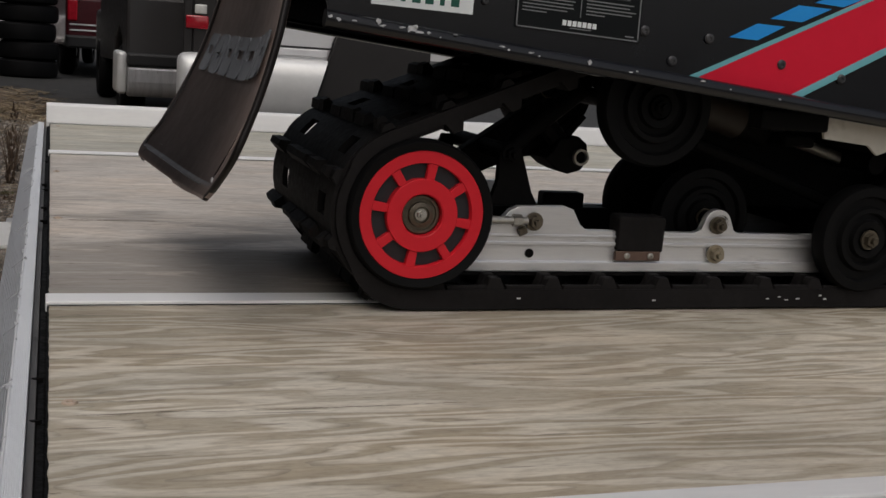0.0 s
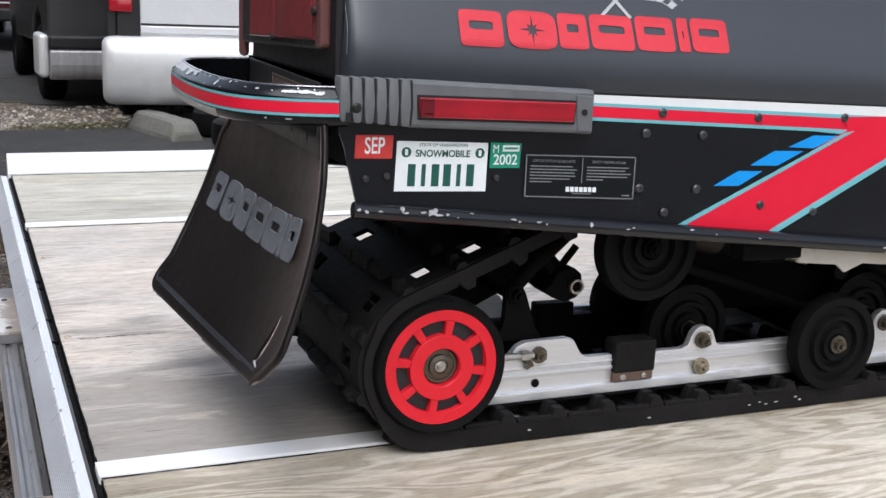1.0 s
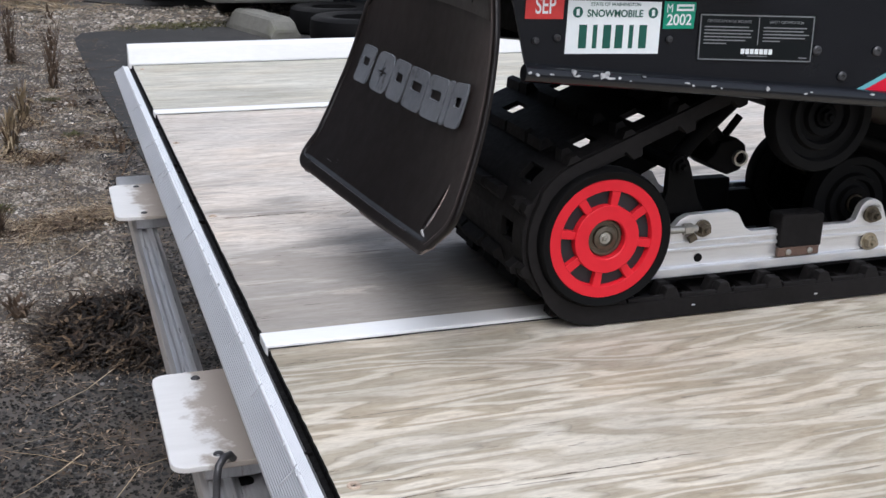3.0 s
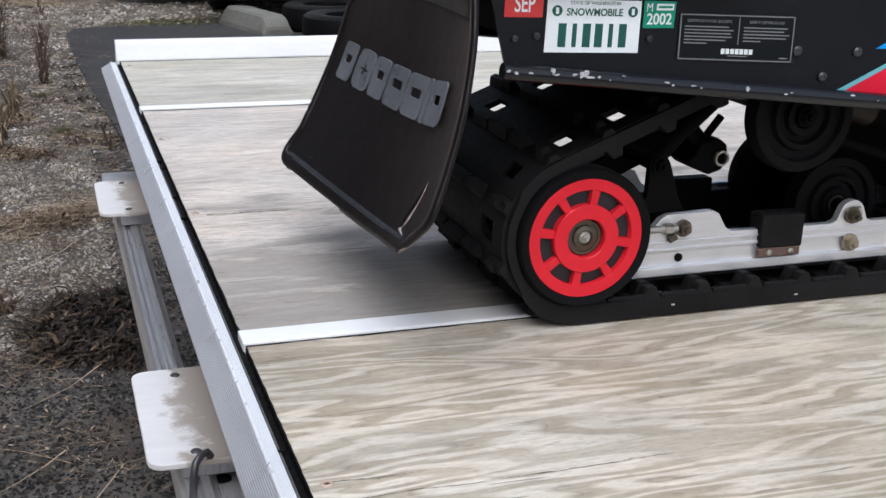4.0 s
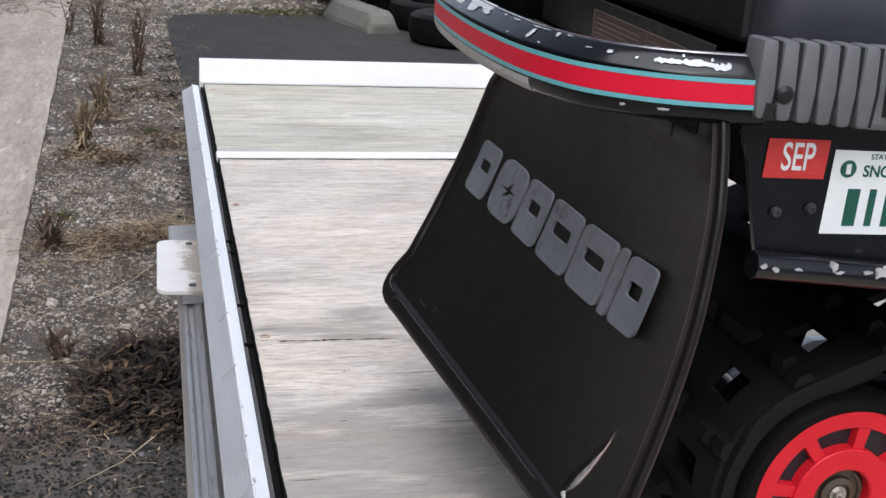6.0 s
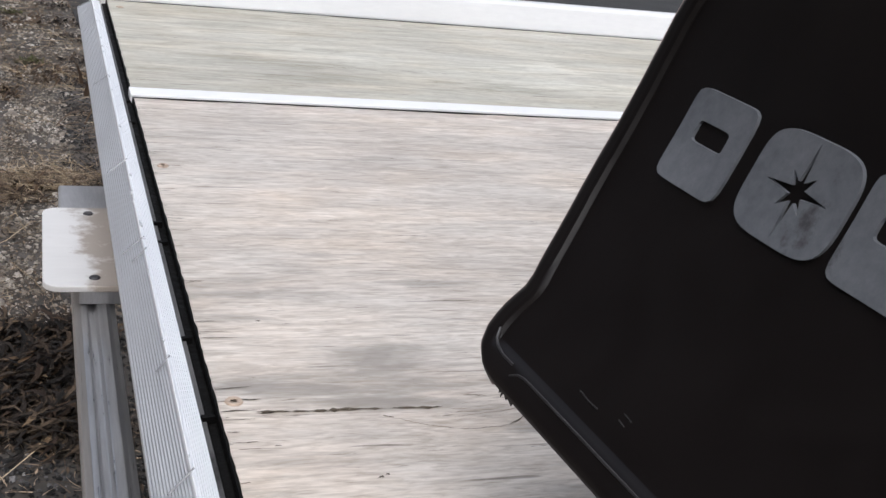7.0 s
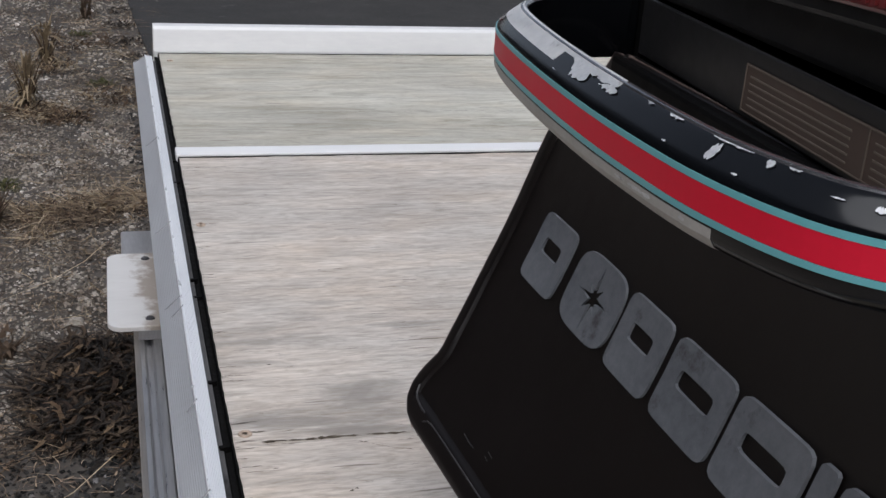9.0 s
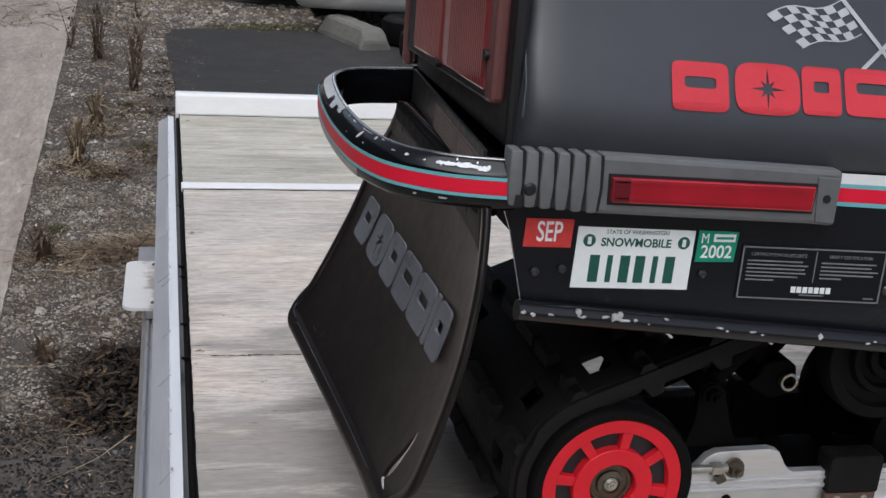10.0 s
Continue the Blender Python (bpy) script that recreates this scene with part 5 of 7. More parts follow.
def seat_print(name, corners, mat, parent=seat, lift=0.0008, label="", cuts=6):
    """A thin four-cornered print laid on the near face of the seat."""
    bm = bmesh.new()
    (xa, za), (xb, zb), (xc, zc), (xd, zd) = corners
    rows_s = []
    for i in range(cuts + 1):
        u = i / cuts
        row = []
        for j in range(cuts + 1):
            v = j / cuts
            row.append(bm.verts.new(on_seat((xa * (1 - u) + xb * u) * (1 - v) + (xd * (1 - u) + xc * u) * v, (za * (1 - u) + zb * u) * (1 - v) + (zd * (1 - u) + zc * u) * v, lift)))
        rows_s.append(row)
    for ra, rb in zip(rows_s, rows_s[1:]):
        for j in range(cuts):
            bm.faces.new((ra[j], rb[j], rb[j + 1], ra[j + 1]))
    return part(name, bm, mat, parent, label)


FACE_Z = [1.081 + 0.001 * k for k in range(216)]
FACE_Y = [float(np.interp(z, zs, [seat_y(q) for q in zs])) for z in FACE_Z]
# the maker's mark as seven plain rounded blocks, each with a slot, one with a star
for k, (x0, x1) in enumerate(((0.3430, 0.3905), (0.3960, 0.4520), (0.4540, 0.4885), (0.4920, 0.5440), (0.5475, 0.5950), (0.6000, 0.6142), (0.6175, 0.6650))):
    mid = (x0 + x1) / 2
    centre = (mid, 1.1412 + 0.031 * (mid - 0.343))
    half = (x1 - x0) / 2
    if k == 1:
        printed_ring("print_block", on_seat, centre, squarish(half, 0.0185, 4), starry(0.0150, 0.0085, 0.0036), 0.0, MAT_SEAT_RED, seat, 0.0012, False, 96, "red printed block with a star")
    elif k == 5:
        printed_ring("print_block", on_seat, centre, squarish(half, 0.0175, 12), squarish(0.0008, 0.004), 0.0, MAT_SEAT_RED, seat, 0.0012, False, 64, "plain red printed bar")
    else:
        printed_ring("print_block", on_seat, centre, squarish(half, 0.0175, 9), squarish(half - 0.0105, 0.0040), 0.0030, MAT_SEAT_RED, seat, 0.0012, False, 64, "plain red printed block with a slot")


def flag(mirror):
    """A waving chequered flag print on a slanting staff; mirror reflects it about the middle of the mark."""
    def spot(u, v):
        x = (0.4227 + 0.0653 * u) * (1 - v) + (0.4545 + 0.0525 * u) * v
        z = (1.1980 + 0.0163 * u) * (1 - v) + (1.1763 + 0.0147 * u) * v + 0.0034 * math.sin(2 * math.pi * u) * (1 - 0.3 * v)
        return (2 * 0.526 - x, z) if mirror else (x, z)

    base = None
    for i in range(8):
        for j in range(5):
            quad_ = [spot(i / 8, j / 5), spot((i + 1) / 8, j / 5), spot((i + 1) / 8, (j + 1) / 5), spot(i / 8, (j + 1) / 5)]
            if (i + j) % 2 == 0:
                made = seat_print("flag_check", quad_, MAT_SEAT_GREY, base or seat, 0.0010, "" if base else "grey chequered flag print", 2)
                base = base or made
    edge_f = [spot(k / 8, 0.0) for k in range(9)], [spot(k / 8, 1.0) for k in range(9)]
    for line, dz in zip(edge_f, (0.0010, -0.0010)):
        for a, c in zip(line, line[1:]):
            seat_print("flag_edge", [a, c, (c[0], c[1] + dz), (a[0], a[1] + dz)], MAT_SEAT_GREY, base, 0.0009, "", 1)
    ends = [(0.4850, 1.2165), (0.4880, 1.2185), (0.5450, 1.1640), (0.5425, 1.1615)]
    seat_print("staff", [(2 * 0.526 - x, z) for x, z in ends] if mirror else ends, MAT_SEAT_GREY, base, 0.0010, "", 6)


flag(False)
flag(True)

# black back panel and tail lamp on the rear of the seat
part("back_panel", box(0.2225, 0.2335, -0.062, 0.280, 1.081, 1.285, 0.004), MAT_PAD_DARK, seat, "plain black back panel")
tl = part("tail_lamp", prism([(-0.030, 1.110), (0.300, 1.098), (0.300, 1.205), (-0.030, 1.212)], 0.2145, 0.2245, "x", 0.003), MAT_PAD_DARK, seat, "dusty red tail lamp with a faded end bezel")
part("bezel", prism([(-0.046, 1.112), (-0.0265, 1.110), (-0.0265, 1.212), (-0.046, 1.212)], 0.2120, 0.2245, "x", 0.004), MAT_BEZEL, tl, "faded pink end bezel")
part("bezel", prism([(0.298, 1.080), (0.318, 1.080), (0.318, 1.205), (0.298, 1.205)], 0.2130, 0.2245, "x", 0.006), MAT_BEZEL, tl, "faded pink end bezel")
part("lens", prism([(-0.024, 1.118), (0.250, 1.108), (0.250, 1.204), (-0.024, 1.207)], 0.2118, 0.2160, "x", 0.002), MAT_TAIL, tl, "dull red ribbed lens")
for k in range(44):
    y = -0.019 + k * 0.0060
    if not 19 < k < 25:
        part("lens_rib", box(0.2100, 0.2132, y, y + 0.0026, 1.121 - 0.034 * (y + 0.02), 1.200), MAT_TAIL, tl)
for k in range(7):
    z = 1.130 + 0.011 * k
    part("lens_rib", box(0.2108, 0.2130, -0.019, 0.098, z, z + 0.0022), MAT_TAIL, tl)
for y, z in ((0.136, 1.113), (-0.030, 1.147)):
    part("screw", rod((0.2085, y, z), (0.2145, y, z), 0.0046), MAT_PAD_DARK, tl)

# snow flap
def flap_x(y, z):
    u = max(0.0, min(1.1, (1.04 - z) / 0.255))
    return 0.220 - 0.005 * u - 0.07 * u * u - (0.02 + 0.065 * u * u) * (y + 0.07) - 0.37 * max(0.0, 0.1 - y) ** 2


FLAP_RIGHT = ((1.045, -0.092), (1.034, -0.097), (0.996, -0.113), (0.970, -0.119), (0.940, -0.127), (0.900, -0.134), (0.860, -0.141), (0.842, -0.1445), (0.832, -0.1435), (0.824, -0.138), (0.800, -0.111), (0.789, -0.092), (0.787, -0.076), (0.785, -0.048), (0.783, -0.010), (0.781, 0.040), (0.7797, 0.100))
FLAP_LEFT = ((1.045, 0.292), (1.014, 0.320), (1.001, 0.3345), (0.991, 0.3480), (0.981, 0.3615), (0.972, 0.3660), (0.955, 0.3702), (0.935, 0.3716), (0.910, 0.3712), (0.881, 0.3690), (0.866, 0.3662), (0.848, 0.3612), (0.831, 0.3560), (0.822, 0.3520), (0.816, 0.3510), (0.808, 0.3538), (0.802, 0.3545), (0.794, 0.3530), (0.7875, 0.3475), (0.783, 0.336), (0.7797, 0.318))


def flap_edges(z):
    """The right and left edges of the flap at a height."""
    (za, ya), (zc, yc) = zip(*FLAP_RIGHT[::-1]), zip(*FLAP_LEFT[::-1])
    return float(np.interp(z, za, ya)), float(np.interp(z, zc, yc))


def flap_foot(y):
    return 0.7797 + 0.25 * max(0.0, 0.1 - y) ** 2


def ease(u):
    u = min(1.0, max(0.0, u))
    return u * u * (3 - 2 * u)


def slit(z):
    """Middle and half width of the tear near the lower right corner."""
    u = (z - 0.8045) / 0.045
    return -0.0705 - 0.0165 * min(1.0, max(0.0, u)), (0.0058 * min(1.0, 5 * u) * (1 - u) ** 0.8 if 0 < u < 1 else 0.0) + 0.0001


fine = [0.0011 * k for k in range(15)]
heights = [1.045 - 0.245 * k / 44 for k in range(44)] + [0.8000 - 0.0011 * k for k in range(18)] + [0.7797]
bm = bmesh.new()
grid = []
for z in heights:
    r, lft = flap_edges(z)
    w = lft - r
    dc, gap = slit(z)
    cut = min(max(dc - r, 0.030), 0.095)
    mids = [0.0165 + (cut - gap - 0.0165) * k / 11 for k in range(12)] + [cut + gap + (0.115 - cut - gap) * k / 13 for k in range(14)] + [0.115 + (w - 0.1315) * k / 40 for k in range(1, 41)]
    row = []
    for d in fine + mids + [w - f for f in reversed(fine)]:
        inset = min(d, w - d, z - flap_foot(r + d))
        rim = ease((0.0128 - inset) / 0.0022)
        bead = math.exp(-((inset - 0.0120) / 0.0011) ** 2)
        x = flap_x(r + d, z) - 0.0030 * rim * (1 - 0.45 * ease(1 - inset / 0.004)) - 0.0003 * bead
        row.append(bm.verts.new((x, r + d, z)))
    grid.append(row)


for j in range(len(heights) - 1):
    for i in range(len(grid[0]) - 1):
        if i == len(fine) + 11 and 0.8040 < heights[j + 1] and heights[j] < 0.8515:
            continue
        bm.faces.new((grid[j][i], grid[j][i + 1], grid[j + 1][i + 1], grid[j + 1][i]))
bmesh.ops.delete(bm, geom=[v for v in bm.verts if not v.link_faces], context="VERTS")
flap = part("snow_flap", bm, MAT_FLAP, sled, "brown-black rubber snow flap with a torn lower corner", True)
mod = flap.modifiers.new("thickness", "SOLIDIFY")
mod.thickness, mod.offset = 0.005, 0.0
pts = []
for z in (1.008, 1.042):
    r, lft = flap_edges(z)
    pts.append([(r + 0.014 + (lft - r - 0.028) * k / 30, z) for k in range(31)])
bm = bmesh.new()
low_row, high_row = [[bm.verts.new((flap_x(y, z) - 0.0034, y, z)) for y, z in row] for row in pts]
for k in range(30):
    bm.faces.new((low_row[k], low_row[k + 1], high_row[k + 1], high_row[k]))
strip = part("top_band", bm, MAT_FLAPBAND, flap, "paler band along the flap's top", True)
mod = strip.modifiers.new("thickness", "SOLIDIFY")
mod.thickness, mod.offset = 0.0016, 0.0
rng = random.Random(19)
for k in range(11):
    y, z = 0.326 - 0.0024 * k, 0.7806
    pts = [(flap_x(y, z) - 0.001 + 0.0015 * rng.uniform(-1, 1), y + 0.004 * rng.uniform(-1, 1) * m / 3, z - 0.0035 * m * rng.uniform(0.4, 1.0)) for m in (0, 0.5, 1.0, 1.5)]
    part("rubber_shred", tube(pts, lambda u: 0.0017 * (1.15 - u), 5), MAT_FLAP, flap)
# pale cord bared in the tear, and where the tear runs on to the corner
bm = bmesh.new()
side_a, side_b = [], []
for k in range(15):
    z = 0.8052 + 0.0430 * k / 14
    yc, gap = slit(z)
    wob = 0.0008 * noise.noise((k * 0.7, 2.1, 0.3))
    side_a.append(bm.verts.new((flap_x(yc, z) - 0.0010 + wob, yc - gap * 1.15, z)))
    side_b.append(bm.verts.new((flap_x(yc, z) + 0.0004, yc + gap * 1.15 + 0.0004, z)))
for k in range(14):
    bm.faces.new((side_a[k], side_b[k], side_b[k + 1], side_a[k + 1]))
cord = part("torn_core", bm, MAT_CORD, flap, "pale cord bared in the torn rubber", True)
mod = cord.modifiers.new("thickness", "SOLIDIFY")
mod.thickness, mod.offset = 0.0012, 0.0
part("torn_core", tube([(flap_x(y, z) - 0.0026, y, z) for y, z in ((-0.0705, 0.8056), (-0.0760, 0.8040), (-0.0830, 0.8036), (-0.0895, 0.8022), (-0.0950, 0.8008))], lambda u: 0.0018 * (1.1 - u), 6), MAT_CORD, flap, "", True)
# grey tubes for highlights on the pocket's curled corner and foot line; short scratches
for pts, r in (([(0.3417, 0.7990), (0.3380, 0.7950), (0.3332, 0.7932), (0.3245, 0.7920), (0.3135, 0.7921)], 0.0008),
               ([(0.3098, 0.7880), (0.3054, 0.7905), (0.3001, 0.7914)] + [(0.29 - 0.02 * k, 0.7916 + 0.25 * max(0.0, 0.08 + 0.02 * k - 0.27) ** 2) for k in range(18)], 0.0007),
               ([(0.2674, 0.8022), (0.2590, 0.8016), (0.2506, 0.8018)], 0.0004), ([(0.236, 0.8075), (0.229, 0.8070)], 0.0003), ([(0.236, 0.8045), (0.231, 0.8040)], 0.0003)):
    part("highlight_scratch", tube([(flap_x(y, z) - (0.0061 if z < 0.8 and y > -0.05 else 0.0034), y, z) for y, z in pts], r, 6), MAT_HIGHLIGHT_SCUFF, flap, "", True)
for k in range(5):
    y = 0.26 - 0.07 * k
    part("top_slit", box(flap_x(y, 1.028) - 0.0056, flap_x(y, 1.028), y, y + 0.004, 1.018, 1.040), MAT_PAD_DARK, flap)


def on_flap(y, z, lift):
    return (flap_x(y, z) - 0.0022 - lift, y, z + 0.45 * max(0.0, 0.1 - y) ** 2)


# seven plain raised grey blocks where the flap bears its mark, each with a slot, one with a star
for k, (y0, y1) in enumerate(((0.2720, 0.3222), (0.1970, 0.2600), (0.1430, 0.1925), (0.0780, 0.1362), (0.0110, 0.0735), (-0.0070, 0.0062), (-0.0620, -0.0125))):
    half = (y1 - y0) / 2
    centre = ((y0 + y1) / 2, 0.9120)
    if k == 1:
        printed_ring("mark_block", on_flap, centre, squarish(half, 0.0225, 4), starry(0.0205, 0.0110, 0.0046), 0.0, MAT_FLAPMARK, flap, 0.0022, True, 96, "raised grey block with a star cut out")
    elif k == 5:
        printed_ring("mark_block", on_flap, centre, squarish(half, 0.0220, 12), squarish(0.0006, 0.004), 0.0, MAT_FLAPMARK, flap, 0.0022, True)
    else:
        printed_ring("mark_block", on_flap, centre, squarish(half, 0.0218, 9), squarish(half - 0.0125, 0.0050), 0.0030, MAT_FLAPMARK, flap, 0.0022, True)
part("mount_bar", box(0.205, 0.222, -0.062, 0.29, 1.026, 1.0445, 0.003), MAT_BLACK_STEEL, flap)

# ---- track
WX, WZ, WR = 0.3555, 0.7715, 0.0765  # rear wheel
UX, UZ, UR = 0.609, 0.892, 0.062  # upper carrier wheel
FX, FZ, FR = 1.36, 0.845, 0.075  # front drive
BELT = 0.010


def arc(cx, cz, r, a0, a1, n):
    return [(cx + r * math.cos(radians(a0 + (a1 - a0) * k / n)), cz + r * math.sin(radians(a0 + (a1 - a0) * k / n))) for k in range(n + 1)]


loop = [(x, DECK + 0.0135) for x in np.linspace(1.18, WX, 40)]
loop += arc(WX, WZ, WZ - DECK - 0.0135, 270, 118, 24)[1:]
loop += arc(UX, UZ, UR + 0.009, 118, 92, 5)
loop += arc(FX, FZ, FR, 92, -50, 20)
# even steps along the loop
P = [Vector((x, 0, z)) for x, z in loop] + [Vector((loop[0][0], 0, loop[0][1]))]
dist = [0.0]
for a, b in zip(P, P[1:]):
    dist.append(dist[-1] + (b - a).length)
PITCH_N = round(dist[-1] / 0.0655)
PITCH = dist[-1] / PITCH_N


def along(s):
    """Point and forward direction on the belt line."""
    s %= dist[-1]
    k = max(i for i, d in enumerate(dist[:-1]) if d <= s)
    u = (s - dist[k]) / max(1e-9, dist[k + 1] - dist[k])
    return P[k].lerp(P[k + 1], u), (P[k + 1] - P[k]).normalized()


# belt sections start so that an opening lies over the rear of the upper run
START = next(k * 0.001 for k in range(int(dist[-1] * 1000)) if along(k * 0.001)[1].x > 0.5 and along(k * 0.001)[0].x > 0.3495) - PITCH / 2
ys = [-0.0310, -0.003, 0.031, 0.193, 0.228, 0.292]
bm = bmesh.new()
SUB = 6
rings = []
for k in range(PITCH_N * SUB):
    p, d = along(START + k * PITCH / SUB)
    rings.append([bm.verts.new((p.x, y, p.z)) for y in ys])
for k in range(PITCH_N * SUB):
    ra, rb = rings[k], rings[(k + 1) % (PITCH_N * SUB)]
    for j in range(len(ys) - 1):
        if j in (1, 3) and k % SUB in (2, 3):
            continue
        bm.faces.new((ra[j], ra[j + 1], rb[j + 1], rb[j]))
track = part("track", bm, MAT_RUBBER, sled, "black rubber drive track with openings and cleats")
mod = track.modifiers.new("thickness", "SOLIDIFY")
mod.thickness, mod.offset = 0.0065, 0.0

# thick rubber edges of the belt
for y0, y1 in ((-0.0380, -0.0300), (0.292, 0.299)):
    bm = bmesh.new()
    strip = []
    for k in range(PITCH_N * SUB):
        p, d = along(START + k * PITCH / SUB)
        out = Vector((-d.z, 0, d.x))
        outer = 0.0025 if d.x > 0.5 else -0.0010 + 0.0120 * ease((-0.55 - d.x) / 0.40)
        strip.append([bm.verts.new((p.x + out.x * o, y, p.z + out.z * o)) for y, o in ((y0, -0.0100), (y0, outer), (y1, outer), (y1, -0.0100))])
    for k in range(PITCH_N * SUB):
        ra, rb = strip[k], strip[(k + 1) % (PITCH_N * SUB)]
        for q in range(4):
            bm.faces.new((ra[q], ra[(q + 1) % 4], rb[(q + 1) % 4], rb[q]))
    part("belt_edge", bm, MAT_RUBBER, track, "", True)

# cleat: ragged outer bar across the belt; guide blocks: inner clips beside the openings
rng = random.Random(9)


def shared(name, bm):
    me = bpy.data.meshes.new(name)
    bmesh.ops.recalc_face_normals(bm, faces=bm.faces)
    bm.to_mesh(me)
    bm.free()
    me.materials.append(MAT_RUBBER)
    return me


cleats = []
for y0, y1, hh in ((-0.037, -0.022, 0.0105), (-0.019, -0.004, 0.0160), (0.036, 0.075, 0.0145), (0.082, 0.138, 0.0165), (0.145, 0.19, 0.0145), (0.23, 0.253, 0.0165), (0.256, 0.298, 0.0140)):
    cleats.append((y0, shared("cleat", prism([(-0.0085, 0.004), (0.0085, 0.004), (0.0045, hh), (-0.0030, hh)], 0.0, y1 - y0, "y"))))
bm = prism([(-0.013, -0.005), (0.013, -0.005), (0.0065, -0.0225), (-0.0045, -0.0225)], 0.0, 0.013, "y", 0.0012)
tooth_mesh = bpy.data.meshes.new("guide_block")
bmesh.ops.recalc_face_normals(bm, faces=bm.faces)
bm.to_mesh(tooth_mesh)
bm.free()
tooth_mesh.materials.append(MAT_RUBBER)
bm = prism([(-0.022, -0.004), (0.022, -0.004), (0.022, -0.0140), (-0.022, -0.0140)], 0.0, 0.006, "y", 0.0008)
web_mesh = bpy.data.meshes.new("clip_web")
bmesh.ops.recalc_face_normals(bm, faces=bm.faces)
bm.to_mesh(web_mesh)
bm.free()
web_mesh.materials.append(MAT_RUBBER)
pieces = [("cleat", me, y, 0.0) for y, me in cleats]
pieces += [("guide_block", tooth_mesh, y, 0.02) for y in (-0.037, -0.017, 0.034, 0.178, 0.231, 0.264)]
pieces += [("clip_web", web_mesh, y, 0.5) for y in (-0.036,)]
for k in range(PITCH_N):
    for name, me, y, off in pieces:
        p, d = along(START + (k + off) * PITCH)
        out = Vector((-d.z, 0, d.x))
        ob = new(name, me)
        ob.parent = track
        # local x along the belt, local z outward
        ob.matrix_basis = Matrix(((d.x, 0, out.x, p.x), (0, 1, 0, y), (d.z, 0, out.z, p.z), (0, 0, 0, 1)))
# scuffed flecks on the belt edge
rng = random.Random(3)
for x in (0.775, 0.79, 0.80, 0.815, 0.845, 0.852, 0.47, 0.63):
    part("scuff", prism(quad(x, DECK + 0.014 + rng.uniform(-0.003, 0.003), rng.uniform(0.002, 0.005), rng.uniform(0.001, 0.002)), -0.0384, -0.0360, "y"), MAT_CHIP, track)

MAT_WEB = surface("grey_web", (0.010, 0.012, 0.016), (0.018, 0.021, 0.027), 40, (0.4, 0.6), 0, (1, 1, 1), 0.1)
MAT_GRIME = surface("grimy_sleeve", (0.014, 0.010, 0.008), (0.032, 0.024, 0.018), 40, (0.5, 0.7), 0, (1, 1, 1), 0.2)
MAT_BEARING = surface("oily_bearing", (0.055, 0.045, 0.032), (0.17, 0.145, 0.11), 120, (0.35, 0.55), 0.7, (1, 1, 1), 0.2, (0.03, 0.025, 0.02))
# ---- rear wheel: rubber tyre, red spoked disc, bearing
def rear_wheel(y):
    tyre = part("tyre", lathe([(0.0655, -0.012), (0.0735, -0.014), (WR - 0.001, -0.0115), (WR, -0.006), (WR, 0.006), (WR - 0.001, 0.0115), (0.0735, 0.013), (0.0655, 0.012), (0.0655, -0.012)], (WX, y, WZ), 64), MAT_TYRE, None, "", True)
    wheel = thing("rear_wheel", "", "")
    del_tags(wheel)
    wheel.parent = sled
    tyre.parent = wheel
    rings_ = [(0.0655, -0.010), (0.0655, 0.008), (0.0525, 0.008), (0.0525, -0.0106), (0.0532, -0.0115), (0.0648, -0.0115), (0.0655, -0.010)]
    disc = part("red_disc", lathe(rings_, (WX, y, WZ), 64), MAT_RED_WHEEL, wheel, "red plastic spoked disc", True)
    part("hub_ring", lathe([(0.0372, 0.008), (0.0372, -0.0122), (0.0364, -0.0130), (0.0225, -0.0130), (0.0212, -0.0118), (0.0205, 0.008), (0.0372, 0.008)], (WX, y, WZ), 56), MAT_RED_WHEEL, disc, "", True)
    for k in range(8):
        a = radians(45 * k + 10)
        bm = prism([(0.0365, -0.0042), (0.0535, -0.0050), (0.0535, 0.0050), (0.0365, 0.0042)], -0.0108, 0.006, "y", 0.0006)
        bmesh.ops.rotate(bm, verts=bm.verts, matrix=Matrix.Rotation(a, 3, "Y"))
        bmesh.ops.translate(bm, verts=bm.verts, vec=(WX, y, WZ))
        part("spoke", bm, MAT_RED_WHEEL, disc)
    part("backing", lathe([(0.030, -0.0035), (0.060, -0.0035), (0.060, 0.0115), (0.030, 0.0115), (0.030, -0.0035)], (WX, y, WZ), 48), MAT_WEB, wheel, "blue-grey inner web")
    bear = part("bearing", lathe([(0.0207, -0.004), (0.0190, -0.006), (0.0165, -0.006), (0.0155, -0.002), (0.0135, -0.002), (0.0125, -0.007), (0.0085, -0.0085), (0.0080, -0.006), (0.0004, -0.006)], (WX, y, WZ), 40), MAT_BEARING, wheel, "dirty steel bearing and washer", True)
    part("bolt", hexbolt((WX, y - 0.006, WZ), 0.0046, 0.005), MAT_STEEL, bear)
    return wheel


def del_tags(ob):
    for key in ("label", "category", "group", "kind"):
        if key in ob:
            del ob[key]


rear_wheel(-0.0330)
for y in (0.030, 0.262):
    part("inner_wheel", lathe([(0.010, -0.012), (0.066, -0.012), (0.0715, -0.008), (0.0715, 0.008), (0.066, 0.012), (0.010, 0.012), (0.010, -0.012)], (WX, y, WZ), 40), MAT_TYRE, sled, "black inner idler wheel", True)
part("axle", rod((WX, -0.02, WZ), (WX, 0.24, WZ), 0.009), MAT_STEEL, sled)


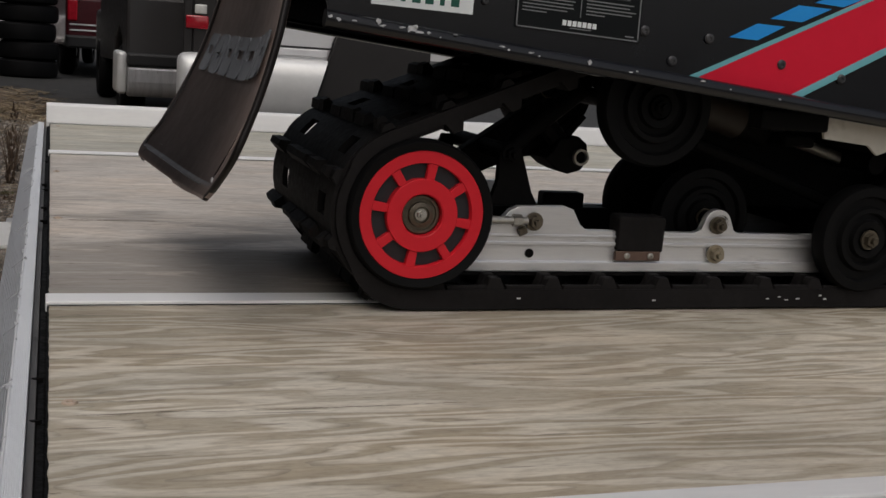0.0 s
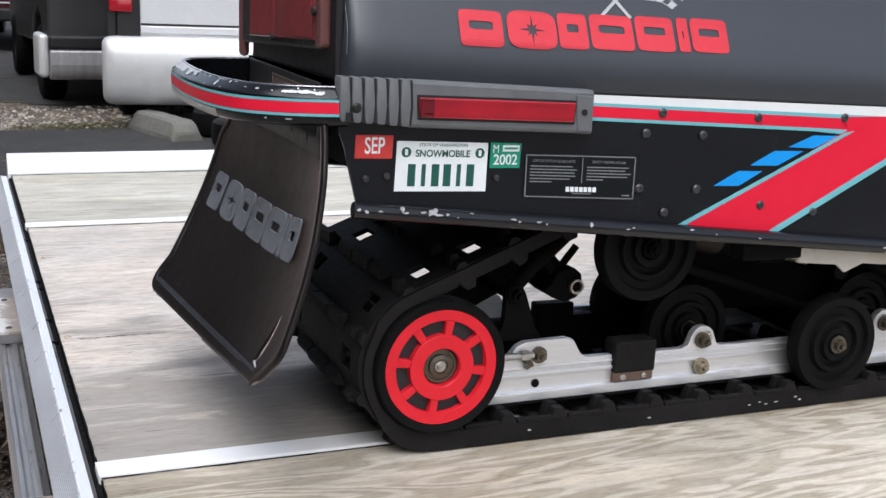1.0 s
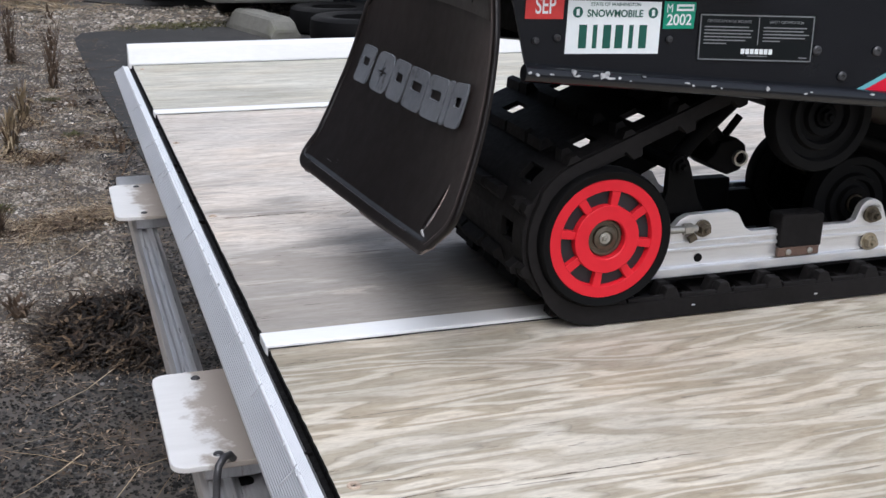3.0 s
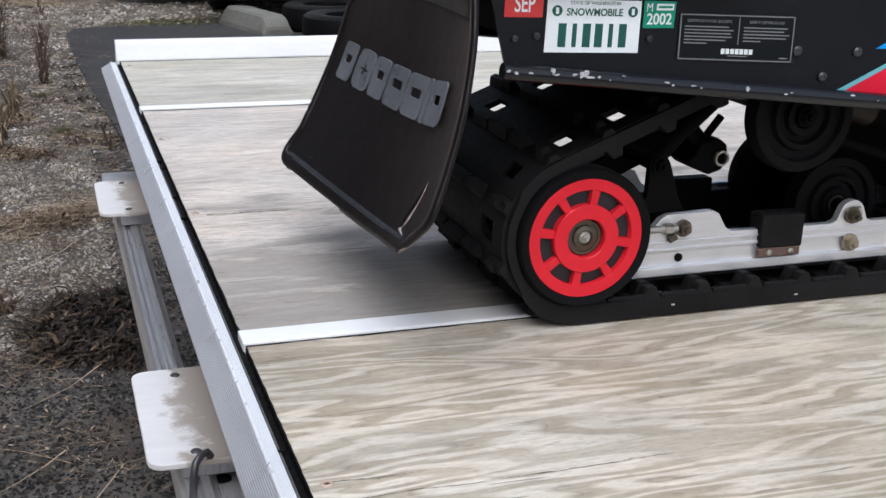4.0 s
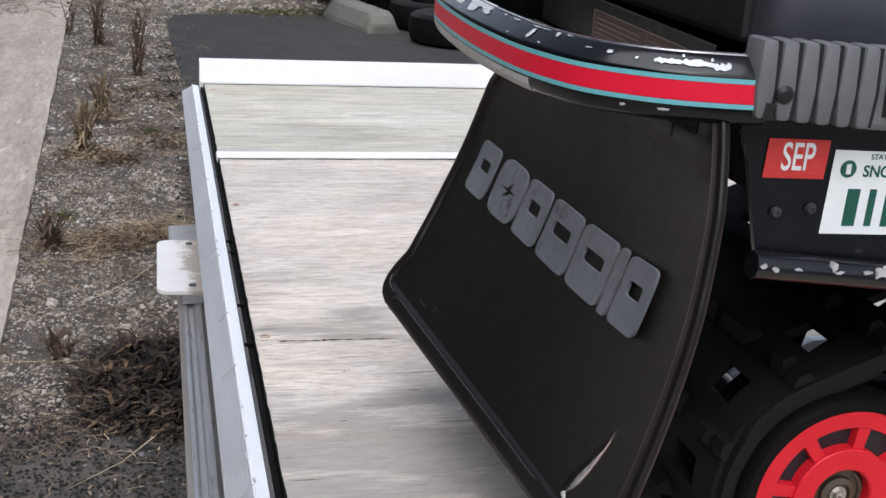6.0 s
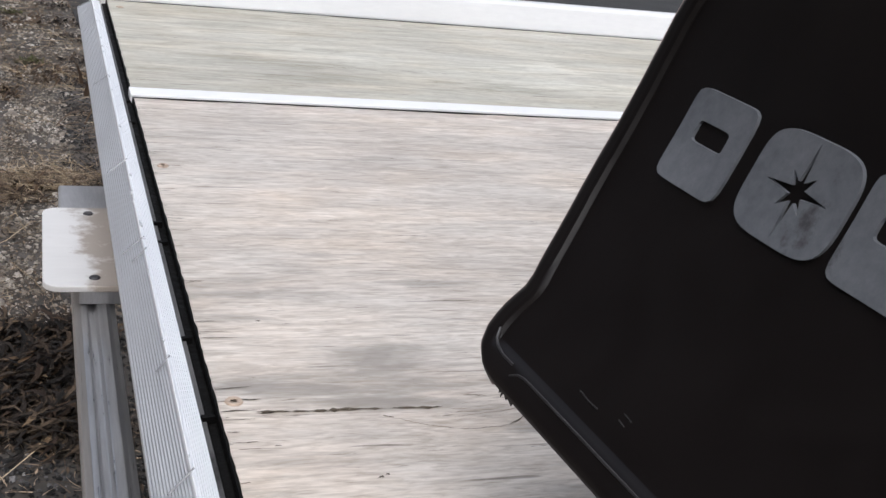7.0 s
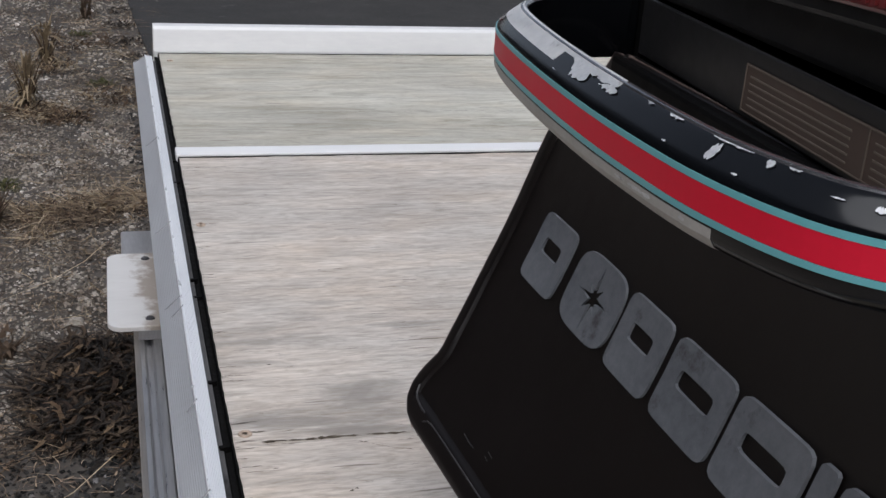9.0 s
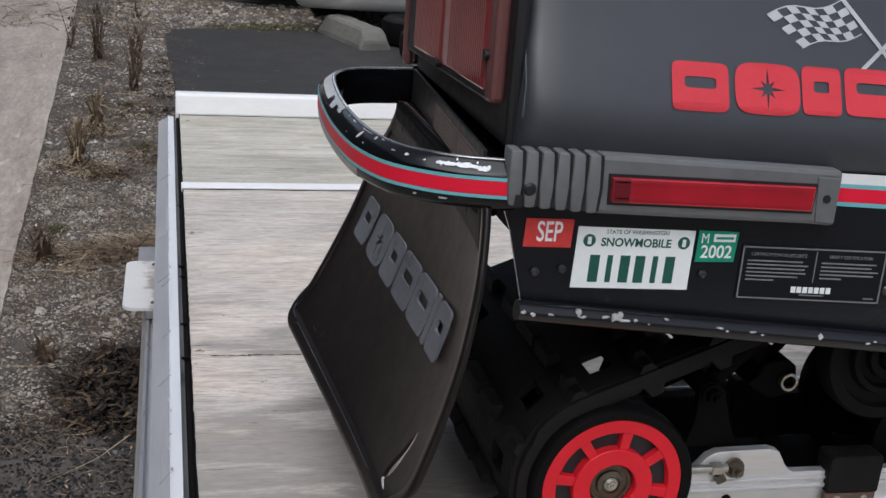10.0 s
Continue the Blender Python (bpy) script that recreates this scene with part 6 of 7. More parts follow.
def bogie(x, y, z, r, bolted=True):
    prof = [(0.0004, -0.006), (r * 0.20, -0.006), (r * 0.22, -0.012), (r * 0.34, -0.013), (r * 0.37, -0.007), (r * 0.46, -0.006), (r * 0.50, -0.012), (r * 0.58, -0.012), (r * 0.62, -0.006), (r * 0.76, -0.006), (r * 0.80, -0.0115), (r * 0.96, -0.0115), (r, -0.006), (r, 0.008), (r * 0.94, 0.0115), (r * 0.5, 0.0115), (0.0004, 0.010)]
    w = part("bogie_wheel", lathe(prof, (x, y, z), 56), MAT_TYRE, sled, "black rubber-edged bogie wheel", True)
    part("wheel_bolt", hexbolt((x, y - 0.012, z), 0.0085, 0.009), MAT_BEARING if bolted else MAT_BLACK_STEEL, w)
    return w


bogie(0.895, -0.034, 0.7535, 0.0625)
bogie(0.728, 0.050, 0.762, 0.0600)
bogie(0.732, 0.175, 0.764, 0.0660)
bogie(1.010, 0.050, 0.762, 0.0600)
bogie(1.010, 0.175, 0.762, 0.0600)
bogie(0.895, 0.262, 0.7535, 0.0625)
bogie(UX, -0.034, UZ, 0.0640, False)
bogie(UX, 0.262, UZ, 0.0640)
part("axle", rod((0.728, 0.0, 0.762), (0.728, 0.214, 0.762), 0.010), MAT_BLACK_STEEL, sled)
part("axle", rod((1.010, 0.0, 0.762), (1.010, 0.214, 0.762), 0.010), MAT_BLACK_STEEL, sled)
part("axle", rod((0.895, -0.03, 0.7535), (0.895, 0.255, 0.7535), 0.009), MAT_BLACK_STEEL, sled)
part("axle", rod((UX, -0.04, UZ), (UX, 0.255, UZ), 0.010), MAT_BLACK_STEEL, sled)
part("axle", rod((FX, -0.03, FZ), (FX, 0.25, FZ), 0.014), MAT_BLACK_STEEL, sled)
for y in (0.02, 0.195):
    part("drive_sprocket", lathe([(0.0004, -0.014), (0.05, -0.014), (0.068, -0.010), (0.068, 0.010), (0.05, 0.014), (0.0004, 0.014)], (FX, y, FZ), 24), MAT_TYRE, sled)

# ---- slide rails
def bump_arc(cx, r, z0):
    zc = 0.760
    return [(cx - r - 0.012, z0), (cx - r - 0.004, z0 + 0.003)] + [(cx + r * math.cos(radians(a)), zc + r * math.sin(radians(a))) for a in range(165, 10, -15)] + [(cx + r + 0.004, z0 + 0.003), (cx + r + 0.012, z0)]


top = [(0.400, 0.747), (0.425, 0.752), (0.455, 0.757), (0.468, 0.772), (0.478, 0.7765), (0.532, 0.7775), (0.542, 0.774), (0.552, 0.757), (0.560, 0.7515)] + bump_arc(0.724, 0.0175, 0.7505) + bump_arc(1.012, 0.0175, 0.7505) + [(1.20, 0.7505), (1.32, 0.79)]
low = [(1.34, 0.76), (1.22, 0.7105), (0.400, 0.7105)]
for y in (0.0, 0.207):
    rail = part("slide_rail", prism(top + low, y, y + 0.010, "y", 0.0008), MAT_RAIL, sled, "bright aluminium slide rail")
    part("flange", box(0.400, 1.21, y - 0.006, y + 0.016, 0.7060, 0.7175, 0.0015), MAT_RAIL, rail)
    part("rib", box(0.402, 1.21, y - 0.0028, y, 0.7345, 0.7385, 0.0008), MAT_RAIL, rail)
    part("rib", box(0.402, 1.21, y - 0.0022, y, 0.7435, 0.7465, 0.0007), MAT_RAIL, rail)
    if y == 0.0:
        part("bolt", hexbolt((0.4955, -0.001, 0.7605), 0.0074, 0.010), MAT_BEARING, rail, "dark adjuster bolt head")
        part("hole", lathe([(0.0004, -0.0004), (0.0050, -0.0004), (0.0050, 0.002), (0.0004, 0.002)], (0.4935, -0.001, 0.7255), 18), MAT_GAP, rail)
        part("adjuster_rod", rod((0.40, -0.004, 0.7625), (0.487, -0.004, 0.7615), 0.0042), MAT_STEEL, rail)
        part("adjuster_nut", rod((0.470, -0.004, 0.7618), (0.480, -0.004, 0.7616), 0.0068, seg=6), MAT_STEEL, rail)
        part("adjuster_nut", rod((0.478, -0.004, 0.7485), (0.486, -0.004, 0.752), 0.0048, seg=6), MAT_BEARING, rail)
        for x in (0.722, 1.010):
            part("bolt", hexbolt((x, -0.001, 0.7600), 0.0076, 0.011), MAT_BEARING, rail)
        part("bolt", hexbolt((0.7215, -0.003, 0.7270), 0.0080, 0.010), MAT_BRASSY, rail)
        part("wear_strip", box(0.400, 1.2, y - 0.002, y + 0.014, 0.7010, 0.7060, 0.001), MAT_RUBBER, rail)
# rubber stop wrapped over the rail with a riveted clip
bm = prism([(0.5955, 0.7300), (0.6515, 0.7290), (0.6525, 0.7660), (0.6500, 0.7690), (0.5975, 0.7695), (0.5950, 0.7665)], -0.0085, 0.018, "y", 0.002)
stop = part("rubber_stop", bm, MAT_RUBBER, sled, "black rubber stop strapped over the rail")
part("clip", box(0.5930, 0.6480, -0.0100, -0.004, 0.7195, 0.7300, 0.0008), MAT_RUST, stop, "rusty riveted clip")
for x in (0.6065, 0.6355):
    part("rivet", lathe([(0.0036, 0.0), (0.0036, -0.0015), (0.0016, -0.0022), (0.0012, -0.0008), (0.0003, -0.0008)], (x, -0.0100, 0.7250), 14), MAT_STEEL, stop)

# ---- suspension linkage
bm = prism([(0.448, 0.775), (0.506, 0.7745), (0.497, 0.790), (0.483, 0.832), (0.476, 0.843), (0.464, 0.843), (0.457, 0.834), (0.456, 0.80)], 0.014, 0.024, "y", 0.0015)
part("pivot_bracket", bm, MAT_BLACK_STEEL, sled, "black steel pivot bracket")
part("pivot_bolt", hexbolt((0.469, 0.013, 0.831), 0.008, 0.010), MAT_BLACK_STEEL, sled)
part("pivot_bracket", prism([(0.428, 0.775), (0.452, 0.775), (0.466, 0.835), (0.448, 0.835)], 0.185, 0.195, "y", 0.0015), MAT_BLACK_STEEL, sled)
part("cross_tube", rod((0.469, 0.015, 0.831), (0.469, 0.195, 0.831), 0.010), MAT_BLACK_STEEL, sled)
bm = prism([(0.523, 0.824), (0.533, 0.832), (0.540, 0.846), (0.562, 0.850), (0.573, 0.842), (0.576, 0.824), (0.568, 0.812), (0.552, 0.807), (0.536, 0.8135)], 0.046, 0.100, "y", 0.002)
knuckle = part("shock_mount", bm, MAT_BLACK_STEEL, sled, "black shock mount with a bright tube end")
part("tube_end", lathe([(0.0068, -0.004), (0.0092, -0.004), (0.0092, 0.03), (0.0068, 0.03), (0.0068, -0.004)], (0.565, 0.0445, 0.827), 24), MAT_STEEL, knuckle)
part("link", rod((0.553, 0.066, 0.846), (0.574, 0.066, 0.872), 0.0048, seg=8), MAT_BLACK_STEEL, knuckle)
part("link", rod((0.545, 0.066, 0.844), (0.512, 0.066, 0.880), 0.012, seg=8), MAT_BLACK_STEEL, knuckle)
part("suspension_arm", prism([(0.405, 0.800), (0.445, 0.790), (0.478, 0.806), (0.512, 0.819), (0.544, 0.823), (0.556, 0.870), (0.535, 0.890), (0.49, 0.858)], 0.095, 0.118, "y", 0.003), MAT_BLACK_STEEL, sled)
part("cross_block", box(0.578, 0.633, 0.165, 0.187, 0.700, 0.770, 0.003), MAT_BLACK_STEEL, sled, "black cross block between the rails")
part("cross_bar", box(0.470, 0.700, 0.168, 0.184, 0.700, 0.7515, 0.002), MAT_BLACK_STEEL, sled, "black bar before the far rail")
part("torque_arm", tube([(0.469, 0.03, 0.831), (0.50, 0.04, 0.855), (0.56, 0.05, 0.900)], 0.010, 10), MAT_BLACK_STEEL, sled, "", True)
part("torque_arm", tube([(0.70, 0.03, 0.850), (0.78, 0.03, 0.825), (0.92, 0.03, 0.775)], 0.008, 10), MAT_BLACK_STEEL, sled, "dark diagonal rod", True)
part("torque_arm", tube([(0.70, 0.185, 0.850), (0.78, 0.185, 0.825), (0.92, 0.185, 0.775)], 0.008, 10), MAT_BLACK_STEEL, sled, "", True)
part("torque_arm", tube([(1.12, 0.03, 0.78), (1.05, 0.03, 0.81), (0.95, 0.03, 0.870)], 0.009, 10), MAT_BLACK_STEEL, sled, "", True)
shock = part("shock_absorber", rod((0.66, 0.05, 0.905), (0.80, 0.05, 0.868), 0.021), MAT_BLACK_STEEL, sled, "dirty brown shock absorber", True)
part("sleeve", rod((0.70, 0.05, 0.8945), (0.765, 0.05, 0.877), 0.0225), MAT_GRIME, shock, "", True)
part("shock_rod", rod((0.80, 0.05, 0.868), (0.93, 0.06, 0.834), 0.007), MAT_STEEL, shock)
part("cross_tube", rod((0.93, 0.0, 0.836), (0.93, 0.215, 0.836), 0.012), MAT_BLACK_STEEL, sled)
part("skid_cross", box(0.80, 0.84, 0.0, 0.21, 0.852, 0.866, 0.003), MAT_BLACK_STEEL, sled)
# added black sheets standing in for far parts and shadow behind the wheels
part("dark_backing", prism([(0.750, 0.700), (1.0, 0.700), (1.0, 0.905), (0.655, 0.925), (0.660, 0.900), (0.720, 0.860), (0.750, 0.830)], 0.226, 0.230, "y"), MAT_BLACK_STEEL, sled, "added black sheet for far parts and shadow behind the wheels")
part("dark_backing", prism([(1.0, 0.700), (1.30, 0.700), (1.36, 0.790), (1.15, 0.790), (1.127, 0.800), (1.098, 0.810), (1.069, 0.811), (1.037, 0.800), (1.02, 0.782), (1.0, 0.778)], 0.226, 0.230, "y"), MAT_BLACK_STEEL, sled)
part("dark_backing", prism([(1.0, 0.789), (1.057, 0.824), (1.124, 0.816), (1.2, 0.810), (1.40, 0.830), (1.40, 0.905), (1.0, 0.905)], 0.226, 0.230, "y"), MAT_BLACK_STEEL, sled)
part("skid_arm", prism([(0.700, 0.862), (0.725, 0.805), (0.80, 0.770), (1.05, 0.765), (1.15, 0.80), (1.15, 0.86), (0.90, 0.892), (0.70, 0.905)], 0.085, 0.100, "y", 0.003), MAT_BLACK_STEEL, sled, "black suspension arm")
# running board beyond the tunnel's tail, pale underside panel
bm = prism([(0.800, 0.8955), (0.806, 0.868), (0.865, 0.8625), (0.878, 0.852), (0.905, 0.862), (XT, 0.800), (XT, 0.826)], YN + 0.018, YN + 0.022, "y")
part("board_edge", bm, MAT_CREAM, sled, "cream running board edge")
part("board_bracket", box(0.72, 0.806, YN + 0.012, YN + 0.04, 0.875, 0.897, 0.003), MAT_BLACK_STEEL, sled)


# ---------------------------------------------------------------- parking block, parked vehicles, tyres
def block():
    ob = thing("wheel_stop", "worn grey concrete wheel stop lying askew at the asphalt edge", "wheel stop")
    bm = bmesh.new()
    rings_b = []
    for x, k, h in ((-0.425, 0.90, 0.30), (-0.420, 1.0, 0.45), (-0.38, 1.0, 0.80), (-0.335, 1.0, 1.0), (-0.1, 1.0, 1.0), (0.15, 1.0, 0.99), (0.335, 1.0, 1.0), (0.38, 1.0, 0.80), (0.420, 1.0, 0.45), (0.425, 0.90, 0.30)):
        rings_b.append([bm.verts.new((x, y * k, z * h)) for y, z in ((-0.12, 0.0), (-0.118, 0.03), (-0.085, 0.125), (-0.065, 0.14), (0.065, 0.14), (0.085, 0.125), (0.118, 0.03), (0.12, 0.0))])
    for ra, rb in zip(rings_b, rings_b[1:]):
        for q in range(8):
            bm.faces.new((ra[q], ra[(q + 1) % 8], rb[(q + 1) % 8], rb[q]))
    bm.faces.new(rings_b[0]), bm.faces.new(rings_b[-1])
    bmesh.ops.subdivide_edges(bm, edges=bm.edges[:], cuts=2, use_grid_fill=True)
    for v in bm.verts:
        if v.co.z > 0.005:
            v.co += noise.noise_vector(v.co * 9) * 0.006
    part("block", bm, MAT_CONCRETE, ob)
    ob.matrix_basis = pose(1.299, 7.64, 0.012, 0, 0, -76)
    return ob


block()

TYRE_PROFILE = [(0.20, -0.11), (0.27, -0.125), (0.345, -0.12), (0.375, -0.095), (0.385, -0.04), (0.385, 0.04), (0.375, 0.095), (0.345, 0.12), (0.27, 0.125), (0.20, 0.11), (0.20, -0.11)]


def road_wheel(parent, x, y, z, s=1.0):
    w = part("wheel", lathe([(r * s, a * s) for r, a in TYRE_PROFILE], (0, 0, 0), 40), MAT_TYRE, parent, "black road tyre", True)
    bmesh_axis = Matrix.Rotation(radians(90), 4, "Z")
    w.matrix_basis = Matrix.Translation((x, y, z)) @ bmesh_axis
    part("rim", lathe([(0.03 * s, -0.09 * s), (0.10 * s, -0.10 * s), (0.20 * s, -0.07 * s), (0.21 * s, 0.07 * s), (0.03 * s, 0.07 * s)], (0, 0, 0), 28), MAT_CHROME, w, "", True)
    return w


def pickup():
    """Own frame: x to the vehicle's right, y forward, origin under its rear left corner."""
    ob = thing("pickup_truck", "silver pickup truck with a dusty pale bumper, parked", "truck")
    W = 1.85
    L = -0.05

    def slant(z):
        """Edge where the pale tail gives way to the dark cover."""
        return 0.936 + 0.296 * (z - 0.307)

    arch = [(0.0, 0.60), (0.55, 0.60), (0.62, 0.78), (0.75, 0.90), (1.0, 0.96), (1.25, 0.90), (1.38, 0.78), (1.45, 0.60), (2.3, 0.60), (2.3, 1.34), (0.0, 1.34)]
    part("bed_side", prism(arch, L, L + 0.07, "x", 0.012), MAT_TRUCK_DARK, ob, "dark grey bed side")
    part("bed_side", prism(arch, W - 0.07, W, "x", 0.012), MAT_TRUCK_DARK, ob)
    gate = part("tailgate", prism([(0.195, 0.68), (slant(0.68), 0.68), (slant(1.32), 1.32), (0.195, 1.32)], -0.012, 0.05, "y", 0.012), MAT_TRUCK, ob, "silver tailgate with a crease")
    part("crease", box(0.20, slant(0.775), -0.018, -0.010, 0.775, 0.790, 0.003), MAT_PAD_DARK, gate)
    part("lower_trim", box(0.198, slant(0.69), -0.026, -0.010, 0.715, 0.770, 0.006), MAT_TRUCK, gate)
    part("rear_cover", prism([(slant(0.26) + 0.006, 0.26), (W, 0.26), (W, 1.32), (slant(1.32) + 0.006, 1.32)], -0.10, 0.05, "y", 0.014), MAT_TRUCK_DARK, ob, "dark grey cover with a slanted edge")
    part("corner_panel", box(L + 0.072, 0.192, -0.006, 0.06, 0.60, 1.33, 0.012), MAT_TRUCK_DARK, ob, "dark corner panel")
    lamp = part("tail_light", box(-0.03, 0.139, -0.030, -0.004, 0.870, 0.970, 0.012, 3), MAT_LENS, ob, "small red tail light", True)
    part("reverse_lens", box(0.034, 0.124, -0.032, -0.004, 0.982, 1.052, 0.010, 3), MAT_LAMPWHITE, lamp, "clear lens", True)
    part("bed_floor", box(0.07, W - 0.07, 0.05, 2.3, 0.66, 0.70), MAT_TRUCK_DARK, ob)
    # bumper: a tall rounded barrel from the corner to the slanted edge
    prof = [(-0.03, 0.180), (-0.070, 0.182), (-0.115, 0.205), (-0.152, 0.265), (-0.174, 0.355), (-0.182, 0.460), (-0.178, 0.560), (-0.162, 0.635), (-0.125, 0.680), (-0.060, 0.695), (-0.03, 0.690)]
    bm = bmesh.new()
    rings_b = []
    for x, k in ((-0.085, 0.45), (-0.079, 0.66), (-0.063, 0.84), (-0.035, 0.95), (0.015, 1.0), (0.4, 1.0), (0.8, 1.0)):
        rings_b.append([bm.verts.new((x, -0.03 + (y + 0.03) * k, 0.46 + (z - 0.46) * (0.55 + 0.45 * k))) for y, z in prof])
    rings_b.append([bm.verts.new((slant(z), y, z)) for y, z in prof])
    for ra, rb in zip(rings_b, rings_b[1:]):
        for q in range(len(prof)):
            bm.faces.new((ra[q], ra[(q + 1) % len(prof)], rb[(q + 1) % len(prof)], rb[q]))
    bm.faces.new(rings_b[0]), bm.faces.new(rings_b[-1])
    part("rear_bumper", bm, MAT_CHROME, ob, "dusty pale bumper with a rounded end", True)
    part("underbody", box(0.10, W - 0.10, 0.0, 4.6, 0.36, 0.58, 0.03), MAT_BLACK_STEEL, ob)
    cab = part("cab", box(0.02, W - 0.02, 2.36, 4.0, 0.50, 1.36, 0.05, 3), MAT_TRUCK_DARK, ob)
    part("cab_roof", prism([(2.45, 1.36), (3.95, 1.36), (3.5, 1.85), (2.6, 1.85)], 0.12, W - 0.12, "x", 0.05), MAT_TRUCK_DARK, cab)
    part("hood", box(0.02, W - 0.02, 4.0, 5.2, 0.50, 1.15, 0.06, 3), MAT_TRUCK_DARK, ob)
    for x in (0.125, W - 0.125):
        for y in (1.0, 4.3):
            road_wheel(ob, x, y, 0.385)
    part("differential", lathe([(0.0004, -0.14), (0.08, -0.12), (0.14, 0.0), (0.08, 0.12), (0.0004, 0.14)], (W * 0.52, 1.0, 0.33), 24), MAT_BLACK_STEEL, ob, "", True)
    part("rear_axle", rod((0.15, 1.0, 0.385), (W - 0.15, 1.0, 0.385), 0.05), MAT_BLACK_STEEL, ob)
    part("muffler", rod((0.5, 0.35, 0.30), (0.5, 1.2, 0.32), 0.10), MAT_BLACK_STEEL, ob)
    ob.matrix_basis = pose(1.00, 8.05, 0.012, 0, 0, -8)
    return ob


pickup()

tyre = thing("loose_tyre", "old black tyre lying flat beside the wheel stop", "tyre", "loose tyres on the asphalt")
part("tread", lathe([(r * 0.86, a * 0.78) for r, a in TYRE_PROFILE], (0, 0, 0.0975), 48, axis="z"), MAT_TYRE, tyre, "", True)
tyre.matrix_basis = pose(1.825, 7.56, 0.012)
copy_thing(tyre, pose(1.835, 6.89, 0.012, 0, 0, 40))


def suv():
    """Own frame: x to the vehicle's right, y forward, origin under its rear left corner."""
    ob = thing("dark_suv", "dark grey sport utility vehicle with a dull metal bumper", "car")
    W = 1.8
    body = part("body", prism([(0.0, 0.50), (0.35, 0.50), (0.45, 0.72), (0.8, 0.84), (1.15, 0.72), (1.25, 0.50), (3.0, 0.46), (3.0, 1.10), (0.06, 1.10)], 0.0, W, "x", 0.03), MAT_TRUCK_DARK, ob, "dark grey body")
    part("upper_body", prism([(0.08, 1.10), (2.9, 1.10), (2.3, 1.68), (0.25, 1.70)], 0.07, W - 0.07, "x", 0.05), MAT_TRUCK_DARK, ob)
    part("rear_window", box(0.25, W - 0.25, 0.10, 0.14, 1.16, 1.6, 0.02), MAT_PAD_DARK, ob)
    part("hood", box(0.03, W - 0.03, 3.0, 4.1, 0.46, 0.98, 0.06, 3), MAT_TRUCK_DARK, ob)
    prof = [(-0.08, 0.25), (-0.13, 0.275), (-0.16, 0.32), (-0.175, 0.38), (-0.178, 0.505), (-0.03, 0.51), (-0.01, 0.25)]
    bump_ = part("rear_bumper", prism(prof, 0.0, W, "x", 0.02), MAT_DULL, ob, "dull metal bumper with a black top pad")
    part("step_pad", box(-0.004, W + 0.004, -0.182, 0.0, 0.51, 0.62, 0.022, 3), MAT_PAD_DARK, bump_, "black top pad")
    part("bumper_end", box(-0.085, -0.002, -0.13, 0.33, 0.27, 0.63, 0.035, 4), MAT_CHROME, bump_, "pale bumper end", True)
    for x0 in (W - 0.17,):
        part("tail_light", box(x0, x0 + 0.15, -0.012, 0.06, 0.78, 1.05, 0.015), MAT_LENS, ob)
    for x in (0.12, W - 0.12):
        for y in (0.8, 3.45):
            road_wheel(ob, x, y, 0.34, 0.88)
    ob.matrix_basis = pose(0.615, 9.35, 0.014, 0, 0, 2)
    return ob


suv()


def van():
    """A maroon vehicle farther back, tail towards the trailer."""
    ob = thing("maroon_van", "dark maroon van with chrome trim parked across the lot", "van")
    W = 1.9
    part("body", box(0, W, 0, 4.5, 0.42, 1.15, 0.06, 3), MAT_MAROON, ob)
    part("upper_body", prism([(0.05, 1.15), (4.2, 1.15), (3.6, 1.85), (0.15, 1.9)], 0.06, W - 0.06, "x", 0.05), MAT_MAROON, ob)
    part("rear_window", box(0.2, W - 0.2, 0.02, 0.06, 1.22, 1.68, 0.02), MAT_PAD_DARK, ob)
    part("bumper", box(-0.02, W + 0.02, -0.14, 0.02, 0.42, 0.60, 0.03), MAT_PAD_DARK, ob)
    for z in (0.66, 0.74):
        part("trim_strip", box(0.05, W - 0.05, -0.012, 0.0, z, z + 0.022, 0.004), MAT_CHROME, ob)
    for x0 in (0.02, W - 0.16):
        part("tail_light", box(x0, x0 + 0.14, -0.03, 0.05, 0.80, 1.10, 0.02), MAT_LENS, ob)
    for x in (0.12, W - 0.12):
        for y in (0.9, 3.6):
            road_wheel(ob, x, y, 0.34, 0.88)
    ob.matrix_basis = pose(0.20, 16.6, 0.014, 0, 0, 6)
    return ob


van()


def pale_car():
    ob = thing("pale_car", "pale grey car nose seen between the tyres and the van", "car")
    part("body", box(0, 1.7, 0, 3.9, 0.30, 0.86, 0.09, 3), MAT_TRUCK, ob)
    part("cabin", prism([(0.8, 0.86), (3.3, 0.86), (2.8, 1.36), (1.3, 1.36)], 0.08, 1.62, "x", 0.06), MAT_PAD_DARK, ob)
    part("bumper", box(-0.02, 1.72, -0.08, 0.06, 0.32, 0.52, 0.03), MAT_CHROME, ob)
    for x in (0.1, 1.6):
        for y in (0.7, 3.1):
            road_wheel(ob, x, y, 0.30, 0.78)
    ob.matrix_basis = pose(-1.35, 19.0, 0.014, 0, 0, -8)
    return ob


pale_car()

first = thing("stacked_tyre", "black truck tyre in a tall stack on the asphalt", "tyre", "stack of tyres")
part("tread", lathe([(r * 1.03, a * 0.985) for r, a in TYRE_PROFILE], (0, 0, 0), 48, axis="z"), MAT_TYRE, first, "", True)
rng = random.Random(5)
for k in range(6):
    m = pose(-0.30 + rng.uniform(-0.025, 0.025), 16.1 + rng.uniform(-0.02, 0.02), 0.138 + 0.2463 * k, 0, 0, rng.uniform(0, 90))
    if k == 0:
        first.matrix_basis = m
    else:
        copy_thing(first, m)

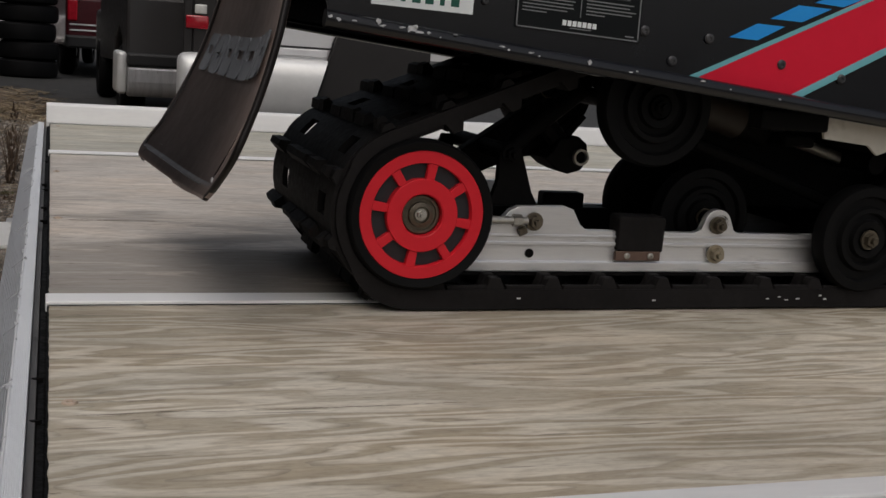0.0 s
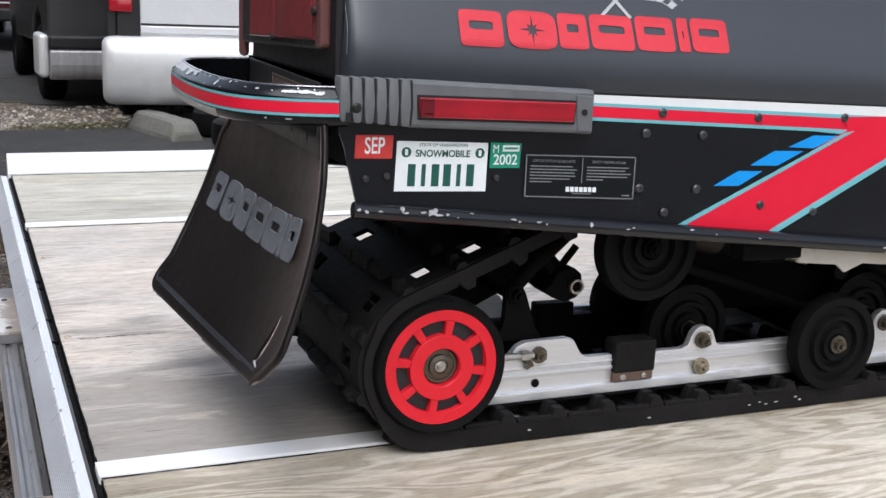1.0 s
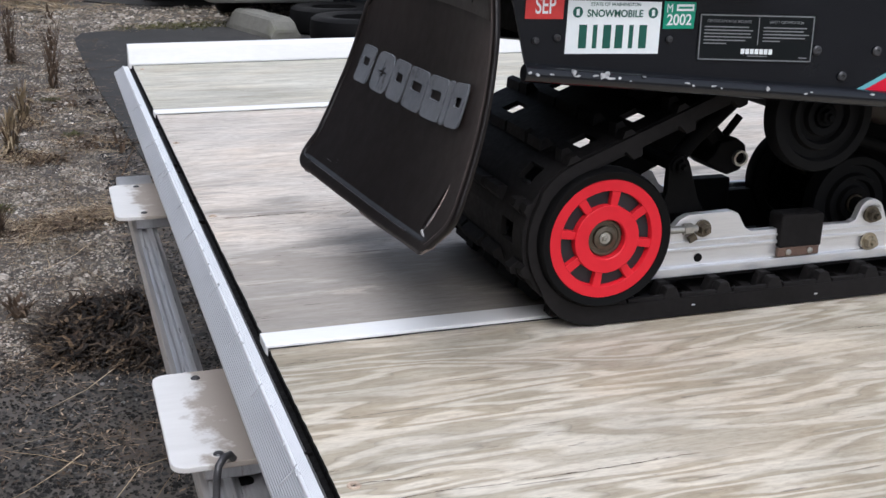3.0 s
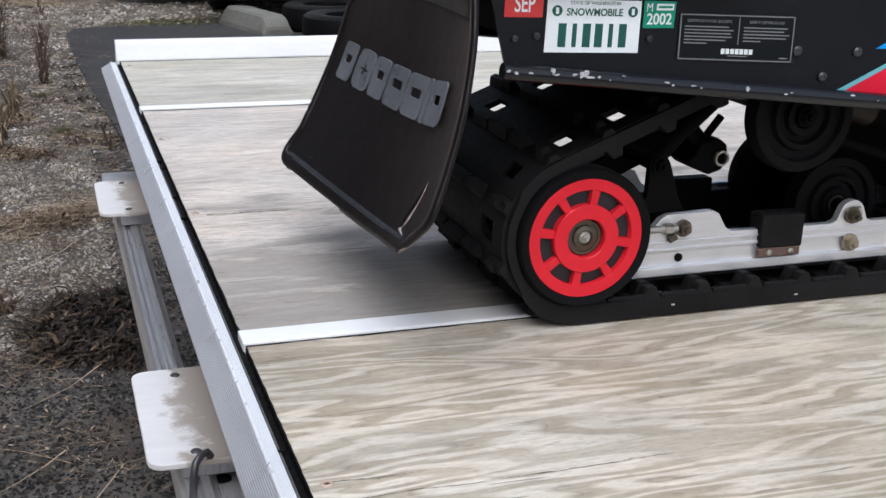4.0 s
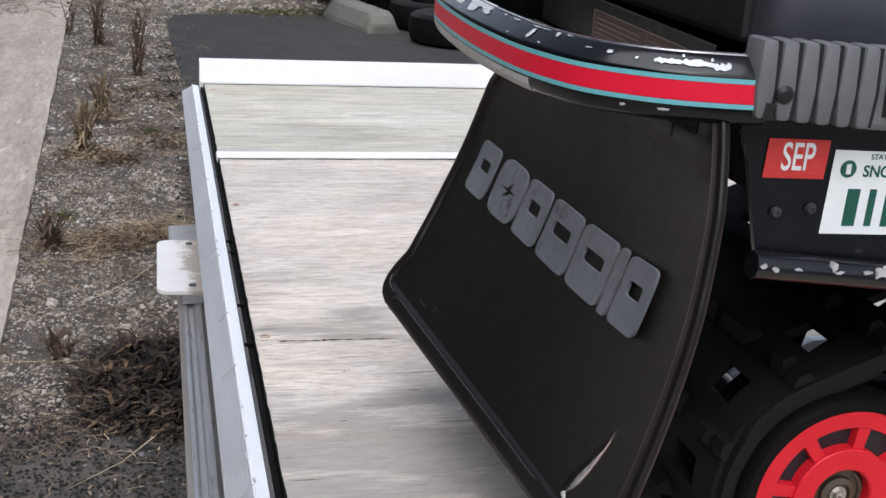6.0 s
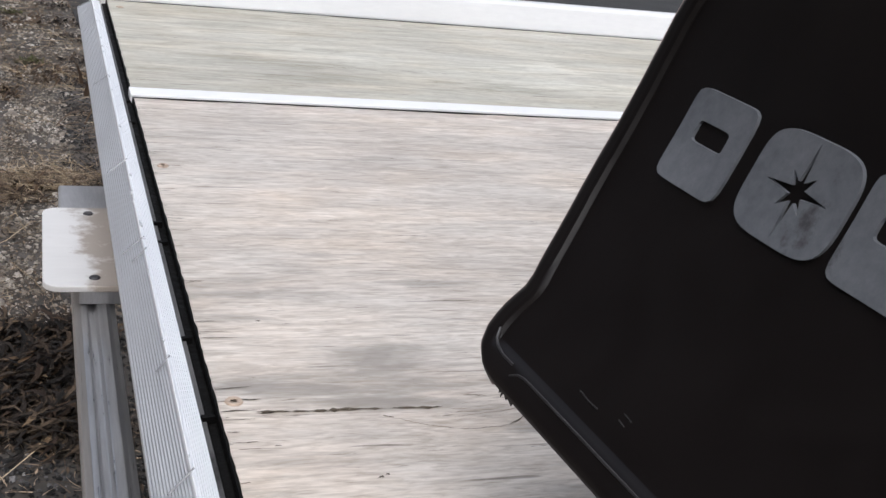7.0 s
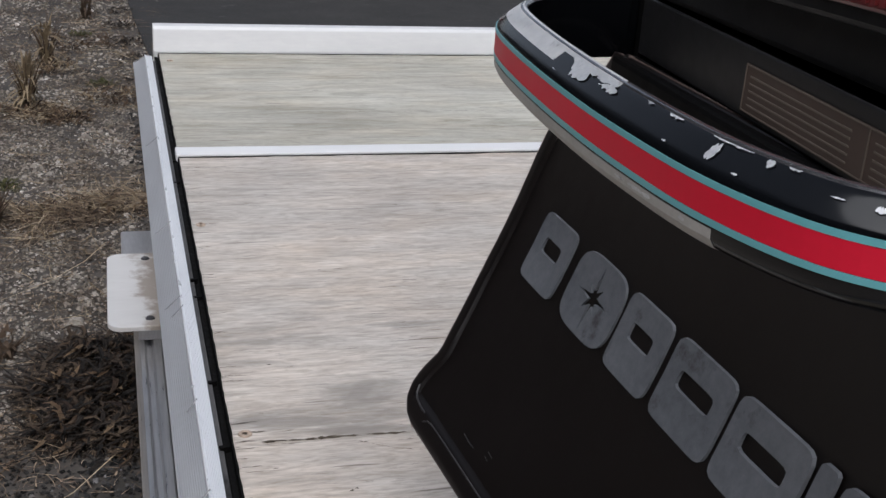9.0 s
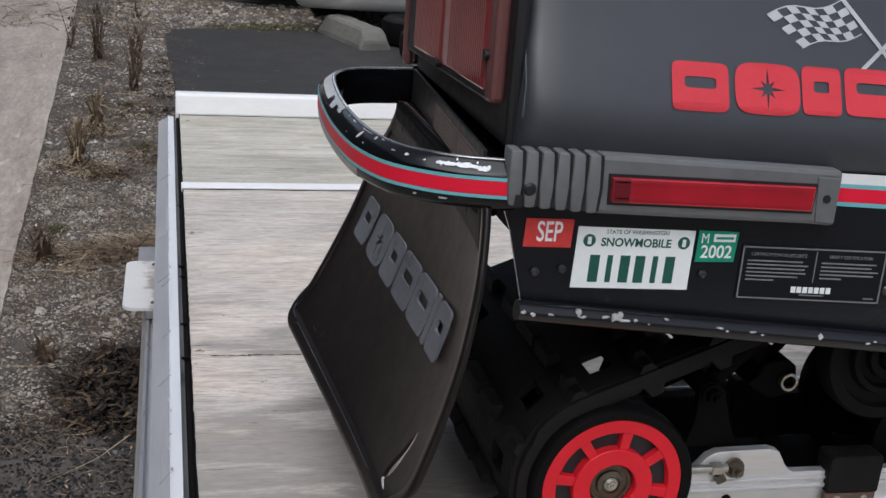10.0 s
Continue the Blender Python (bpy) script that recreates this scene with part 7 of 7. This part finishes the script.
# unseen dark wall added beside the camera to dim light and reflections
tagged(part("added_wall_west", box(-4.0, -3.6, -14, 30, -0.05, 5.0), MAT_WALLDARK), "unseen plain dark wall added beyond the slab to dim reflections", "wall", kind="structure")
# far wall closing the lot
tagged(part("backdrop", box(-30, 40, 42, 42.4, -0.05, 4.5), MAT_WALLFAR), "plain pale wall at the far side of the lot", "wall", kind="structure")


# ---------------------------------------------------------------- ground cover
def gravel(n, x0, x1, y0, y1, size, seed, mat, name, label, z=0.002):
    """Loose angular stones as one mesh."""
    r = random.Random(seed)
    verts, faces = [], []
    for _ in range(n):
        x, y, s = r.uniform(x0, x1), r.uniform(y0, y1), size * r.uniform(0.35, 1.25) ** 1.6
        if noise.noise((x * 7, y * 5, 3.1)) < r.uniform(-0.75, 0.25):
            continue
        if r.random() < 0.05:
            s *= 1.9
        a = r.uniform(0, 6.28)
        c, sn = math.cos(a), math.sin(a)
        b = len(verts)
        for px, py, pz in ((-1, -0.7, 0), (0.9, -0.8, 0), (1.1, 0.6, 0), (-0.8, 0.9, 0), (-0.5, -0.3, 0.75), (0.5, -0.35, 0.9), (0.35, 0.45, 0.65), (-0.4, 0.4, 0.8)):
            px, py, pz = px * r.uniform(0.7, 1.2), py * r.uniform(0.7, 1.2), pz * r.uniform(0.6, 1.1)
            verts.append((x + s * (px * c - py * sn), y + s * (px * sn + py * c), z - 0.3 * s * 0.2 + s * pz))
        for q in ((0, 1, 5, 4), (1, 2, 6, 5), (2, 3, 7, 6), (3, 0, 4, 7), (4, 5, 6, 7)):
            faces.append(tuple(b + i for i in q))
    me = bpy.data.meshes.new(name)
    me.from_pydata(verts, [], faces)
    me.materials.append(mat)
    return tagged(new(name, me), label, "gravel", kind="stuff")


def island_tint(name, stops, rough=0.9):
    """Each separate piece takes its own shade."""
    m, n, l, b = material(name)
    g = n.new("ShaderNodeNewGeometry")
    r = ramp(n, stops)
    l.new(g.outputs["Random Per Island"], r.inputs[0])
    v = coords(n, l)
    grain = ramp(n, [(0.3, (0.7, 0.7, 0.7)), (0.7, (1.15, 1.15, 1.15))])
    l.new(fbm(n, l, v, 120, 4), grain.inputs[0])
    col = mixed(n, l, 1.0, r.outputs[0], grain.outputs[0], "MULTIPLY")
    soil = ramp(n, [(0.36, (0.60, 0.54, 0.48)), (0.52, (1.0, 0.98, 0.95)), (0.68, (1.28, 1.27, 1.26))])
    l.new(fbm(n, l, v, 4.5, 3, 0.55), soil.inputs[0])
    l.new(mixed(n, l, 1.0, col, soil.outputs[0], "MULTIPLY"), b.inputs["Base Color"])
    b.inputs["Roughness"].default_value = rough
    return m


# dark stones: damp, with the shade by the trailer put into their colour
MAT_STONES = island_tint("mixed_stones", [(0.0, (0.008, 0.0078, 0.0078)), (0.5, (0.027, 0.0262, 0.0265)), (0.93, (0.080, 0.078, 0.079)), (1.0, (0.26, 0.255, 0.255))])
MAT_STONES_PALE = island_tint("pale_stones", [(0.0, (0.070, 0.061, 0.052)), (0.5, (0.285, 0.257, 0.224)), (0.92, (0.47, 0.437, 0.392)), (1.0, (0.62, 0.59, 0.55))])
MAT_LITTER = island_tint("plant_litter", [(0.0, (0.028, 0.020, 0.015)), (0.6, (0.155, 0.112, 0.078)), (1.0, (0.50, 0.39, 0.28))])
MAT_STRAWS = island_tint("straw_blades", [(0.0, (0.15, 0.105, 0.062)), (0.5, (0.33, 0.255, 0.160)), (1.0, (0.54, 0.450, 0.315))])
MAT_RUSSET = island_tint("russet_leaves", [(0.0, (0.030, 0.017, 0.011)), (0.6, (0.105, 0.066, 0.038)), (1.0, (0.22, 0.155, 0.092))])
MAT_DARKLEAF = island_tint("dark_dead_leaves", [(0.0, (0.008, 0.0055, 0.0045)), (0.55, (0.024, 0.0165, 0.0115)), (1.0, (0.115, 0.082, 0.055))])

gravel(26000, -0.75, 0.22, 0.3, 1.75, 0.0036, 1, MAT_STONES, "gravel", "damp fine dark gravel with the trailer's shade put into its colour")
gravel(37000, -0.75, -0.02, 1.6, 4.2, 0.0038, 5, MAT_STONES_PALE, "gravel", "dry pale crushed gravel beside the trailer")
gravel(9000, -0.04, 0.22, 1.7, 4.2, 0.0042, 8, MAT_STONES, "gravel", "damp dark gravel under the trailer edge, its shade put into the colour")
gravel(1500, -0.75, 0.0, 1.9, 4.6, 0.0075, 4, MAT_STONES_PALE, "gravel", "coarser stones among the fine gravel")
gravel(30000, -1.1, 0.3, 4.2, 9.3, 0.0058, 2, MAT_STONES_PALE, "gravel", "grey gravel strip leading to the lot")
gravel(6000, -0.5, 4.0, 8.02, 9.6, 0.014, 3, MAT_STONES_PALE, "gravel", "gravel strip between two asphalt areas")


def blades(n, area, length, width, seed, mat, name, label, flat=0.9, category="dry grass", z0=0.004):
    """Thin bent blades and stems lying or standing about, one mesh."""
    r = random.Random(seed)
    verts, faces = [], []
    for _ in range(n):
        cx, cy, rad = area[r.randrange(len(area))]
        d, a = rad * math.sqrt(r.random()), r.uniform(0, 6.28)
        x, y = cx + d * math.cos(a), cy + d * math.sin(a)
        if n > 600 and noise.noise((x * 6, y * 6, 8.3)) < r.uniform(-0.5, 0.3):
            continue
        ln, w, h = length * r.uniform(0.4, 1.3), width * r.uniform(0.5, 1.3), r.uniform(0, 6.28)
        rise = r.uniform(0, 1 - flat)
        bend = r.uniform(-0.8, 0.8)
        b = len(verts)
        px, py, pz = x, y, z0 + r.uniform(0, 0.012)
        for k in range(4):
            s = 1 - 0.28 * k
            nx, ny = -math.sin(h), math.cos(h)
            verts += [(px + nx * w * s, py + ny * w * s, pz), (px - nx * w * s, py - ny * w * s, pz + w * 0.4)]
            px, py, pz = px + math.cos(h) * ln / 3, py + math.sin(h) * ln / 3, max(0.003, pz + rise * ln / 3 * (1.2 - 0.5 * k))
            h += bend / 3
        for k in range(3):
            faces.append((b + 2 * k, b + 2 * k + 1, b + 2 * k + 3, b + 2 * k + 2))
    me = bpy.data.meshes.new(name)
    me.from_pydata(verts, [], faces)
    me.materials.append(mat)
    return tagged(new(name, me), label, category, kind="stuff")


STRIP = [(-0.22, y, 0.42) for y in (0.9, 1.4, 1.9, 2.4, 2.9, 3.4, 3.9, 4.5, 5.1, 5.8, 6.5, 7.2, 8.0)]
blades(24000, STRIP, 0.040, 0.0009, 21, MAT_LITTER, "plant_litter", "brown scraps of dead stems on the gravel", 0.95, "litter")
blades(1900, STRIP[3:], 0.09, 0.0010, 27, MAT_STRAWS, "plant_litter", "thin pale stems lying on the gravel", 0.97, "litter")
blades(34, [(-0.25, 2.55, 0.3), (-0.2, 2.0, 0.3), (-0.25, 1.4, 0.35), (-0.2, 1.0, 0.3), (-0.2, 3.4, 0.3)], 0.34, 0.0016, 28, MAT_STRAWS, "plant_litter", "long curved dry stems lying on the gravel", 0.97, "litter")
BAND = [(-0.30, 2.80, 0.16), (-0.20, 2.75, 0.14), (-0.10, 2.90, 0.13), (-0.04, 3.0, 0.12), (-0.38, 2.72, 0.12)]
blades(2600, BAND, 0.085, 0.0011, 22, MAT_LITTER, "straw", "matted brown dry grass across the gravel", 0.88)
blades(760, BAND, 0.11, 0.0012, 25, MAT_STRAWS, "straw", "matted pale dry grass across the gravel", 0.80)
leaf_litter = [(-0.30, 2.80, 0.13, 0.012), (-0.12, 2.88, 0.13, 0.012), (-0.38, 3.90, 0.12, 0.012), (-0.27, 3.82, 0.10, 0.008), (-0.34, 4.55, 0.13, 0.012), (-0.06, 4.1, 0.16, 0.008), (-0.2, 5.0, 0.2, 0.01)]
blades(480, [(-0.34, 4.55, 0.12), (-0.36, 3.92, 0.14), (-0.28, 3.85, 0.12), (-0.05, 4.0, 0.2), (-0.1, 4.6, 0.25)], 0.10, 0.0014, 26, MAT_STRAWS, "straw", "dry grass round the weed stumps", 0.85)
blades(600, [(-0.2, 5.2, 0.4), (-0.3, 6.4, 0.5), (-0.3, 8.6, 0.8), (1.0, 8.9, 1.2)], 0.12, 0.0025, 23, MAT_LITTER, "straw", "scattered dry grass along the asphalt", 0.88)
blades(2600, [(0.2, 8.6, 0.8), (1.4, 8.7, 0.8), (2.4, 8.8, 0.7), (0.0, 9.5, 0.5)], 0.11, 0.0022, 39, MAT_STRAWS, "straw", "matted tan dry grass on the gravel strip", 0.82)
blades(3200, [(-0.35, 9.8, 0.5), (-0.35, 10.6, 0.5), (-0.5, 11.6, 0.6), (-0.7, 12.8, 0.7), (-1.2, 10.5, 0.8)], 0.20, 0.0045, 40, MAT_STRAWS, "straw", "thick mat of tan dry grass by the lot", 0.70)
blades(1500, [(-0.5, 10.4, 0.7), (-0.6, 11.8, 0.8), (-1.2, 9.4, 0.8), (-0.9, 8.2, 0.7)], 0.22, 0.004, 24, MAT_LITTER, "straw", "heap of brown dry grass", 0.6)


def leaf_heap(n, area, size, seed, mat, name, label, slim=1.0):
    """Curled dead leaves and broken stalks in a loose heap."""
    r = random.Random(seed)
    verts, faces = [], []
    for _ in range(n):
        cx, cy, rad, hgt = area[r.randrange(len(area))]
        d, a = rad * r.random() ** 0.7, r.uniform(0, 6.28)
        x, y = cx + d * math.cos(a), cy + d * math.sin(a)
        z = 0.004 + hgt * r.random() * max(0, 1 - d / rad)
        s, h, t = size * r.uniform(0.4, 1.3), r.uniform(0, 6.28), r.uniform(-0.9, 0.9)
        ux, uy, uz = math.cos(h) * math.cos(t), math.sin(h) * math.cos(t), math.sin(t) * 0.7
        vx, vy = -math.sin(h), math.cos(h)
        curl = r.uniform(0.1, 0.6)
        b = len(verts)
        for k, w in ((0.0, 0.04), (0.35, 0.20), (0.7, 0.15), (1.0, 0.03)):
            w, bow = w * slim, (1 - slim) * s * 0.5 * math.sin(3.0 * k) * (1 if h > 3.14 else -1)
            for sgn in (-1, 0, 1):
                verts.append((x + ux * s * k + vx * (s * w * sgn + bow), y + uy * s * k + vy * (s * w * sgn + bow), max(0.003, z + uz * s * k + abs(bow) * 0.6 + curl * s * w * abs(sgn))))
        for k in range(3):
            for q in range(2):
                i = b + 3 * k + q
                faces.append((i, i + 1, i + 4, i + 3))
    me = bpy.data.meshes.new(name)
    me.from_pydata(verts, [], faces)
    me.materials.append(mat)
    return tagged(new(name, me), label, "dead leaves", kind="stuff")


leaf_heap(1700, leaf_litter, 0.036, 38, MAT_RUSSET, "dead_leaves", "matted russet-brown dead leaves round the weed stumps", 0.5)
HEAP = [(-0.11, 1.80, 0.115, 0.09), (-0.17, 1.95, 0.09, 0.07), (-0.08, 1.64, 0.10, 0.05), (-0.18, 1.68, 0.08, 0.04), (-0.05, 1.96, 0.08, 0.06), (-0.23, 1.82, 0.07, 0.03)]
leaf_heap(2000, HEAP, 0.050, 31, MAT_DARKLEAF, "dead_leaves", "heap of dark rotting leaves and stalks by the trailer", 0.42)
leaf_heap(520, HEAP, 0.045, 41, MAT_RUSSET, "dead_leaves", "dry russet leaves curled on the dark heap", 0.55)
blades(900, [(x, y, r * 1.15) for x, y, r, _ in HEAP], 0.075, 0.0021, 35, MAT_DARKLEAF, "dead_stems", "tangle of dark twisted dead stems", 0.45, "litter")
blades(220, [(x, y, r * 1.2) for x, y, r, _ in HEAP], 0.07, 0.0010, 36, MAT_LITTER, "dead_stems", "brown broken straws over dark leaves", 0.6, "litter")
leaf_heap(900, [(0.10 - 0.045 * k, 4.0 + 0.35 * k, 0.10, 0.03) for k in range(4)] + [(-0.04, 5.4 + 0.35 * k, 0.09, 0.025) for k in range(4)], 0.022, 37, MAT_DARKLEAF, "dead_leaves", "ragged dark moss and leaf mould along the asphalt edge")
leaf_heap(2600, [(x, y, 0.5, 0.01) for x, y in ((-0.2, 1.2), (-0.25, 2.4), (-0.3, 3.4), (-0.2, 4.5), (-0.4, 5.5))], 0.013, 32, MAT_LITTER, "dead_leaves", "scattered brown leaf scraps")


def weed(x, y, h, n, seed, droop=1.0):
    """An upright clump of dead stalks with drooping dry leaves."""
    r = random.Random(seed)
    ob = thing("dead_weed", "upright clump of brown dead weed stalks in gravel", "weed", "dead weeds", (x, y, 0))
    for _ in range(n):
        a, lean = r.uniform(0, 6.28), r.uniform(0.02, 0.30) * droop
        hh = h * r.uniform(0.45, 1.0)
        pts = [(0.012 * math.cos(a) * k + lean * hh * math.cos(a) * (k / 4) ** 2, 0.012 * math.sin(a) * k + lean * hh * math.sin(a) * (k / 4) ** 2, hh * k / 4) for k in range(5)]
        part("stalk", tube(pts, lambda u: 0.0035 * (1.2 - u), 5), MAT_STALK, ob)
    bm = bmesh.new()
    for q in range(n * 9):
        a, z = r.uniform(0, 6.28), h * r.random() ** 1.6 * 0.8
        ln = h * r.uniform(0.12, 0.36) * droop
        x0, y0 = 0.02 * math.cos(a), 0.02 * math.sin(a)
        prev = None
        for k in range(4):
            u = k / 3
            up = q % 3 > 0
            cx, cy, cz = x0 + ln * u * math.cos(a) * (0.35 if up else 1.0), y0 + ln * u * math.sin(a) * (0.35 if up else 1.0), max(0.004, z + ln * ((1.1 * u - 0.25 * u * u) if up else (0.25 * u - 0.8 * u * u)))
            w = 0.0075 * (1 - u * 0.85)
            pair = (bm.verts.new((cx - w * math.sin(a), cy + w * math.cos(a), cz)), bm.verts.new((cx + w * math.sin(a), cy - w * math.cos(a), cz)))
            if prev:
                bm.faces.new((prev[0], prev[1], pair[1], pair[0]))
            prev = pair
    part("dry_leaves", bm, MAT_STRAW if seed in (50, 51) else MAT_STALK, ob)
    return ob


for k, (x, y, h, n) in enumerate(((-0.345, 4.66, 0.20, 12), (-0.385, 4.0, 0.20, 12), (-0.41, 2.79, 0.13, 12), (-0.435, 6.5, 0.40, 16), (-0.20, 6.15, 0.44, 8), (-0.20, 5.55, 0.34, 10), (-0.62, 6.9, 0.3, 6), (0.03, 3.5, 0.28, 1), (-0.33, 2.0, 0.08, 7))):
    weed(x, y, h, n, 50 + k, 0.45 if h > 0.28 else 1.0)

leaf_heap(2200, [(0.85, 8.10, 0.30, 0.02), (1.25, 8.22, 0.35, 0.025), (0.55, 8.12, 0.3, 0.015), (1.75, 8.2, 0.4, 0.02)], 0.030, 33, MAT_MOSS, "moss_patch", "dull yellow-green moss along the asphalt edge")
leaf_heap(420, [(-0.128, 4.29, 0.06, 0.02), (-0.22, 5.2, 0.06, 0.015), (-0.40, 3.1, 0.05, 0.01)], 0.018, 34, MAT_MOSS, "moss_patch", "small tuft of dull green moss on the gravel")
